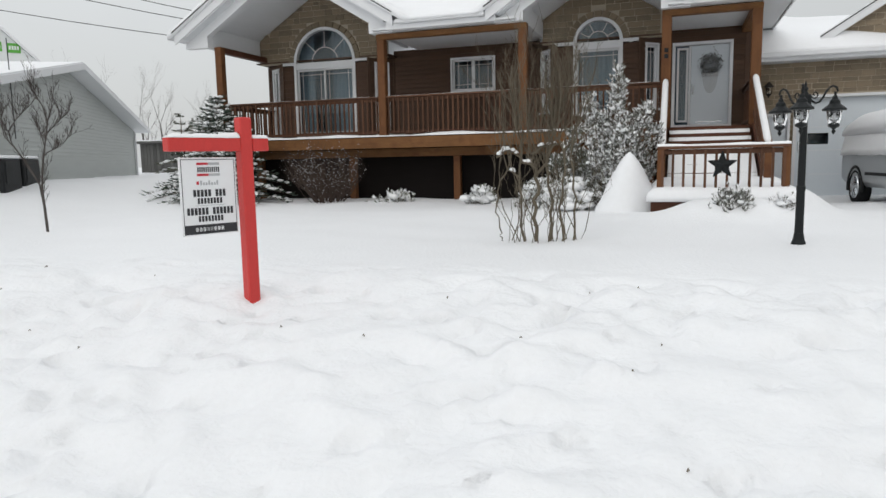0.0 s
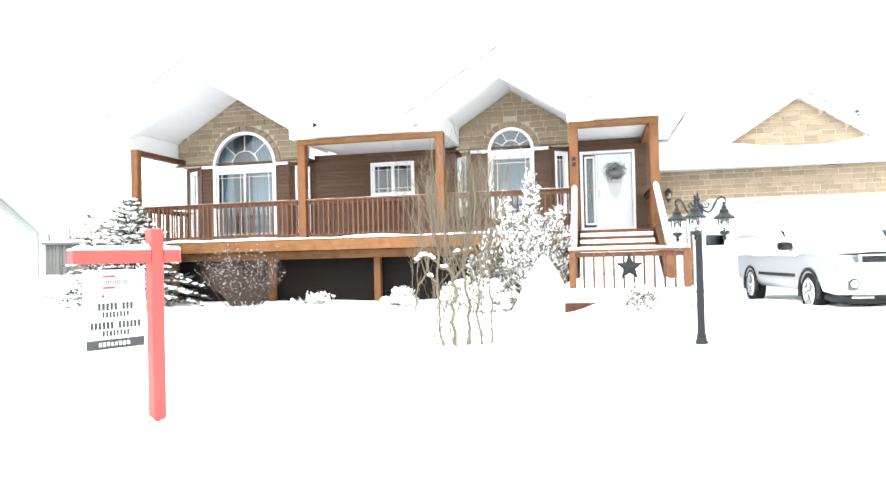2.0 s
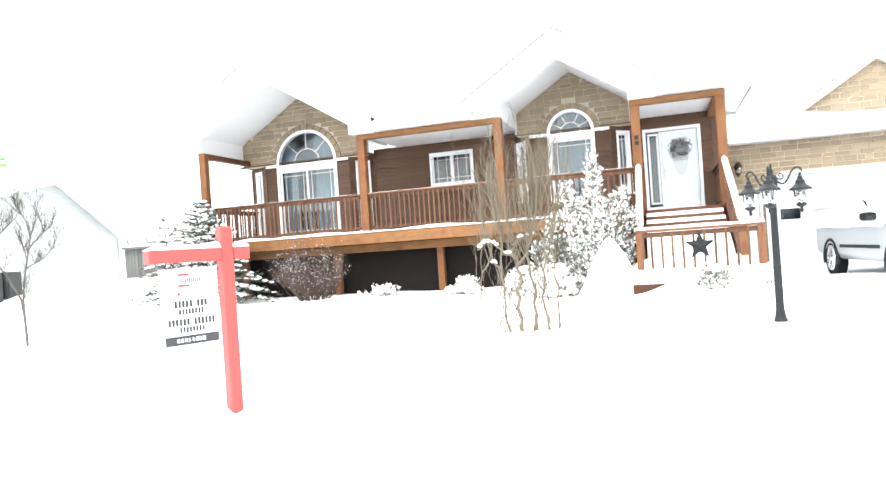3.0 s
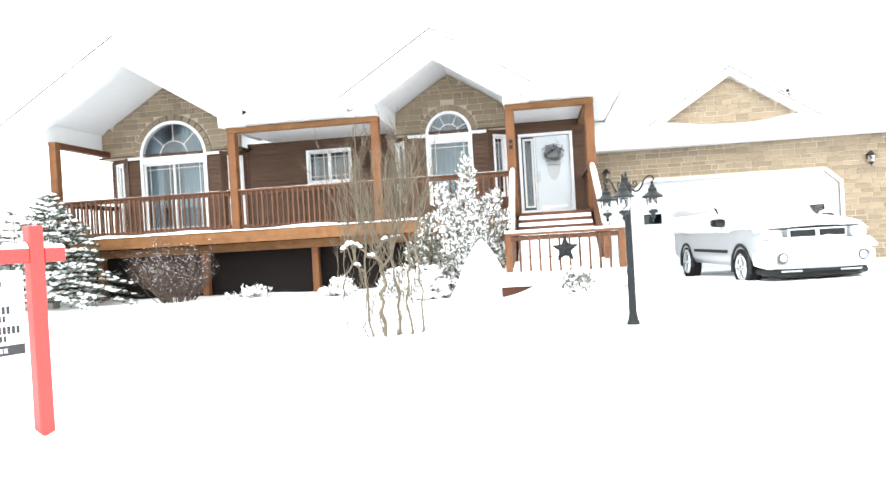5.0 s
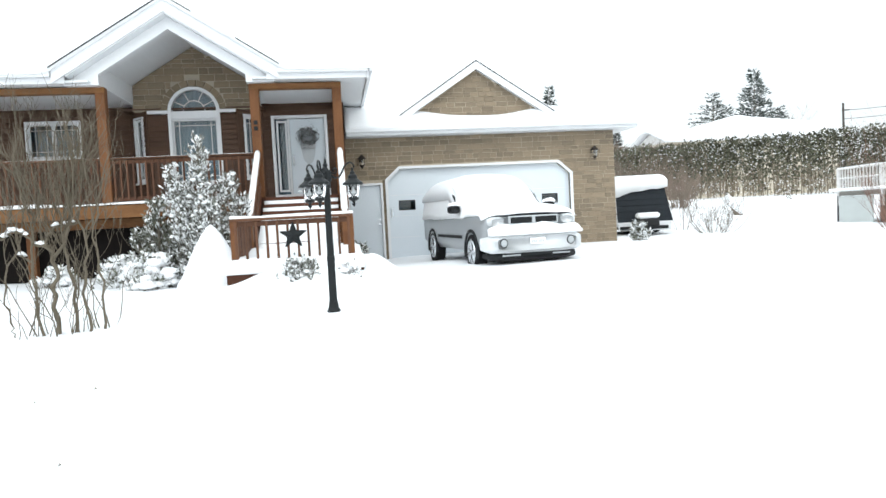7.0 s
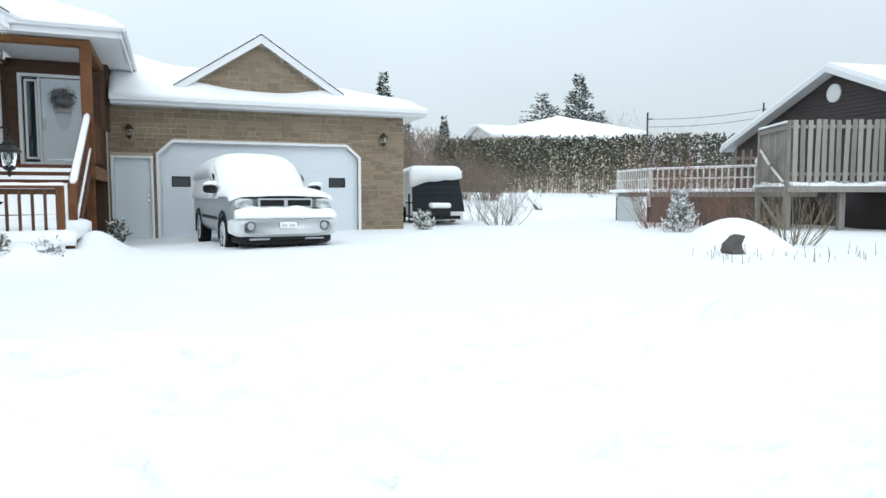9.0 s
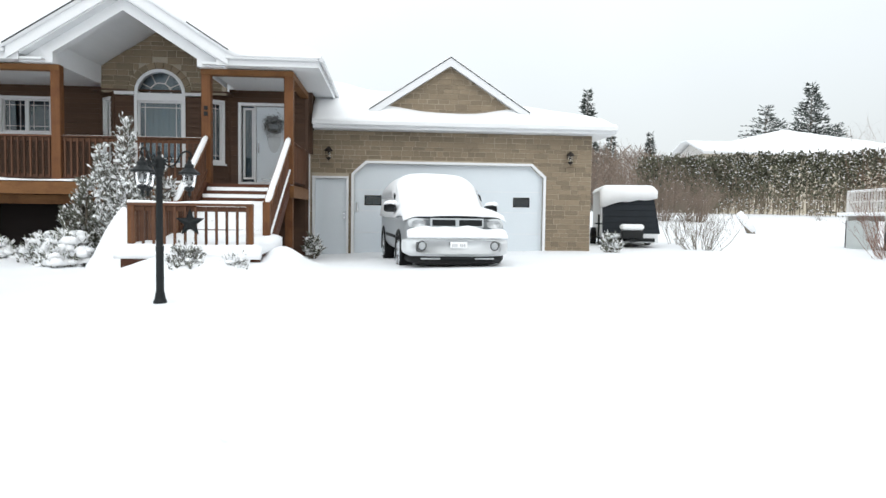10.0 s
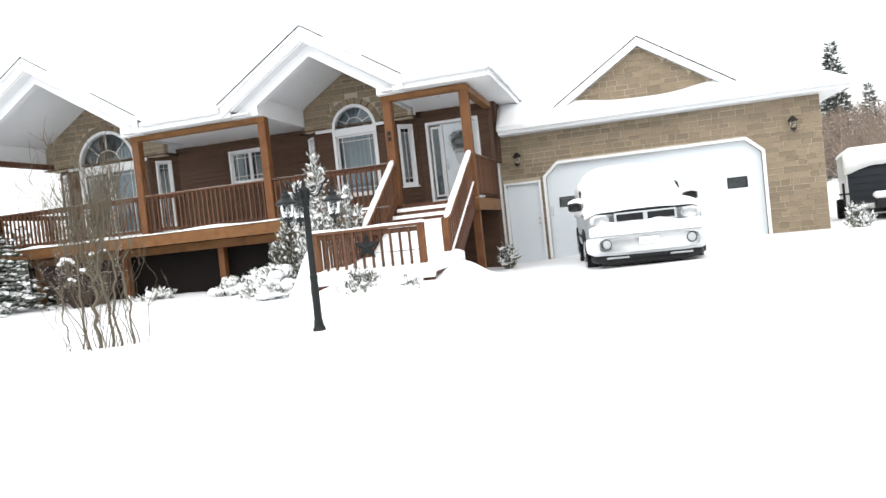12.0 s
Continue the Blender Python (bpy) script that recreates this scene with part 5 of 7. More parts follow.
# ---- lamp post ----
lamp = thing("lamp_post", (-0.80, -10.42, 0.0), "black three-armed lamp post standing in snow", "lamp post")
LX, LYY = -0.80, -10.42
lamp.scale = (0.92, 0.92, 0.945)
part("base", Shape().lathe([(0.075, -0.15), (0.075, 0.0), (0.06, 0.03), (0.05, 0.10)], LX, LYY, 0.0, 12), BLACK, lamp)
part("post", Shape().lathe([(0.046, 0.05), (0.043, 0.55), (0.047, 0.56), (0.047, 0.60), (0.040, 0.61), (0.036, 1.36), (0.048, 1.37), (0.05, 1.43), (0.062, 1.45), (0.062, 1.55), (0.05, 1.57)], LX, LYY, 0.0, 10), BLACK, lamp)
part("finial", Shape().lathe([(0.035, 1.57), (0.018, 1.60), (0.03, 1.625), (0.012, 1.65), (0.014, 1.67), (0.002, 1.71)], LX, LYY, 0.0, 10), BLACK, lamp)
for k, deg in enumerate((131, 16, 256)):
    a = radians(deg)
    u = Vector((math.cos(a), math.sin(a), 0))
    c = Vector((LX, LYY, 0))
    arm = Shape()
    arm.tube([c + u * s + Vector((0, 0, z)) for s, z in ((0.05, 1.52), (0.075, 1.495), (0.11, 1.475), (0.15, 1.485), (0.185, 1.53), (0.215, 1.59), (0.25, 1.635), (0.29, 1.65), (0.325, 1.635), (0.34, 1.60), (0.325, 1.575), (0.305, 1.585))], 0.011, 6)
    arm.tube([c + u * (0.10 + (0.045 - 0.003 * i) * math.cos(i * 0.6 + 3.5)) + Vector((0, 0, 1.565 + (0.045 - 0.003 * i) * math.sin(i * 0.6 + 3.5))) for i in range(13)], 0.008, 5)
    part("arm", arm, BLACK, lamp)
    e = c + u * 0.315
    head = part("lantern", Shape().lathe([(0.010, 1.585), (0.012, 1.555), (0.026, 1.54), (0.030, 1.515), (0.050, 1.50), (0.054, 1.465), (0.085, 1.44), (0.118, 1.415), (0.122, 1.395), (0.08, 1.39)], e.x, e.y, 0, 12), BLACK, lamp)
    part("glass_shade", Shape().lathe([(0.078, 1.389), (0.072, 1.32), (0.055, 1.257), (0.053, 1.257), (0.070, 1.32), (0.076, 1.389), (0.078, 1.389)], e.x, e.y, 0, 16, False), CLEAR, head, smooth=True).visible_shadow = False
    for q in range(4):
        w = radians(90 * q + 30)
        part("cage_bar", Shape().tube([(e.x + 0.080 * math.cos(w), e.y + 0.080 * math.sin(w), 1.39), (e.x + 0.074 * math.cos(w), e.y + 0.074 * math.sin(w), 1.32), (e.x + 0.045 * math.cos(w), e.y + 0.045 * math.sin(w), 1.25)], 0.0035, 4), BLACK, head)
    part("drop_finial", Shape().lathe([(0.05, 1.255), (0.062, 1.24), (0.05, 1.225), (0.022, 1.21), (0.012, 1.195), (0.024, 1.18), (0.003, 1.145)], e.x, e.y, 0, 10), BLACK, head)
    part("bulb", Shape().lathe([(0.012, 1.385), (0.014, 1.35), (0.022, 1.31), (0.012, 1.28)], e.x, e.y, 0, 8), WHITE, head)

# ---- sale sign ----
SX, SY = -4.83, -14.06
ang = 45
sgn = thing("sale_sign", (SX, SY, 0), "red wooden yard post with a hanging white sale sign", "sign")
fwd = Vector((-0.327, 0.945, 0))
right = Vector((0.945, 0.327, 0))
adir = (-right * math.cos(radians(ang)) - fwd * math.sin(radians(ang)))
m = pose(SX, SY, 0, 0, 0, math.degrees(math.atan2(adir.y, adir.x)))
part("post", Shape(m).box(-0.044, 0.044, -0.044, 0.044, -0.3, 1.215, 0.008), RED, sgn)
part("arm", Shape(m).box(0.046, 0.55, -0.044, 0.044, 0.985, 1.072, 0.006).box(-0.17, -0.046, -0.044, 0.044, 0.985, 1.072, 0.006), RED, sgn)
part("arm_snow", Shape(m).field([0.05 + 0.0125 * i for i in range(41)], [-0.043, -0.02, 0, 0.02, 0.043], lambda x, y: 1.076 + (0.024 + 0.014 * smoothstep(0.2, 0.06, x) + 0.006 * wave(x, y, 14, 2)) * (1 - (y / 0.046) ** 2) * min(1, (0.56 - x) * 20), lambda x, y: 1.0725), SNOW_ROUGH, sgn, smooth=True)
part("arm_snow", Shape(m).field([-0.168 + 0.012 * i for i in range(11)], [-0.043, -0.02, 0, 0.02, 0.043], lambda x, y: 1.076 + 0.022 * (1 - (y / 0.046) ** 2), lambda x, y: 1.0725), SNOW_ROUGH, sgn, smooth=True)
P0, P1, PZ0, PZ1 = 0.075, 0.475, 0.43, 0.945
panel = part("panel", Shape(m).box(P0, P1, -0.006, 0.006, PZ0, PZ1, 0.002), SIGNWHITE, sgn)
for x in (0.13, 0.42):
    part("hook", Shape(m).tube([(x, 0, 0.99), (x + 0.012, 0, 0.965), (x, 0, 0.935)], 0.004, 5), BLACK, sgn)
for face in (1, -1):
    ink = lambda nm, x0, x1, z0, z1, mt: part(nm, Shape(m).box(x0, x1, 0.0062 if face > 0 else -0.0078, 0.0078 if face > 0 else -0.0062, z0, z1, 0.0003), mt, panel)
    # on the reading side the arm runs to the reader's left
    ink("border_bar", P0 + 0.012, P0 + 0.016, PZ0 + 0.07, PZ1 - 0.012, INK)
    ink("border_bar", P1 - 0.016, P1 - 0.012, PZ0 + 0.07, PZ1 - 0.012, INK)
    ink("border_bar", P0 + 0.016, P1 - 0.016, PZ1 - 0.016, PZ1 - 0.012, INK)
    ink("footer_band", P0 + 0.012, P1 - 0.012, PZ0 + 0.008, PZ0 + 0.070, INK)
    for i in range(8):
        ink("text_bar", P0 + 0.11 + 0.026 * i, P0 + 0.13 + 0.026 * i, PZ0 + 0.026, PZ0 + 0.052, SIGNWHITE)
    for z in (0.895, 0.822):
        ink("logo_bar", 0.275, 0.355, z, z + 0.016, INKRED)
        ink("logo_bar", 0.195, 0.275, z, z + 0.016, INKGREY)
    for i in range(11):
        ink("text_bar", 0.198 + 0.0144 * i, 0.207 + 0.0144 * i, 0.848, 0.882, INK)
    ink("logo_leaf", 0.345, 0.362, 0.765, 0.788, INKRED)
    for i in range(7):
        ink("text_bar", 0.21 + 0.019 * i, 0.222 + 0.019 * i, 0.762, 0.78 + 0.012 * (i % 3 == 0), INKGREY)
    for z, n_, w in ((0.686, 9, 0.0260), (0.639, 8, 0.0225), (0.566, 13, 0.0255), (0.520, 8, 0.0225)):
        mid_x = 0.275
        for i in range(n_):
            if (n_ == 9 and i == 3) or (n_ == 13 and i == 6):
                continue
            x = mid_x + (i - n_ / 2) * w
            ink("text_bar", x + 0.0035, x + w - 0.0035, z, z + (0.047 if w > 0.024 else 0.038), INK)
    ink("rule_bar", 0.17, 0.38, 0.626, 0.629, INKGREY)

# ---- star, wreath, wall lanterns, house number plate ----
star = Shape()
sc = Vector((-1.37, LY - 0.075, 0.76))
sp = []
for k in range(10):
    a = radians(90 + 36 * k)
    q = 0.205 if k % 2 == 0 else 0.085
    sp.append(sc + Vector((math.cos(a) * q, 0, math.sin(a) * q)))
star.add(sp + [sc + Vector((0, -0.055, 0)), sc + Vector((0, 0.01, 0))], [[10, k, (k + 1) % 10] for k in range(10)] + [[11, (k + 1) % 10, k] for k in range(10)])
for k in range(10):
    star.tube([sp[k], sp[(k + 1) % 10]], 0.006, 4)
solid("barn_star", star, BLACK, "black metal barn star hung on the landing rail", "star ornament", loc=tuple(sc))

rng = random.Random(5)
wr = thing("wreath", (-1.31, RECESS - 0.03, 3.02), "dark twig wreath with a small board on the door", "wreath")
wc, wd = [], []
for k in range(900):
    a = rng.uniform(0, 6.283)
    q = 0.16 + rng.gauss(0, 0.055)
    wc.append((-1.31 + q * math.cos(a), RECESS - 0.03 + rng.uniform(-0.035, 0.03), 3.05 + q * math.sin(a)))
    wd.append((-math.sin(a) + rng.uniform(-0.7, 0.7), rng.uniform(-0.6, 0.3), math.cos(a) + rng.uniform(-0.7, 0.7)))
part("foliage", leaves(wc, wd, 0.07, 0.022, rng), material("dry_wreath", (0.20, 0.21, 0.215), 0.8, 0.4, 6, 40, 0.0, island=0.6), wr, kind="stuff")
part("ring", Shape().tube([(-1.31 + 0.155 * math.cos(i * 0.314), RECESS - 0.02, 3.05 + 0.155 * math.sin(i * 0.314)) for i in range(21)], 0.022, 6), TWIGRED, wr)
part("board", Shape().box(-1.49, -1.13, RECESS - 0.045, RECESS - 0.02, 2.77, 2.865), INKGREY, wr)
part("plaque", Shape().box(-1.43, -1.19, RECESS - 0.065, RECESS - 0.046, 2.95, 3.06, 0.02), material("grey_felt", (0.16, 0.17, 0.18), 0.9, 0.2, 6, 50, 0.3), wr)

for x in (0.0, 6.23):
    wlm = thing("wall_lantern", (x, -0.05, 2.42), "small dark bronze wall lantern on the stone", "wall lamp", "lanterns beside the garage door")
    wlm.scale = (1.35, 1.0, 1.15)
    part("back_plate", Shape().lathe([(0.055, -0.02), (0.05, 0.0)], x, -0.06, 2.50, 10).box(x - 0.045, x + 0.045, -0.075, -0.045, 2.40, 2.52, 0.012), BRONZE, wlm)
    part("arm", Shape().tube([(x, -0.07, 2.46), (x, -0.13, 2.50), (x, -0.17, 2.52)], 0.012, 6), BRONZE, wlm)
    hd = part("cap", Shape().lathe([(0.012, 2.57), (0.03, 2.55), (0.075, 2.49), (0.078, 2.47), (0.06, 2.465)], x, -0.17, 0, 8), BRONZE, wlm)
    part("glass_shade", Shape().lathe([(0.058, 2.465), (0.05, 2.34), (0.03, 2.33)], x, -0.17, 0, 8), CLEAR, wlm)
    part("foot", Shape().lathe([(0.05, 2.34), (0.045, 2.32), (0.012, 2.28), (0.004, 2.25)], x, -0.17, 0, 8), BRONZE, wlm)
plate_ = thing("number_plate", (-2.26, FRONT - 0.02, 2.95), "small dark metal characters fixed to the porch post", "sign")
for z in (3.02, 2.90):
    part("bar", Shape().box(-2.30, -2.22, FRONT - 0.022, FRONT - 0.004, z, z + 0.085), BLACK, plate_)

# ---- parked car ----
CX, CG = 2.63, -0.12
car = thing("car", (CX, -3.6, CG), "silver sport utility car buried under smooth snow", "car")
car.scale = (0.94, 1, 1)
car.rotation_euler = (0, 0, radians(5.5))
car.location.x -= 0.15


def loft(shape, rows, n=24, power=5.0):
    """Rounded cross-sections (y, half width, z low, z high) along the car."""
    pts, faces = [], []
    for y, w, z0, z1 in rows:
        for k in range(n):
            a = 2 * math.pi * (k + 0.5) / n
            c, s = math.cos(a), math.sin(a)
            q = (abs(c) ** power + abs(s) ** power) ** (-1 / power)
            pts.append((CX + w * c * q, y, (z0 + z1) / 2 + (z1 - z0) / 2 * s * q))
    for i in range(len(rows) - 1):
        for k in range(n):
            faces.append([i * n + k, i * n + (k + 1) % n, (i + 1) * n + (k + 1) % n, (i + 1) * n + k])
    faces.append(list(range(n)))
    faces.append([(len(rows) - 1) * n + k for k in range(n)][::-1])
    for f in faces:
        f.reverse()
    return shape.add(pts, faces)


body = part("body", loft(Shape(), [(-6.02, 0.80, 0.42, 0.84), (-5.93, 0.90, 0.36, 0.89), (-5.7, 0.95, 0.26, 0.92), (-5.2, 0.965, 0.24, 0.96), (-4.3, 0.97, 0.20, 1.0), (-2.0, 0.97, 0.20, 1.0), (-1.25, 0.95, 0.26, 0.98), (-1.12, 0.88, 0.34, 0.92)], 28, 7), SILVER, car, "silver car body", smooth=True)
part("cabin", loft(Shape(), [(-4.55, 0.80, 0.93, 1.02), (-4.1, 0.80, 0.93, 1.28), (-3.55, 0.77, 0.93, 1.56), (-3.0, 0.76, 0.93, 1.64), (-1.7, 0.75, 0.93, 1.62), (-1.25, 0.74, 0.93, 1.35), (-1.16, 0.72, 0.93, 1.05)], 28, 7), SILVER, car, "silver car cabin", smooth=True)
part("bumper", loft(Shape(), [(-6.22, 0.78, 0.26, 0.50), (-6.17, 0.90, 0.22, 0.54), (-6.0, 0.97, 0.20, 0.55), (-5.75, 0.98, 0.22, 0.54)], 28, 6), BUMPER, car, "silver front bumper", smooth=True)
part("lower_valance", loft(Shape(), [(-6.15, 0.66, 0.10, 0.25), (-6.08, 0.82, 0.07, 0.25), (-5.9, 0.90, 0.07, 0.25), (-5.7, 0.92, 0.08, 0.25)], 20, 4), PLASTIC, car, "black plastic valance", smooth=True)
for s in (-1, 1):
    part("valance_blade", Shape().box(CX + s * 0.5 - 0.18, CX + s * 0.5 + 0.18, -6.160, -6.10, 0.165, 0.195, 0.012), SILVER, car)
part("air_intake", Shape().box(CX - 0.30, CX + 0.30, -6.165, -6.12, 0.165, 0.225, 0.01), BLACK, car)
part("hood_seal", Shape().tube([(CX + u, -6.03 + 0.13 * (u / 0.8) ** 2, 0.888 - 0.03 * (u / 0.8) ** 2) for u in [-0.84 + 0.105 * i for i in range(17)]], 0.021, 5), BLACK, car)
gr = part("grille", Shape().box(CX - 0.50, CX + 0.50, -6.075, -6.0, 0.70, 0.865, 0.015), SILVER, car, "silver grille frame")
for x0, x1 in ((-0.46, -0.035), (0.035, 0.46)):
    op = part("grille_opening", Shape().box(CX + x0, CX + x1, -6.085, -6.07, 0.735, 0.84, 0.008), BLACK, gr)
    for z in (0.765, 0.79, 0.815):
        part("slat", Shape().box(CX + x0 + 0.01, CX + x1 - 0.01, -6.092, -6.0855, z, z + 0.008, 0.002), PLASTIC, gr)
for s in (-1, 1):
    part("headlight", loft(Shape(pose(s * 0.70, 0, 0)), [(-6.03, 0.12, 0.70, 0.83), (-5.98, 0.18, 0.68, 0.86), (-5.80, 0.20, 0.68, 0.86)], 16, 3), BUMPER, car, "pale headlight lens", smooth=True)
    fg = part("fog_lamp", Shape(pose(CX + s * 0.665, -6.19, 0.40, 90)).lathe([(0.082, 0.0), (0.082, 0.03), (0.07, 0.04)], 0, 0, 0, 16), PLASTIC, car, "round fog lamp")
    part("lens", Shape(pose(CX + s * 0.665, -6.19, 0.40, 90)).lathe([(0.066, 0.041), (0.05, 0.055), (0.02, 0.06)], 0, 0, 0, 14), LENS, fg)
    mir = part("side_mirror", loft(Shape(pose(s * 1.06, 0, 0)), [(-4.52, 0.09, 0.98, 1.10), (-4.46, 0.125, 0.96, 1.12), (-4.34, 0.125, 0.96, 1.12), (-4.30, 0.11, 0.98, 1.11)], 16, 4), PLASTIC, car, "black door mirror", smooth=True)
    part("mirror_snow", lumps(Shape(), [(CX + s * 1.06 + q * 0.06, -4.40, 1.11) for q in (-1.2, 0, 1.2)], 0.10, random.Random(3), 0.8), SNOW, mir, smooth=True)
    for y in (-5.20, -2.15):
        wh = part("wheel", Shape(pose(CX + s * 0.86, y, 0.22, 0, 90)).lathe([(0.22, -0.10), (0.33, -0.115), (0.36, -0.09), (0.37, 0), (0.36, 0.09), (0.33, 0.115), (0.22, 0.10)], 0, 0, 0, 24), TYRE, car, "black tyre")
        rim = Shape(pose(CX + s * 0.86, y, 0.22, 0, 90 * s))
        rim.lathe([(0.235, 0.110), (0.228, 0.126), (0.212, 0.122), (0.200, 0.106), (0.06, 0.104), (0.05, 0.128), (0.01, 0.132)], 0, 0, 0, 20)
        for k in range(5):
            a = radians(72 * k)
            rim.tube([(0.05 * math.cos(a), 0.05 * math.sin(a), 0.112), (0.21 * math.cos(a), 0.21 * math.sin(a), 0.112)], [0.03, 0.022], 5)
        part("rim", rim, CHROME, wh, "alloy rim")
        part("wheel_arch", Shape().tube([(CX + s * 0.966, y + 0.405 * math.cos(q * math.pi / 14), 0.22 + 0.405 * math.sin(q * math.pi / 14)) for q in range(-1, 16)], 0.034, 6), PLASTIC, car)
    # snow plastered over the glass down to the door handles
    def plaster(y, f):
        top = 0.98 + 0.55 * smoothstep(-4.75, -3.6, y) - 0.10 * smoothstep(-1.7, -1.2, y)
        z = 0.86 + 0.03 * wave(y, s, 2.6, 3.0) + (top - 0.86) * f
        return (CX + s * (0.995 - 0.13 * f ** 1.3 + 0.018 * wave(y, f * 2, 2.0, 5.0)), y, z)
    ny, nf = 26, 6
    ys_ = [-4.85 + 3.6 * i / ny for i in range(ny + 1)]
    skin = [plaster(y, f / nf) for y in ys_ for f in range(nf + 1)]
    back = [(CX + s * 0.70, p[1], p[2]) for p in skin]
    quads = [[i * (nf + 1) + f, i * (nf + 1) + f + 1, (i + 1) * (nf + 1) + f + 1, (i + 1) * (nf + 1) + f] for i in range(ny) for f in range(nf)]
    edge_ = [[i * (nf + 1), (i + 1) * (nf + 1), len(skin) + (i + 1) * (nf + 1), len(skin) + i * (nf + 1)] for i in range(ny)]
    part("side_snow", Shape().add(skin + back, quads + edge_), SNOW_ROUGH, car, "snow plastered over the side windows", smooth=True)
    part("window_gap", Shape().tube([(CX + s * 0.93, -4.08, 1.21), (CX + s * 0.92, -3.97, 1.30), (CX + s * 0.91, -3.82, 1.345)], [0.012, 0.024, 0.012], 6), BLACK, car, "dark uncovered strip of glass")
    part("door_moulding", Shape().box(min(CX + s * 0.965, CX + s * 0.985), max(CX + s * 0.965, CX + s * 0.985), -4.6, -2.7, 0.47, 0.53, 0.006), PLASTIC, car)
    for y in (-3.05, -2.15):
        part("door_handle", Shape().box(min(CX + s * 0.965, CX + s * 1.0), max(CX + s * 0.965, CX + s * 1.0), y - 0.09, y + 0.09, 0.84, 0.875, 0.01), SILVER, car)
npl = part("number_plate", Shape().box(CX - 0.155, CX + 0.155, -6.245, -6.215, 0.36, 0.47, 0.006), SIGNWHITE, car, "white number plate")
for i in range(7):
    if i != 3:
        part("text_bar", Shape().box(CX - 0.125 + 0.036 * i, CX - 0.10 + 0.036 * i, -6.2475, -6.2455, 0.385, 0.435, 0.0005), INKGREY, npl)


def car_snow(x, y):
    u = abs(x - CX)
    z = 0.93 + 0.10 * smoothstep(-6.05, -5.8, y) + 0.10 * smoothstep(-5.8, -4.6, y)
    z += 0.63 * smoothstep(-4.75, -3.45, y) ** 0.9
    z -= 0.10 * smoothstep(-1.6, -1.1, y)
    w = 0.97 - 0.04 * smoothstep(-4.9, -3.9, y)
    z -= 0.30 * max(0, (u / w)) ** 5 * (0.35 + 0.65 * smoothstep(-5.6, -4.2, y))
    return z + 0.02 * wave(x, y, 1.4, 4)


def car_snow_low(x, y):
    u = abs(x - CX)
    cab = 0.93 + 0.62 * smoothstep(-4.5, -3.5, y)
    return min(car_snow(x, y) - 0.01, cab - 0.04 - 0.25 * smoothstep(0.72, 0.95, u) * smoothstep(-4.9, -4.0, y))


ssec = [-1 + i / 14 for i in range(29)]
cs_ = Shape()
cys = [-6.03, -6.0, -5.95, -5.85] + [-5.7 + 0.15 * i for i in range(31)] + [-1.12]
nn = len(ssec)
tp, bt = [], []
for y in cys:
    w = 0.97 - 0.03 * smoothstep(-4.9, -3.9, y)
    for s in ssec:
        x = CX + w * s
        yy = y + 0.14 * s * s * smoothstep(-5.3, -6.0, y)
        tp.append((x, yy, car_snow(x, y)))
        bt.append((x, yy, car_snow_low(x, y)))
k = len(tp)
fc = []
for j in range(len(cys) - 1):
    for i in range(nn - 1):
        a = j * nn + i
        fc += [[a, a + 1, a + nn + 1, a + nn], [k + a, k + a + nn, k + a + nn + 1, k + a + 1]]
rim_ = list(range(nn)) + [j * nn + nn - 1 for j in range(1, len(cys))] + [(len(cys) - 1) * nn + i for i in range(nn - 2, -1, -1)] + [j * nn for j in range(len(cys) - 2, 0, -1)]
fc += [[rim_[i], k + rim_[i], k + rim_[(i + 1) % len(rim_)], rim_[(i + 1) % len(rim_)]] for i in range(len(rim_))]
part("snow_blanket", cs_.add(tp + bt, fc), SNOW, car, "deep smooth snow blanket", smooth=True)
part("bumper_snow", Shape().field([CX - 0.92 + 0.046 * i for i in range(41)], [-6.21, -6.18, -6.14, -6.11, -6.085, -6.06], lambda x, y: 0.56 + (0.05 + 0.17 * smoothstep(-6.2, -6.04, y)) * (0.8 + 0.35 * wave(x, 0, 3.0, 4)) * (1 - 0.6 * (abs(x - CX) / 0.95) ** 6), lambda x, y: 0.53), SNOW, car, smooth=True)

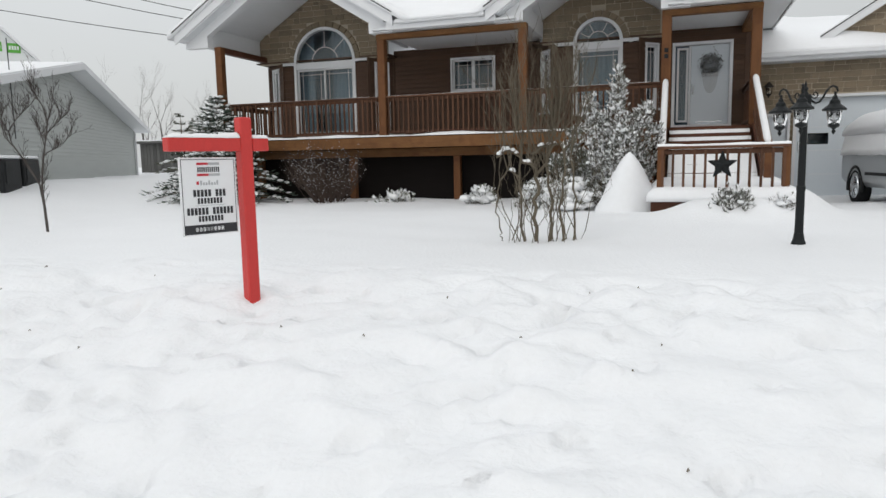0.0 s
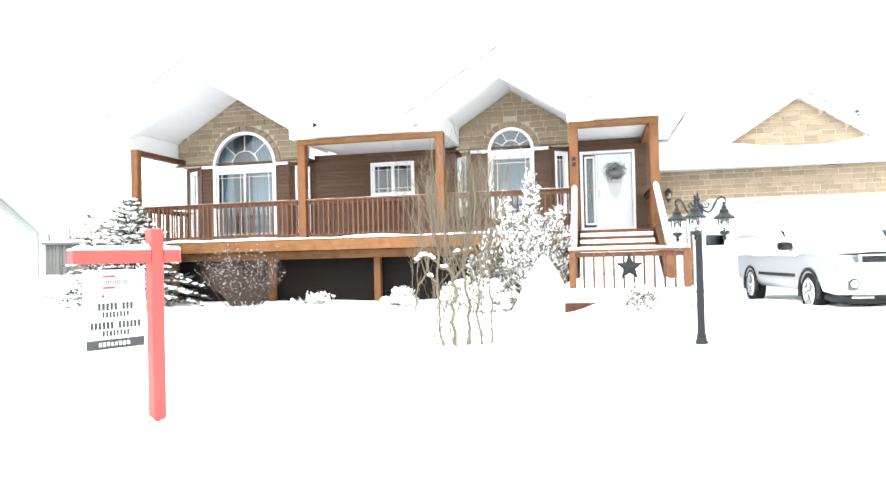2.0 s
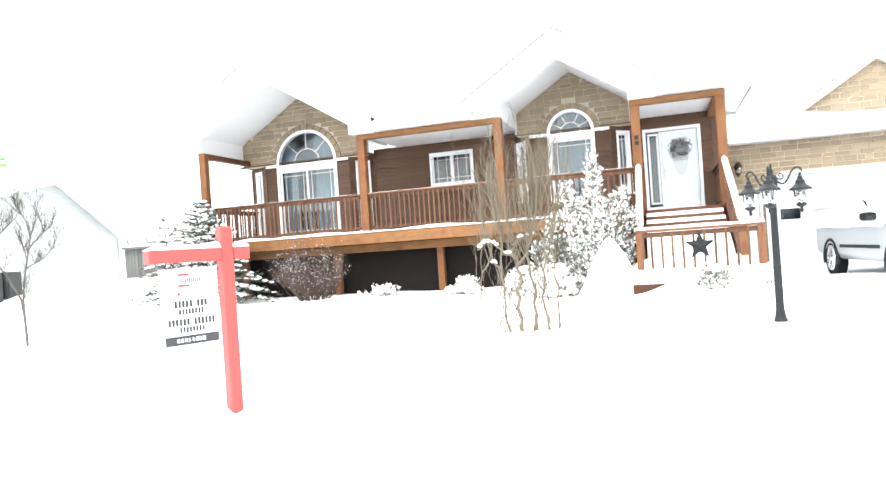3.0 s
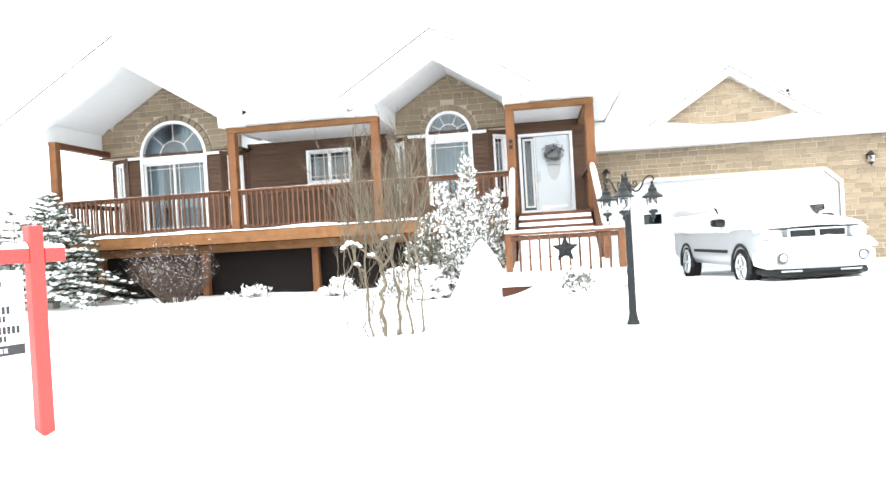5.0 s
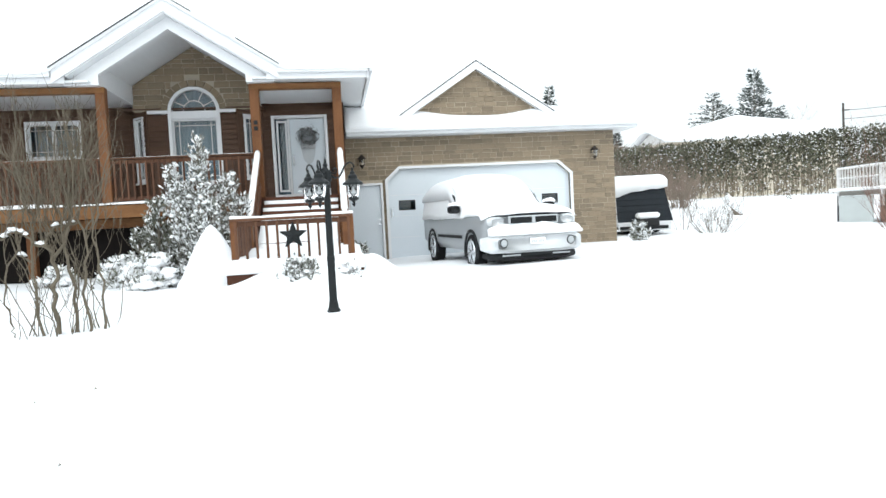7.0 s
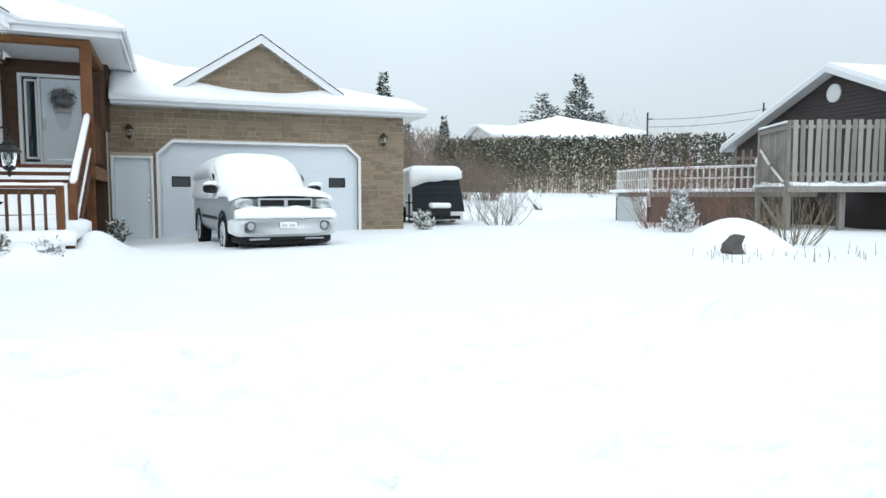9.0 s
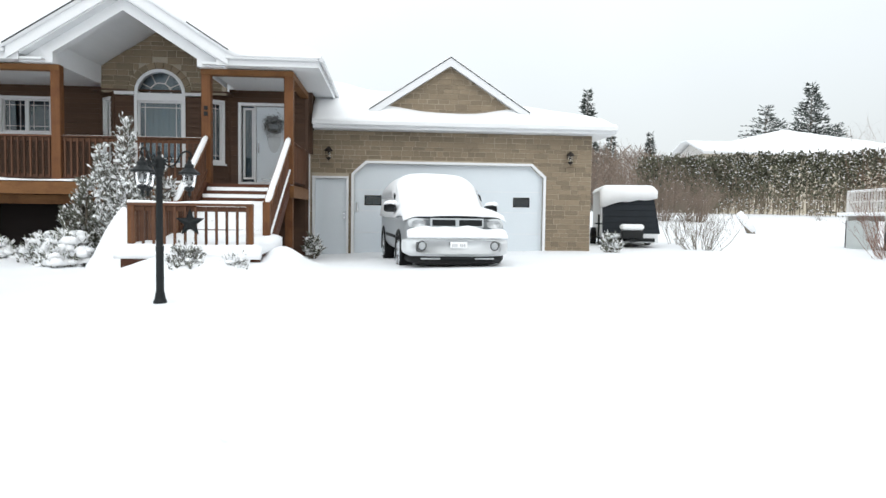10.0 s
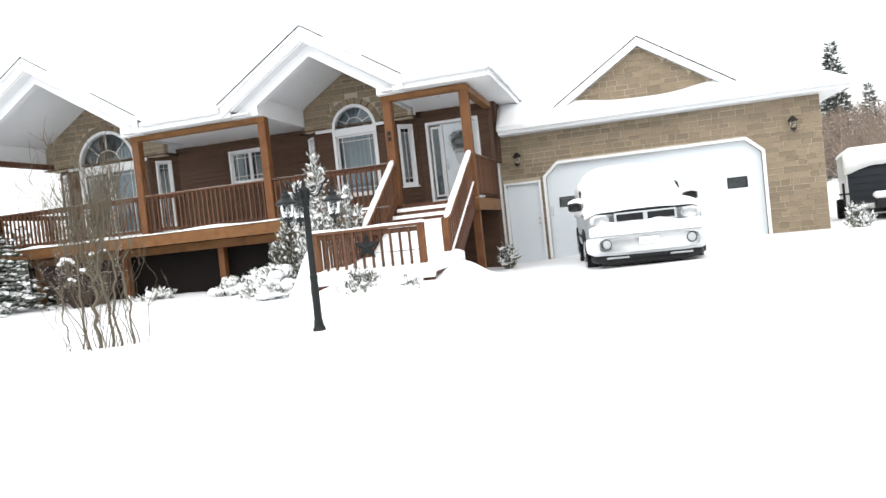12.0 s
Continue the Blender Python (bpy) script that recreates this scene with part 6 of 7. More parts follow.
# ---- neighbour to the left ----
def gable_house(name, a, b, depth, low, eave, peak, over, wallmat, label, snow=0.14, lap=0.2):
    """A house whose gable wall runs from a to b; it reaches back by depth."""
    a, b = Vector((*a, 0)), Vector((*b, 0))
    w = (b - a).length
    m = pose(a.x, a.y, 0, 0, 0, math.degrees(math.atan2(b.y - a.y, b.x - a.x)))
    h = thing(name, tuple((a + b) / 2 + Vector((0, 0, low))), label, "house")
    wl_ = part("wall", Shape(m).plate([(0, low - 0.5), (w, low - 0.5), (w, eave), (w / 2, peak), (0, eave)], [], 0, 0.25), wallmat, h)
    sd_ = Shape(m)
    z = low - 0.2
    while z < peak - 0.1:
        zt = z + lap
        x0 = 0.0 if zt < eave else (zt - eave) / (peak - eave) * w / 2
        if w - 2 * x0 > 0.2:
            sd_.add([(x0, -0.03, z), (w - x0, -0.03, z), (w - x0, -0.006, zt), (x0, -0.006, zt), (x0, 0, z), (w - x0, 0, z)], [[0, 1, 2, 3], [4, 5, 1, 0]])
        z += lap
    part("siding", sd_, wallmat, wl_)
    part("wall", Shape(m).box(0, 0.2, 0.25, depth, low - 0.5, eave), wallmat, h)
    part("wall", Shape(m).box(w - 0.2, w, 0.25, depth, low - 0.5, eave), wallmat, h)
    part("wall", Shape(m).plate([(0, low - 0.5), (w, low - 0.5), (w, eave), (w / 2, peak), (0, eave)], [], depth, depth + 0.2), wallmat, h)
    s = (peak - eave) / (w / 2)
    for sg in (-1, 1):
        e, ze = w / 2 + sg * (w / 2 + over), eave - s * over
        for nm, t0, t1, y0, y1, mt in (("roof", 0.02, 0.16, -over, depth + over, SOFFIT), ("bargeboard", 0.0, 0.17, -over - 0.04, -over - 0.003, WHITE), ("roof_snow", 0.164, 0.164 + snow, -over + 0.02, depth + over, SNOW)):
            q = [(w / 2, peak + t1), (e, ze + t1), (e, ze + t0), (w / 2, peak + t0)]
            part(nm, Shape(m).plate(q if sg < 0 else q[::-1], [], y0, y1), mt, h)
    part("corner_trim", Shape(m).box(w - 0.1, w + 0.02, -0.05, -0.004, low - 0.4, eave - 0.05), WHITE, h)
    return h, m, w


lh, lm, lw = gable_house("neighbour_house", (-15.06, -9.08), (-22.75, 4.1), 9, 0.35, 2.35, 3.76, 0.50, GREYSIDE, "grey-sided neighbouring house with a snowy gable roof", 0.05, 0.11)
part("downspout", Shape(lm).box(lw - 0.25, lw - 0.17, -0.12, -0.05, 0.3, 2.3), WHITE, lh)
part("service_mast", Shape(lm).tube([(3.4, -0.10, 1.6), (3.4, -0.10, 3.9)], 0.012, 6), BLACK, lh)
for x in (1.2, 2.25):
    hp = thing("heat_pump", tuple(lm @ Vector((x, -0.6, 0.4))), "dark outdoor heat pump half sunk in snow", "heat pump", "heat pumps at the neighbour's wall")
    part("case", Shape(lm).box(x - 0.45, x + 0.45, -0.8, -0.4, 0.1, 1.12, 0.03), PLASTIC, hp)
    part("fan_grille", Shape(lm).box(x - 0.35, x + 0.25, -0.815, -0.803, 0.6, 1.05, 0.01), BLACK, hp)
    part("snow_cap", Shape(lm).box(x - 0.45, x + 0.45, -0.8, -0.4, 1.123, 1.19, 0.03), SNOW, hp)
# grey shed beyond it
sh_ = thing("shed", (-25.2, 10.2, 0.4), "dark weathered board shed with a flat snowy roof", "shed")
shm = pose(-27.4, 9.4, 0, 0, 0, 18)
part("wall", Shape(shm).box(0, 1.65, 0.05, 1.6, 0.1, 2.05), FENCEDARK, sh_)
SLAT = Shape().box(-0.075, 0.075, -0.015, 0.015, 0, 1.95, 0.004).mesh("board", FENCEDARK)
for i in range(10):
    piece("board", SLAT, sh_, shm @ Vector((0.1 + 0.162 * i, 0.03, 0.1)), (0, 0, radians(18)))
part("roof", Shape(shm).box(-0.25, 1.9, -0.25, 1.8, 2.06, 2.16), FENCEDARK, sh_)
part("roof_snow", Shape(shm).box(-0.25, 1.9, -0.23, 1.8, 2.163, 2.23, 0.03), SNOW, sh_)
# stacked boards under snow in front of the shed
st = thing("board_stack", (-19.5, 5.6, 0.4), "low stack of grey boards under snow", "lumber")
for k in range(4):
    part("board", Shape(pose(-21.2, 5.6, 0.40 + 0.09 * k, 0, 0, 24 - 6 * k)).box(0, 3.6 - 0.4 * k, 0, 0.5, 0, 0.05), GREYWOOD, st)
    part("snow_strip", Shape(pose(-21.2, 5.6, 0.452 + 0.09 * k, 0, 0, 24 - 6 * k)).box(0, 3.5 - 0.4 * k, 0.02, 0.45, 0, 0.035, 0.015), SNOW, st)

# unfinished house wrapped in building paper, far left
uh, um, uw = gable_house("unfinished_house", (-47.18, 12.93), (-42.86, 18.69), 9, 0.5, 7.25, 10.8, 0.3, WRAP, "unfinished house in white building wrap", 0.1, 0.6)
for u, z in ((2.6, 8.7), (3.55, 8.7), (4.6, 8.65)):
    part("print_patch", Shape(um).box(u, u + 0.74, -0.05, -0.034, z, z + 0.62), GREEN, uh, "green printed patch")
    for i in range(4):
        part("print_bar", Shape(um).box(u + 0.08 + 0.155 * i, u + 0.19 + 0.155 * i, -0.056, -0.0505, z + 0.2, z + 0.45), WRAP, uh)
for i in range(10):
    part("print_bar", Shape(um).box(2.6 + 0.17 * i + 0.7 * (i // 5), 2.71 + 0.17 * i + 0.7 * (i // 5), -0.05, -0.034, 7.75, 8.0), GREYSIDE, uh)

# overhead cables at the left
for k, (p, q) in enumerate((((-13.6, -0.3, 4.75), (-34, -6.5, 10.6)), ((-13.6, -0.1, 5.0), (-31, -5.5, 10.6)), ((-13.6, -0.2, 4.35), (-36, -7.2, 9.4)))):
    p, q = Vector(p), Vector(q)
    pts = [p.lerp(q, i / 12) - Vector((0, 0, 0.5 * 4 * (i / 12) * (1 - i / 12))) for i in range(13)]
    solid("overhead_cable", Shape().tube(pts, 0.011, 4), CABLE, "thin black overhead cable running to the house", "cable", "overhead cables", loc=tuple(p))

# ---- right-hand side ----
trailer = thing("trailer", (9.1, 3.6, 0.1), "small covered utility trailer under a dark tarp and snow", "trailer")
trailer.rotation_euler = (0, 0, radians(-12))
trailer.scale = (0.93, 1, 0.88)
TX0, TX1, TY0, TY1 = 8.15, 9.95, 2.5, 5.6
part("frame", Shape().box(TX0 + 0.1, TX1 - 0.1, TY0 - 0.1, TY1, 0.18, 0.30), BLACK, trailer)
part("side_panel", Shape().add([(TX0, TY0, 0.3), (TX0, TY1, 0.3), (TX0, TY1, 1.95), (TX0 - 0.0, TY0 + 0.35, 1.95), (TX0 + 0.04, TY0, 0.3), (TX0 + 0.04, TY1, 0.3), (TX0 + 0.04, TY1, 1.95), (TX0 + 0.04, TY0 + 0.35, 1.95)], [[0, 3, 2, 1], [4, 5, 6, 7], [0, 4, 7, 3], [1, 2, 6, 5], [3, 7, 6, 2], [0, 1, 5, 4]]), INKGREY, trailer)
fr = [(TX0 + 0.045, TY0 + 0.02, 0.45), (TX1 + 0.08, TY0 + 0.02, 0.45), (TX1 - 0.12, TY0 + 0.38, 1.93), (TX0 + 0.045, TY0 + 0.38, 1.93)]
bk = [(p[0], TY1, p[2]) for p in fr]
part("tarp", Shape().add(fr + bk, [[0, 1, 2, 3], [1, 5, 6, 2], [5, 4, 7, 6], [4, 0, 3, 7], [3, 2, 6, 7], [0, 4, 5, 1]]), TARP, trailer, "dark tarpaulin cover")
for i in range(6):
    u = 0.12 + 0.15 * i
    part("tarp_fold", Shape().tube([(TX0 + 0.1, TY0 + 0.02 + u * 0.33, 0.45 + u * 1.4), (TX1 - 0.02 - 0.14 * u, TY0 + 0.02 + u * 0.33, 0.47 + u * 1.38)], 0.006, 4), TARP, trailer)
part("snow_cap", Shape().field([TX0 - 0.03 + 0.0875 * i for i in range(22)], [TY0 + 0.22 + d for d in (0, 0.04, 0.12, 0.25, 0.6, 1.2, 2.0, 2.9)], lambda x, y: 1.94 + 0.20 * min(1, max(0.0, min(x - TX0 + 0.03, TX1 - 0.02 - x, y - TY0 - 0.22) * 6 + 0.02)) ** 0.5, lambda x, y: 1.932 if y > TY0 + 0.4 else 1.40 + 0.16 * wave(x, 0, 2.0, 3) + 0.14 * (x - TX0)), SNOW, trailer, smooth=True)
part("front_panel", Shape().box(TX0 + 0.05, TX1 + 0.02, TY0 - 0.02, TY0 + 0.015, 0.13, 0.45), WHITE, trailer)
part("tongue", Shape().box(8.95, 9.1, 1.5, 2.45, 0.2, 0.3), BLACK, trailer)
part("tongue_box", Shape().box(8.72, 9.38, 1.75, 2.2, 0.30, 0.58, 0.03), PLASTIC, trailer)
part("tongue_snow", Shape().box(8.70, 9.40, 1.73, 2.22, 0.583, 0.78, 0.07), SNOW, trailer)
for x in (TX0 - 0.08, TX1 + 0.02):
    part("wheel", Shape(pose(x, 4.4, 0.30, 0, 90)).lathe([(0.2, -0.09), (0.3, -0.09), (0.32, 0), (0.3, 0.09), (0.2, 0.09)], 0, 0, 0, 18), TYRE, trailer)
part("jack", Shape().tube([(8.05, 2.35, 0.1), (8.05, 2.35, 1.1)], 0.035, 6).tube([(7.92, 2.35, 0.78), (8.18, 2.35, 0.78)], 0.03, 6), BLACK, trailer)

bare_bush("bare_bush", (10.5, 1.2, 0.0), 1.45, 1.7, 30, "spreading leafless bush in the snow", 51, BARK, 3, 0.009, 0.9, 0.0, fork=(2, 4), length=0.60, bend=0.6)
bare_bush("bare_bush", (11.1, 4.3, 0.05), 1.7, 1.2, 9, "tall brown leafless bush beside the trailer", 71, BARK, 3, 0.011, 1.5, 0.0, fork=(2, 4), length=0.6)
for x, y, h, sd in ((13.0, 15.8, 3.4, 72), (15.0, 15.4, 3.1, 73), (16.6, 15.0, 2.8, 74)):
    bare_bush("bare_bush", (x, y, ground_z(x, y)), h, 2.2, 45, "dense brown leafless thicket bush behind the trailer", sd, FARWOOD, 3, 0.018, 1.3, 0.0, fork=(3, 4), length=0.5, group="thicket bushes")
bare_bush("bare_bush", (11.6, -8.6, 0.0), 1.4, 1.2, 36, "straw-coloured leafless bush behind the mound", 54, TRUNKTAN, 2, 0.010, 1.0, 0.0, fork=(2, 3), length=0.65)
bare_bush("sapling", (24.5, 17.0, 0.65), 1.0, 0.9, 5, "tiny bare sapling on the rising lawn", 55, BARK, 3, 0.02, 1.4, 0.0, category="tree")
for x, y, h, r, n_, sd in ((13.6, -2.2, 1.4, 1.3, 20, 52), (14.6, -2.9, 2.5, 1.7, 24, 53), (15.6, -3.4, 2.3, 1.4, 16, 58), (14.4, -1.2, 2.7, 1.5, 28, 59)):
    bare_bush("bare_bush", (x, y, ground_z(x, y)), h, r, n_, "thin red-twigged leafless bush before the pool deck", sd, TWIGHAZE, 3, 0.009, 1.0, 0.0, fork=(2, 3), length=0.62, group="red bushes before the deck")
frosted("frosted_bush", (13.3, -3.6, -0.02), 1.05, 0.50, "small white frosted bush beside the pool deck", 57, 300, NEEDLEFROST, 0.7, 0.045, (0.10, 0.022))
log = thing("leaning_log", (16.5, 9.8, 0.2), "short leaning log capped with snow", "log")
part("log", Shape().tube([(16.2, 9.9, 1.0), (16.5, 9.8, 0.6), (16.75, 9.75, 0.1)], [0.13, 0.15, 0.17], 9), BARK, log)
part("snow_cap", Shape().tube([(16.12, 9.85, 1.12), (16.45, 9.75, 0.75), (16.72, 9.7, 0.35)], [0.15, 0.19, 0.14], 8), SNOW, log, smooth=True)
rk = Shape()
rk.lathe([(0.16, -0.1), (0.17, 0.04), (0.15, 0.16), (0.10, 0.27), (0.02, 0.32)], 9.05, -9.75, 0.0, 7)
for v in rk.v:
    v.x += 0.12 * wave(v.x + v.y, v.z, 5, 1)
    v.y += 0.12 * wave(v.y, v.z, 5, 6)
    v.z += 0.08 * wave(v.x, v.y, 6, 9)
solid("boulder", rk, ROCK, "dark boulder showing out of a snow mound", "rock", loc=(9.05, -9.75, 0))
rng = random.Random(8)
stalks = Shape()
for k in range(40):
    x, y = 8.7 + rng.uniform(-0.9, 2.6), -10.5 + rng.uniform(-0.8, 0.7)
    z = ground_z(x, y)
    stalks.tube([(x, y, z - 0.05), (x + rng.uniform(-0.05, 0.05), y, z + rng.uniform(0.05, 0.2))], [0.006, 0.003], 3, False)
solid("dry_stalks", stalks, TWIGRED, "dry plant stalks standing in the snow", "plants", kind="stuff")

rng = random.Random(15)
bits = Shape()
for k in range(16):
    x, y = rng.uniform(-7.5, -1.6), rng.uniform(-15.6, -13.2)
    z = ground_z(x, y)
    a = rng.uniform(0, 6.28)
    q = rng.uniform(0.006, 0.015)
    bits.tube([(x, y, z + 0.004), (x + math.cos(a) * q, y + math.sin(a) * q, z + 0.012), (x + math.cos(a) * q * 2, y + math.sin(a) * q * 2, z + 0.002)], [0.003, rng.uniform(0.003, 0.006), 0.002], 4)
solid("bark_crumbs", bits, BARK, "crumbs of bark and leaf on the snow", "debris", kind="stuff")

pool = thing("pool_deck", (16, 0, 0), "pool deck with red-brown skirt panels and pale rails", "deck")
PD = [Vector((17.15, -2.45, 0)), Vector((15.85, 0.9, 0)), Vector((16.55, 3.6, 0)), Vector((20.2, 4.6, 0)), Vector((19.6, -2.45, 0))]
PZ = 1.04
slab = Shape()
slab.add([(p.x, p.y, PZ - 0.15) for p in PD] + [(p.x, p.y, PZ) for p in PD], [[0, 1, 2, 3, 4], [9, 8, 7, 6, 5]] + [[i, 5 + i, 5 + (i + 1) % 5, (i + 1) % 5] for i in range(5)])
part("platform", slab, GREYWOOD, pool)
PB = Shape().box(-0.022, 0.022, -0.022, 0.022, 0, 0.66, 0.004).mesh("baluster", PAINTWHITE)
for a, b, skirt in ((PD[0], PD[1], True), (PD[1], PD[2], False)):
    d = b - a
    turn = math.degrees(math.atan2(d.y, d.x))
    m = pose(a.x, a.y, 0, 0, 0, turn)
    L = d.length
    part("top_rail", Shape(m).box(0, L, -0.05, 0.05, PZ + 0.74, PZ + 0.79), PAINTWHITE, pool)
    part("rail_snow", Shape(m).box(0, L, -0.045, 0.045, PZ + 0.793, PZ + 0.82, 0.012), SNOW, pool)
    part("mid_rail", Shape(m).box(0, L, -0.025, 0.025, PZ + 0.42, PZ + 0.47), PAINTWHITE, pool)
    part("floor_snow", Shape(m).box(0, L, -0.06, 0.35, PZ + 0.003, PZ + 0.11, 0.035), SNOW, pool)
    part("bottom_rail", Shape(m).box(0, L, -0.03, 0.03, PZ + 0.05, PZ + 0.10), PAINTWHITE, pool)
    k = int(L / 0.19)
    for i in range(k):
        piece("baluster", PB, pool, m @ Vector(((i + 0.5) * L / k, 0, PZ + 0.09)), (0, 0, radians(turn)))
    if skirt:
        for i in range(3):
            part("skirt_board", Shape(m).box(i * L / 3, (i + 1) * L / 3 - 0.004, -0.03, 0.0, -0.10, PZ - 0.152, 0.003), REDBOARD, pool)
    else:
        part("skirt_panel", Shape(m).box(0.3, L - 0.3, 0.1, 0.14, 0.0, PZ - 0.16), GREYSIDE, pool)
        for i in range(4):
            part("support_post", Shape(m).box(i * L / 3 - 0.05, i * L / 3 + 0.05, -0.05, 0.05, 0.0, PZ - 0.152), DARKSIDE, pool)

for p, zt, cap_ in ((PD[0], 1.86, 0.13), (PD[1], 1.80, 0.0), (PD[2], 1.80, 0.0)):
    part("rail_post", Shape().box(p.x - 0.05, p.x + 0.05, p.y - 0.07, p.y + 0.03, 0.55, zt), PAINTWHITE, pool)
    if cap_:
        part("post_snow", lumps(Shape(), [(p.x + 0.02, p.y, zt + 0.05)], cap_, random.Random(2), 1.0), SNOW, pool, smooth=True)
# a second rail farther in on the same deck
for i in range(5):
    part("inner_slat", Shape().box(18.02 + 0.21 * i, 18.12 + 0.21 * i, -0.62 - 0.12 * i, -0.59 - 0.12 * i, PZ, 2.42), GREYWOOD, pool)
part("inner_rail", Shape(pose(17.98, -0.56, 0, 0, 0, -30)).box(0, 1.1, 0.0, 0.05, 2.10, 2.19), GREYWOOD, pool)

screen = thing("privacy_fence", (16.15, -4.47, 0), "tall weathered grey slat fence on raised posts", "fence")
FC = Vector((16.15, -4.47, 0))
FD = Vector((0.93, -0.37, 0)).normalized()
FL = 3.1
fa = math.atan2(FD.y, FD.x)
fm = pose(FC.x, FC.y, 0, 0, 0, math.degrees(fa))
FSL = Shape().box(-0.062, 0.062, -0.014, 0.014, 0, 1.66, 0.004).mesh("slat", GREYWOOD)
frng = random.Random(4)
for i in range(int(FL / 0.19)):
    piece("slat", FSL, screen, fm @ Vector((0.10 + 0.19 * i, -0.03, 1.26 + frng.uniform(-0.015, 0.015))), (0, radians(frng.uniform(-1, 1)), fa))
for z in (1.45, 2.70):
    part("rail", Shape(fm).box(0, FL, 0.0, 0.06, z, z + 0.09), GREYWOOD, screen)
part("floor_beam", Shape(fm).box(-0.05, FL, -0.1, 0.1, 1.02, 1.17), GREYWOOD, screen)
part("floor", Shape(fm).box(0, FL, 0.1, 1.9, 1.04, 1.14), GREYWOOD, screen)
part("floor_snow", Shape(fm).field([FL * i / 24 for i in range(25)], [-0.12, -0.08, 0.0, 0.3, 1.0, 1.8], lambda x, y: 1.20 + 0.10 * abs(wave(x, y, 2.4, 5.0)) + 0.06 * min(1, (y + 0.12) * 8), lambda x, y: 1.172), SNOW, screen, smooth=True)
for i in range(3):
    part("post", Shape(fm).box(i * 1.45 - 0.08, i * 1.45 + 0.08, 0.062, 0.20, -0.2, 2.92 if i == 0 else 1.015), GREYWOOD, screen)
# the boarded return to the deck rail, with crossed braces
sdv = Vector((17.12, -2.58, 0)) - FC
sa = math.atan2(sdv.y, sdv.x)
sm = pose(FC.x, FC.y, 0, 0, 0, math.degrees(sa))
SL_ = sdv.length
for i in range(int(SL_ / 0.128)):
    piece("slat", FSL, screen, sm @ Vector((0.10 + 0.128 * i, 0.03, 1.18 + frng.uniform(-0.01, 0.01))), (0, 0, sa))
part("rail", Shape(sm).box(0.1, SL_, 0.045, 0.11, 2.68, 2.80), GREYWOOD, screen)
part("rail_snow", Shape(sm).box(0.1, SL_, 0.0, 0.13, 2.845, 2.91, 0.02), SNOW, screen)
part("floor_beam", Shape(sm).box(0.1, SL_, 0.0, 0.12, 1.02, 1.165), GREYWOOD, screen)
part("floor_snow", Shape(sm).field([0.1 + (SL_ - 0.1) * i / 16 for i in range(17)], [0.05, 0.09, 0.16, 0.24], lambda x, y: 1.20 + 0.16 * abs(wave(x, y, 3.0, 9.0)), lambda x, y: 1.167), SNOW, screen, smooth=True)
part("brace", Shape(sm).tube([(0.15, 0.13, 1.30), (SL_ * 0.5, 0.13, 1.75), (SL_ - 0.25, 0.13, 2.25)], 0.045, 4), PAINTWHITE, screen)
part("brace", Shape(sm).tube([(0.2, 0.16, 2.25), (SL_ * 0.55, 0.16, 1.65), (SL_ - 0.3, 0.16, 1.25)], 0.04, 4), GREYWOOD, screen)
part("post", Shape(sm).box(SL_ - 0.06, SL_ + 0.02, 0.0, 0.12, -0.1, 2.85), GREYWOOD, screen)
part("brace", Shape(sm).tube([(0.5, 0.07, 0.15), (SL_ - 0.1, 0.07, 0.95)], 0.045, 4), GREYWOOD, screen)

rh, rm, rw = gable_house("brown_house", (20.6, 1.9), (19.0, -7.5), 12, 0.0, 2.72, 4.66, 0.4, DARKSIDE, "dark brown neighbouring house with a snowy gable", 0.13, 0.12)
part("gable_vent", Shape(pose(19.80, -2.75, 4.05, 90, 0, -99.7)).lathe([(0.28, 0.0), (0.28, 0.06), (0.22, 0.08)], 0, 0, 0, 20), WHITE, rh, "round white vent")
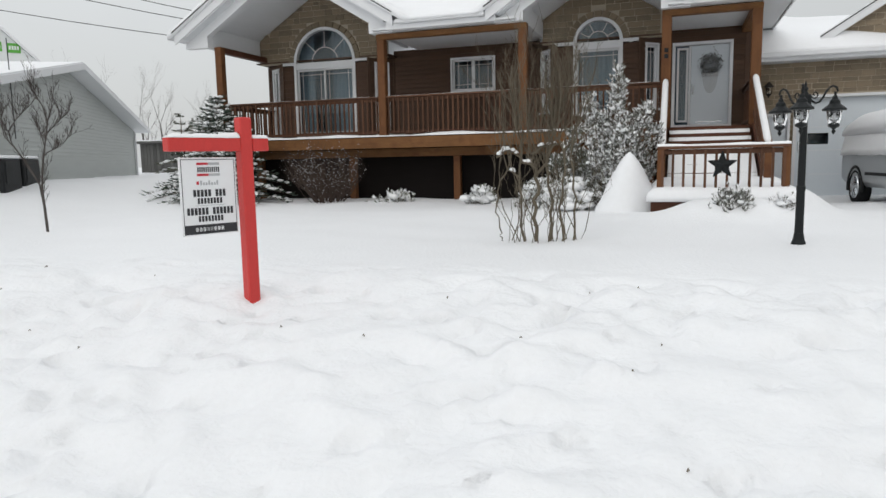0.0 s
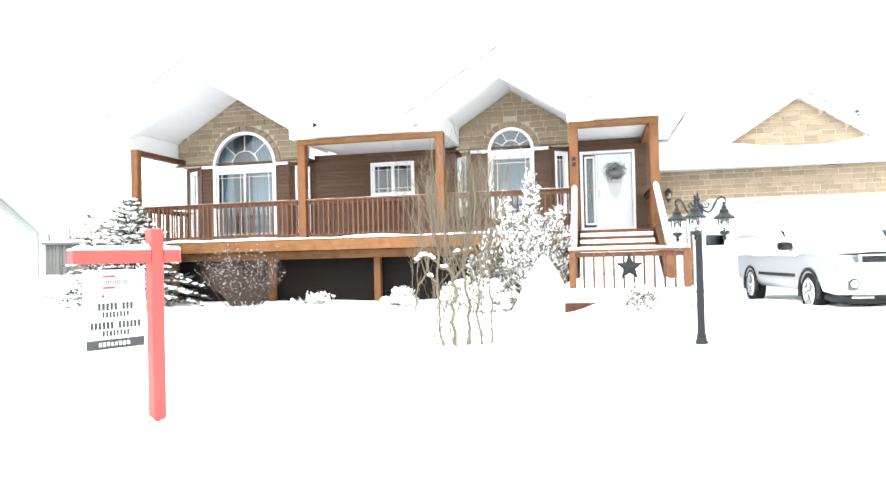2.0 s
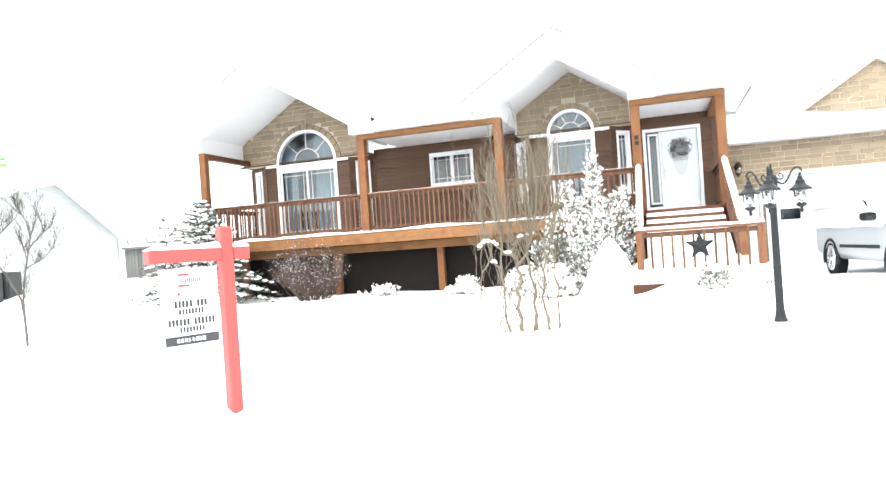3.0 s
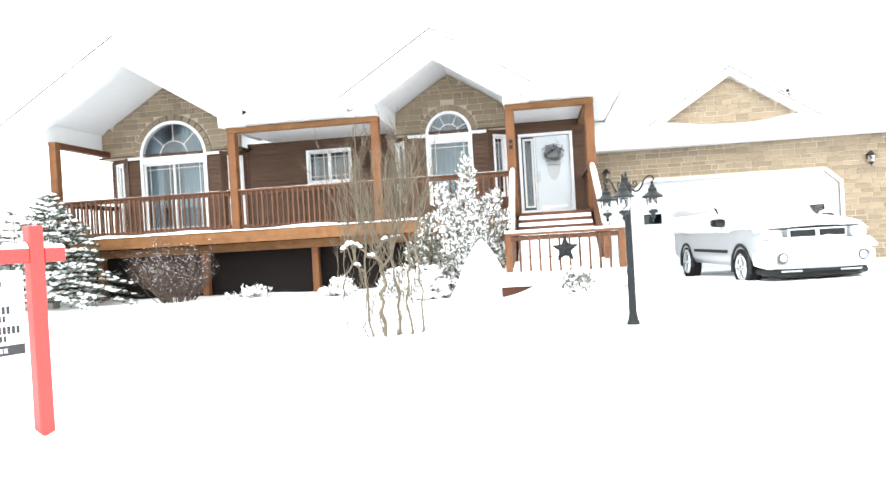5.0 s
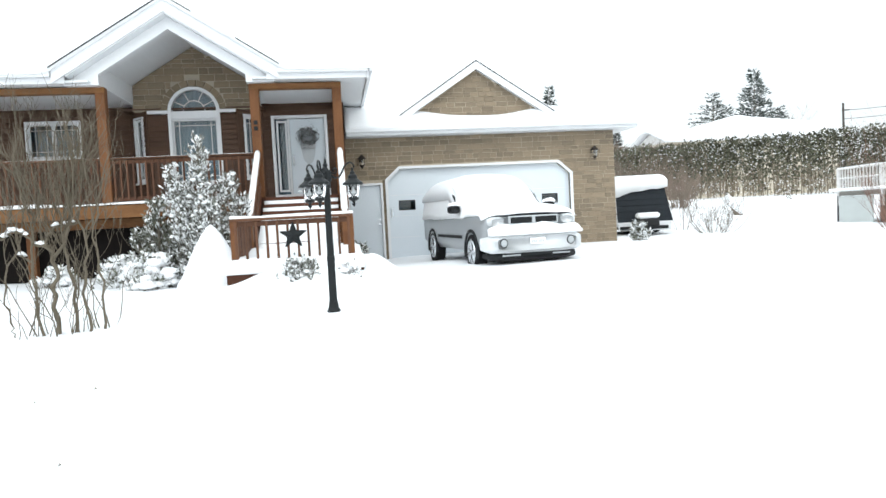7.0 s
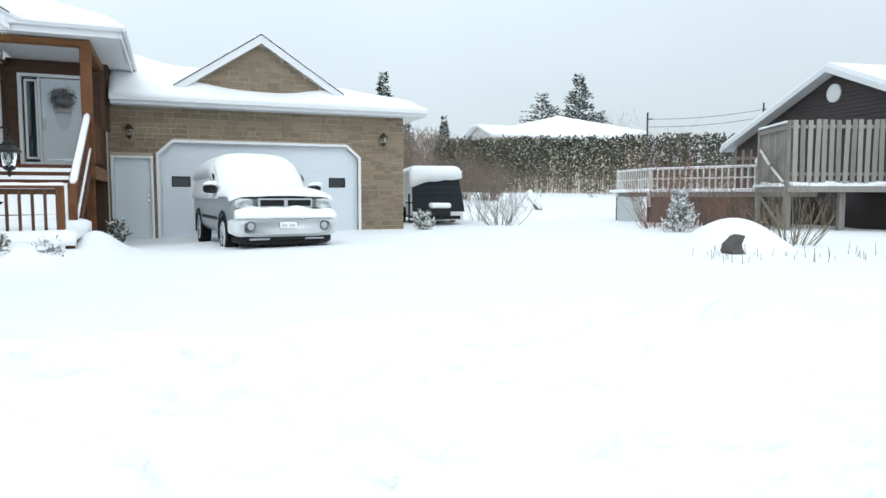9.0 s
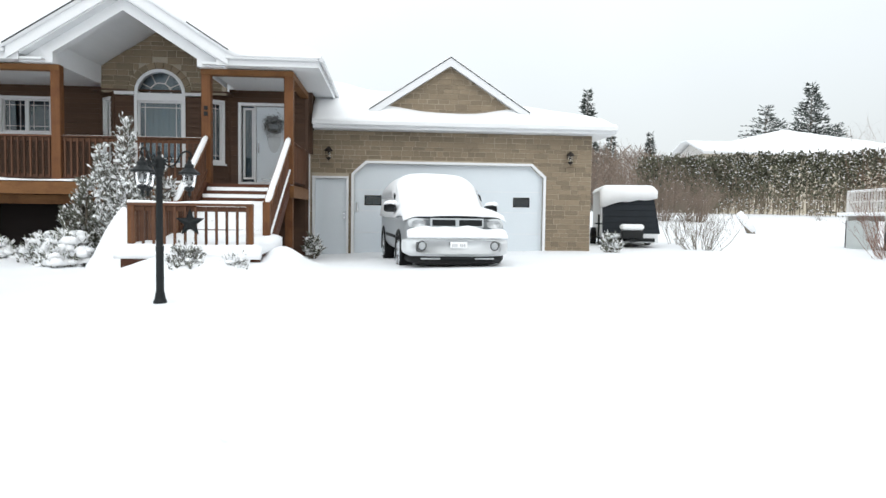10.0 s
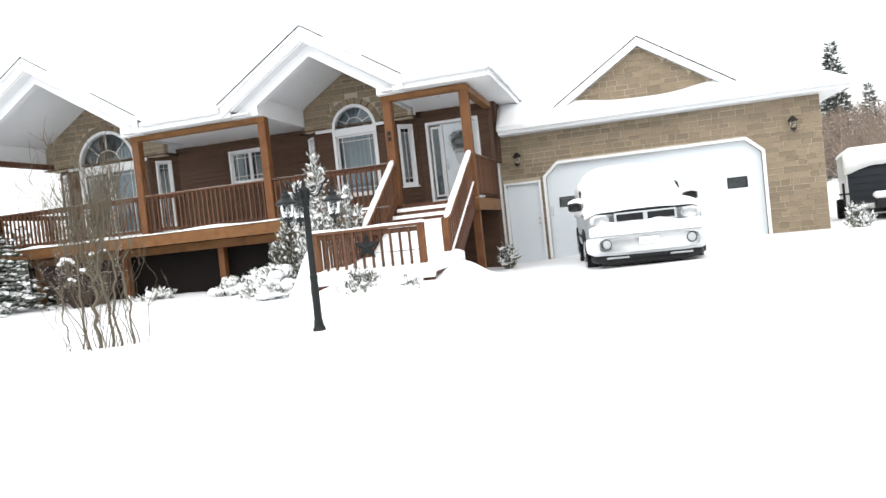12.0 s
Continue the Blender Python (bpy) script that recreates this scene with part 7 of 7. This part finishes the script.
# hedge and far house
hedge = thing("hedge", (29, 24, 1.1), "tall cedar hedge with bare lower stems and snow", "hedge")
rng = random.Random(19)
hst, hc, hd_, hs, hsd = Shape(), [], [], [], []
for i in range(105):
    u = i / 104
    x, y = 17.4 + 19.6 * u, 24.6 - 6.6 * u + rng.uniform(-0.25, 0.25)
    z = ground_z(x, y)
    top = 3.35 + 0.75 * u + rng.uniform(-0.22, 0.22)
    hst.tube([(x, y, z - 0.1), (x + rng.uniform(-0.1, 0.1), y, z + 1.4), (x + rng.uniform(-0.15, 0.15), y, z + top * 0.9)], [0.045, 0.035, 0.012], 4, False)
    for k in range(7):
        bx = x + rng.uniform(-0.12, 0.12)
        hst.tube([(bx, y - 0.1, z + rng.uniform(0.0, 0.5)), (bx + rng.uniform(-0.3, 0.3), y - 0.2, z + rng.uniform(1.2, 2.2))], [0.02, 0.008], 3, False)
    for k in range(170):
        t = rng.random()
        zz = 0.85 + (top - 0.85) * t ** 0.62
        wdt = 0.42 * (1.1 - 0.55 * t)
        hc.append((x + rng.gauss(0, 0.19), y + rng.gauss(0, wdt * 0.6), z + zz))
        hd_.append((rng.uniform(-0.6, 0.6), rng.uniform(-1, 0.6), rng.uniform(-0.5, 1)))
    for k in range(7):
        hc.append((x + rng.gauss(0, 0.2), y + rng.gauss(0, 0.2), z + rng.uniform(0.1, 1.2)))
        hd_.append((rng.uniform(-0.6, 0.6), rng.uniform(-1, 0.6), rng.uniform(-0.5, 1)))
    for k in range(int(34 * (0.35 + 1.3 * abs(wave(x, y, 0.7, 3.0) + 0.3)))):
        t = rng.random() ** 0.5
        hs.append((x + rng.gauss(0, 0.2), y - 0.25 + rng.gauss(0, 0.22), z + (0.9 + (top - 0.9) * t if rng.random() < 0.7 else rng.uniform(0.05, 1.0))))
part("understorey", hst, TRUNKTAN, hedge, kind="stuff")
part("foliage", leaves(hc, hd_, 0.24, 0.11, rng), HEDGELEAF, hedge, kind="stuff")
part("snow_load", lumps(Shape(), hs, 0.048, rng), SNOW_ROUGH, hedge, kind="stuff", smooth=True)

fh = thing("far_house", (37, 44, 2), "pale bungalow under a snowy hip roof behind the hedge", "house")
part("wall", Shape().box(29.4, 46.6, 40.6, 47.4, 1.0, 6.55), TAN, fh)
part("gable_wall", Shape(pose(29.4, 47.4, 0, 0, 0, -90)).plate([(0, 6.55), (6.8, 6.55), (3.4, 7.75)], [], 0, 0.2), PAINTWHITE, fh)


def far_roof(x, y):
    wing = min(7.95, 6.72 + 0.36 * min(y - 40.0, 48.0 - y)) if x < 37 else 0
    main = min(9.25 - (0.15 if x > 38.4 else 0.24) * abs(x - 38.4), 6.72 + 0.62 * min(y - 40.0, 48.0 - y))
    return max(wing, main, 6.72)


part("roof", Shape().field([28.7 + 0.5 * i for i in range(39)], [40.0 + 0.4 * i for i in range(21)], far_roof, lambda x, y: far_roof(x, y) - 0.22), SNOW, fh, smooth=True)
part("fascia", Shape().box(28.7, 47.7, 39.92, 39.98, 6.42, 6.66), WHITE, fh)

# conifers and bare woods in the distance
for x, y, h, r, sd in ((55.0, 66, 16.9, 6.6, 1), (49.0, 66, 13.6, 9.5, 2), (59.0, 67, 12.0, 8.0, 3), (27.0, 60, 9.6, 2.6, 4), (19.2, 43, 11.0, 2.4, 5), (21.6, 34, 6.2, 1.3, 6)):
    conifer("far_spruce", (x, y, ground_z(x, y)), h, r, "tall dark spruce beyond the hedge", 60 + sd, NEEDLEFAR, 40, 12, 40, (0.038 * h, 0.009 * h), 0.26, 0.010 * h, 0.05, group="spruces beyond the gardens")
for x, y, h, sd in ((60.8, 68, 17, 1), (52.0, 70, 14.5, 2), (63.0, 69, 15, 17), (20.9, 30, 6.4, 18), (24.0, 40, 7.0, 3), (29.0, 52, 8.2, 4), (25.5, 46, 7.4, 5), (-39.0, 18.4, 8.2, 6), (-35.0, 19.5, 6.0, 7), (-37.5, 21.0, 6.4, 8), (13.0, 30, 5.2, 11), (15.0, 27, 4.6, 12), (17.5, 31, 5.6, 13), (20.0, 30, 4.8, 14), (11.0, 33, 5.5, 15), (22.0, 35, 6.2, 16), (-21.5, 6.5, 4.2, 9), (-19.0, 8.0, 4.0, 10)):
    bare_bush("bare_tree", (x, y, ground_z(x, y)), h, h * 0.35, 1, "tall leafless tree in the distance", 80 + sd, DARKBARK if x < 0 else FARWOOD, 4, h * 0.015, 3.0, 0.0, "bare trees in the distance", "tree", (3, 4), 0.35, 0.4, 0.5)
for x, y, h, sd in ((-20.0, 3.6, 2.3, 1), (-18.9, 3.2, 2.0, 3), (-17.6, 3.6, 1.9, 2)):
    conifer("far_shrub", (x, y, ground_z(x, y)), h, 1.2, "frosted evergreen shrub behind the deck corner", 95 + sd, NEEDLEGREY, 9, 7, 14, (0.22, 0.07), 0.5, 0.09)
rng = random.Random(33)
bc, bd = [], []
for k in range(11000):
    u = rng.random()
    x = 9.5 + 20 * u + rng.gauss(0, 0.8)
    y = 27 + 9 * rng.random() + 3 * u
    top = 2.6 + 2.0 * abs(wave(x, y, 0.35, 2)) + 1.6 * (1 - u)
    bc.append((x, y, ground_z(x, y) + top * rng.random() ** 0.8))
    bd.append((rng.uniform(-0.9, 0.9), rng.uniform(-0.6, 0.6), 0.8))
solid("far_thicket", leaves(bc, bd, 0.9, 0.05, rng), FARWOOD, "brown leafless thicket behind the gardens", "thicket", kind="stuff")
bc, bd = [], []
for k in range(2600):
    x = rng.uniform(-70, 150)
    y = rng.uniform(110, 135)
    bc.append((x, y, 1.0 + 4.5 * rng.random()))
    bd.append((rng.uniform(-0.4, 0.4), 0, 1))
solid("far_woods", leaves(bc, bd, 4.5, 0.5, rng), FARWOOD, "far line of bare woods", "woods", kind="stuff")
for x, y, z in ((51.8, 30.2, 9.5), (41.3, 33.4, 8.5)):
    pole = thing("utility_pole", (x, y, 1.1), "thin wooden utility pole", "utility pole", "poles behind the gardens")
    part("pole", Shape().tube([(x, y, 0.6), (x, y, z)], [0.11, 0.085], 7), DARKBARK, pole)
    part("cross_arm", Shape().box(x - 0.1, x + 0.55, y - 0.05, y + 0.05, z - 0.62, z - 0.53), DARKBARK, pole)
for dz in (0.0, -0.7):
    p, q = Vector((41.3, 33.4, 7.9 + dz)), Vector((51.8, 30.2, 8.9 + dz))
    solid("utility_line", Shape().tube([p.lerp(q, i / 10) - Vector((0, 0, 1.0 * (i / 10) * (1 - i / 10))) for i in range(11)], 0.02, 4), CABLE, "sagging line between two poles", "cable", "lines between poles", loc=tuple(p))

# ---- stones of the gables and the garage, last ----
def garage_spans(za, zb):
    out = [(-0.46, 6.84)]
    if za < 1.86:
        out = [s for a, b in out for s in ((a, min(b, -0.42)), (max(a, 0.50), b))]
    if za < 2.265:
        c = max(0.0, zb - 1.92) / 0.36 * 0.38
        out = [s for a, b in out for s in ((a, min(b, 0.57 + c)), (max(a, 5.63 - c), b))]
    return [s for s in out if s[1] - s[0] > 0.03]


stones(gwall, garage_spans, -0.16, 3.02, 0.0, (0.10, 0.12, 0.14), 0.15, 0.38, 11)
small_edge = gable_edge(dc, 1.80, 3.49, 0.66)
stones(dwall, gable_spans(small_edge), 3.22, 4.66, -0.06, (0.10, 0.12, 0.14), 0.15, 0.38, 12, small_edge)
for gw_, xc, il, ir, peak, s, cx, r in gable_walls:
    half = xc - il
    big_edge = gable_edge(xc, half, peak - s * half - 0.40, s, ir)
    stones(gw_, gable_spans(big_edge, cx, r + 0.15), 3.715, peak - 0.42, BAY, (0.10, 0.13, 0.16), 0.18, 0.46, 13, big_edge)
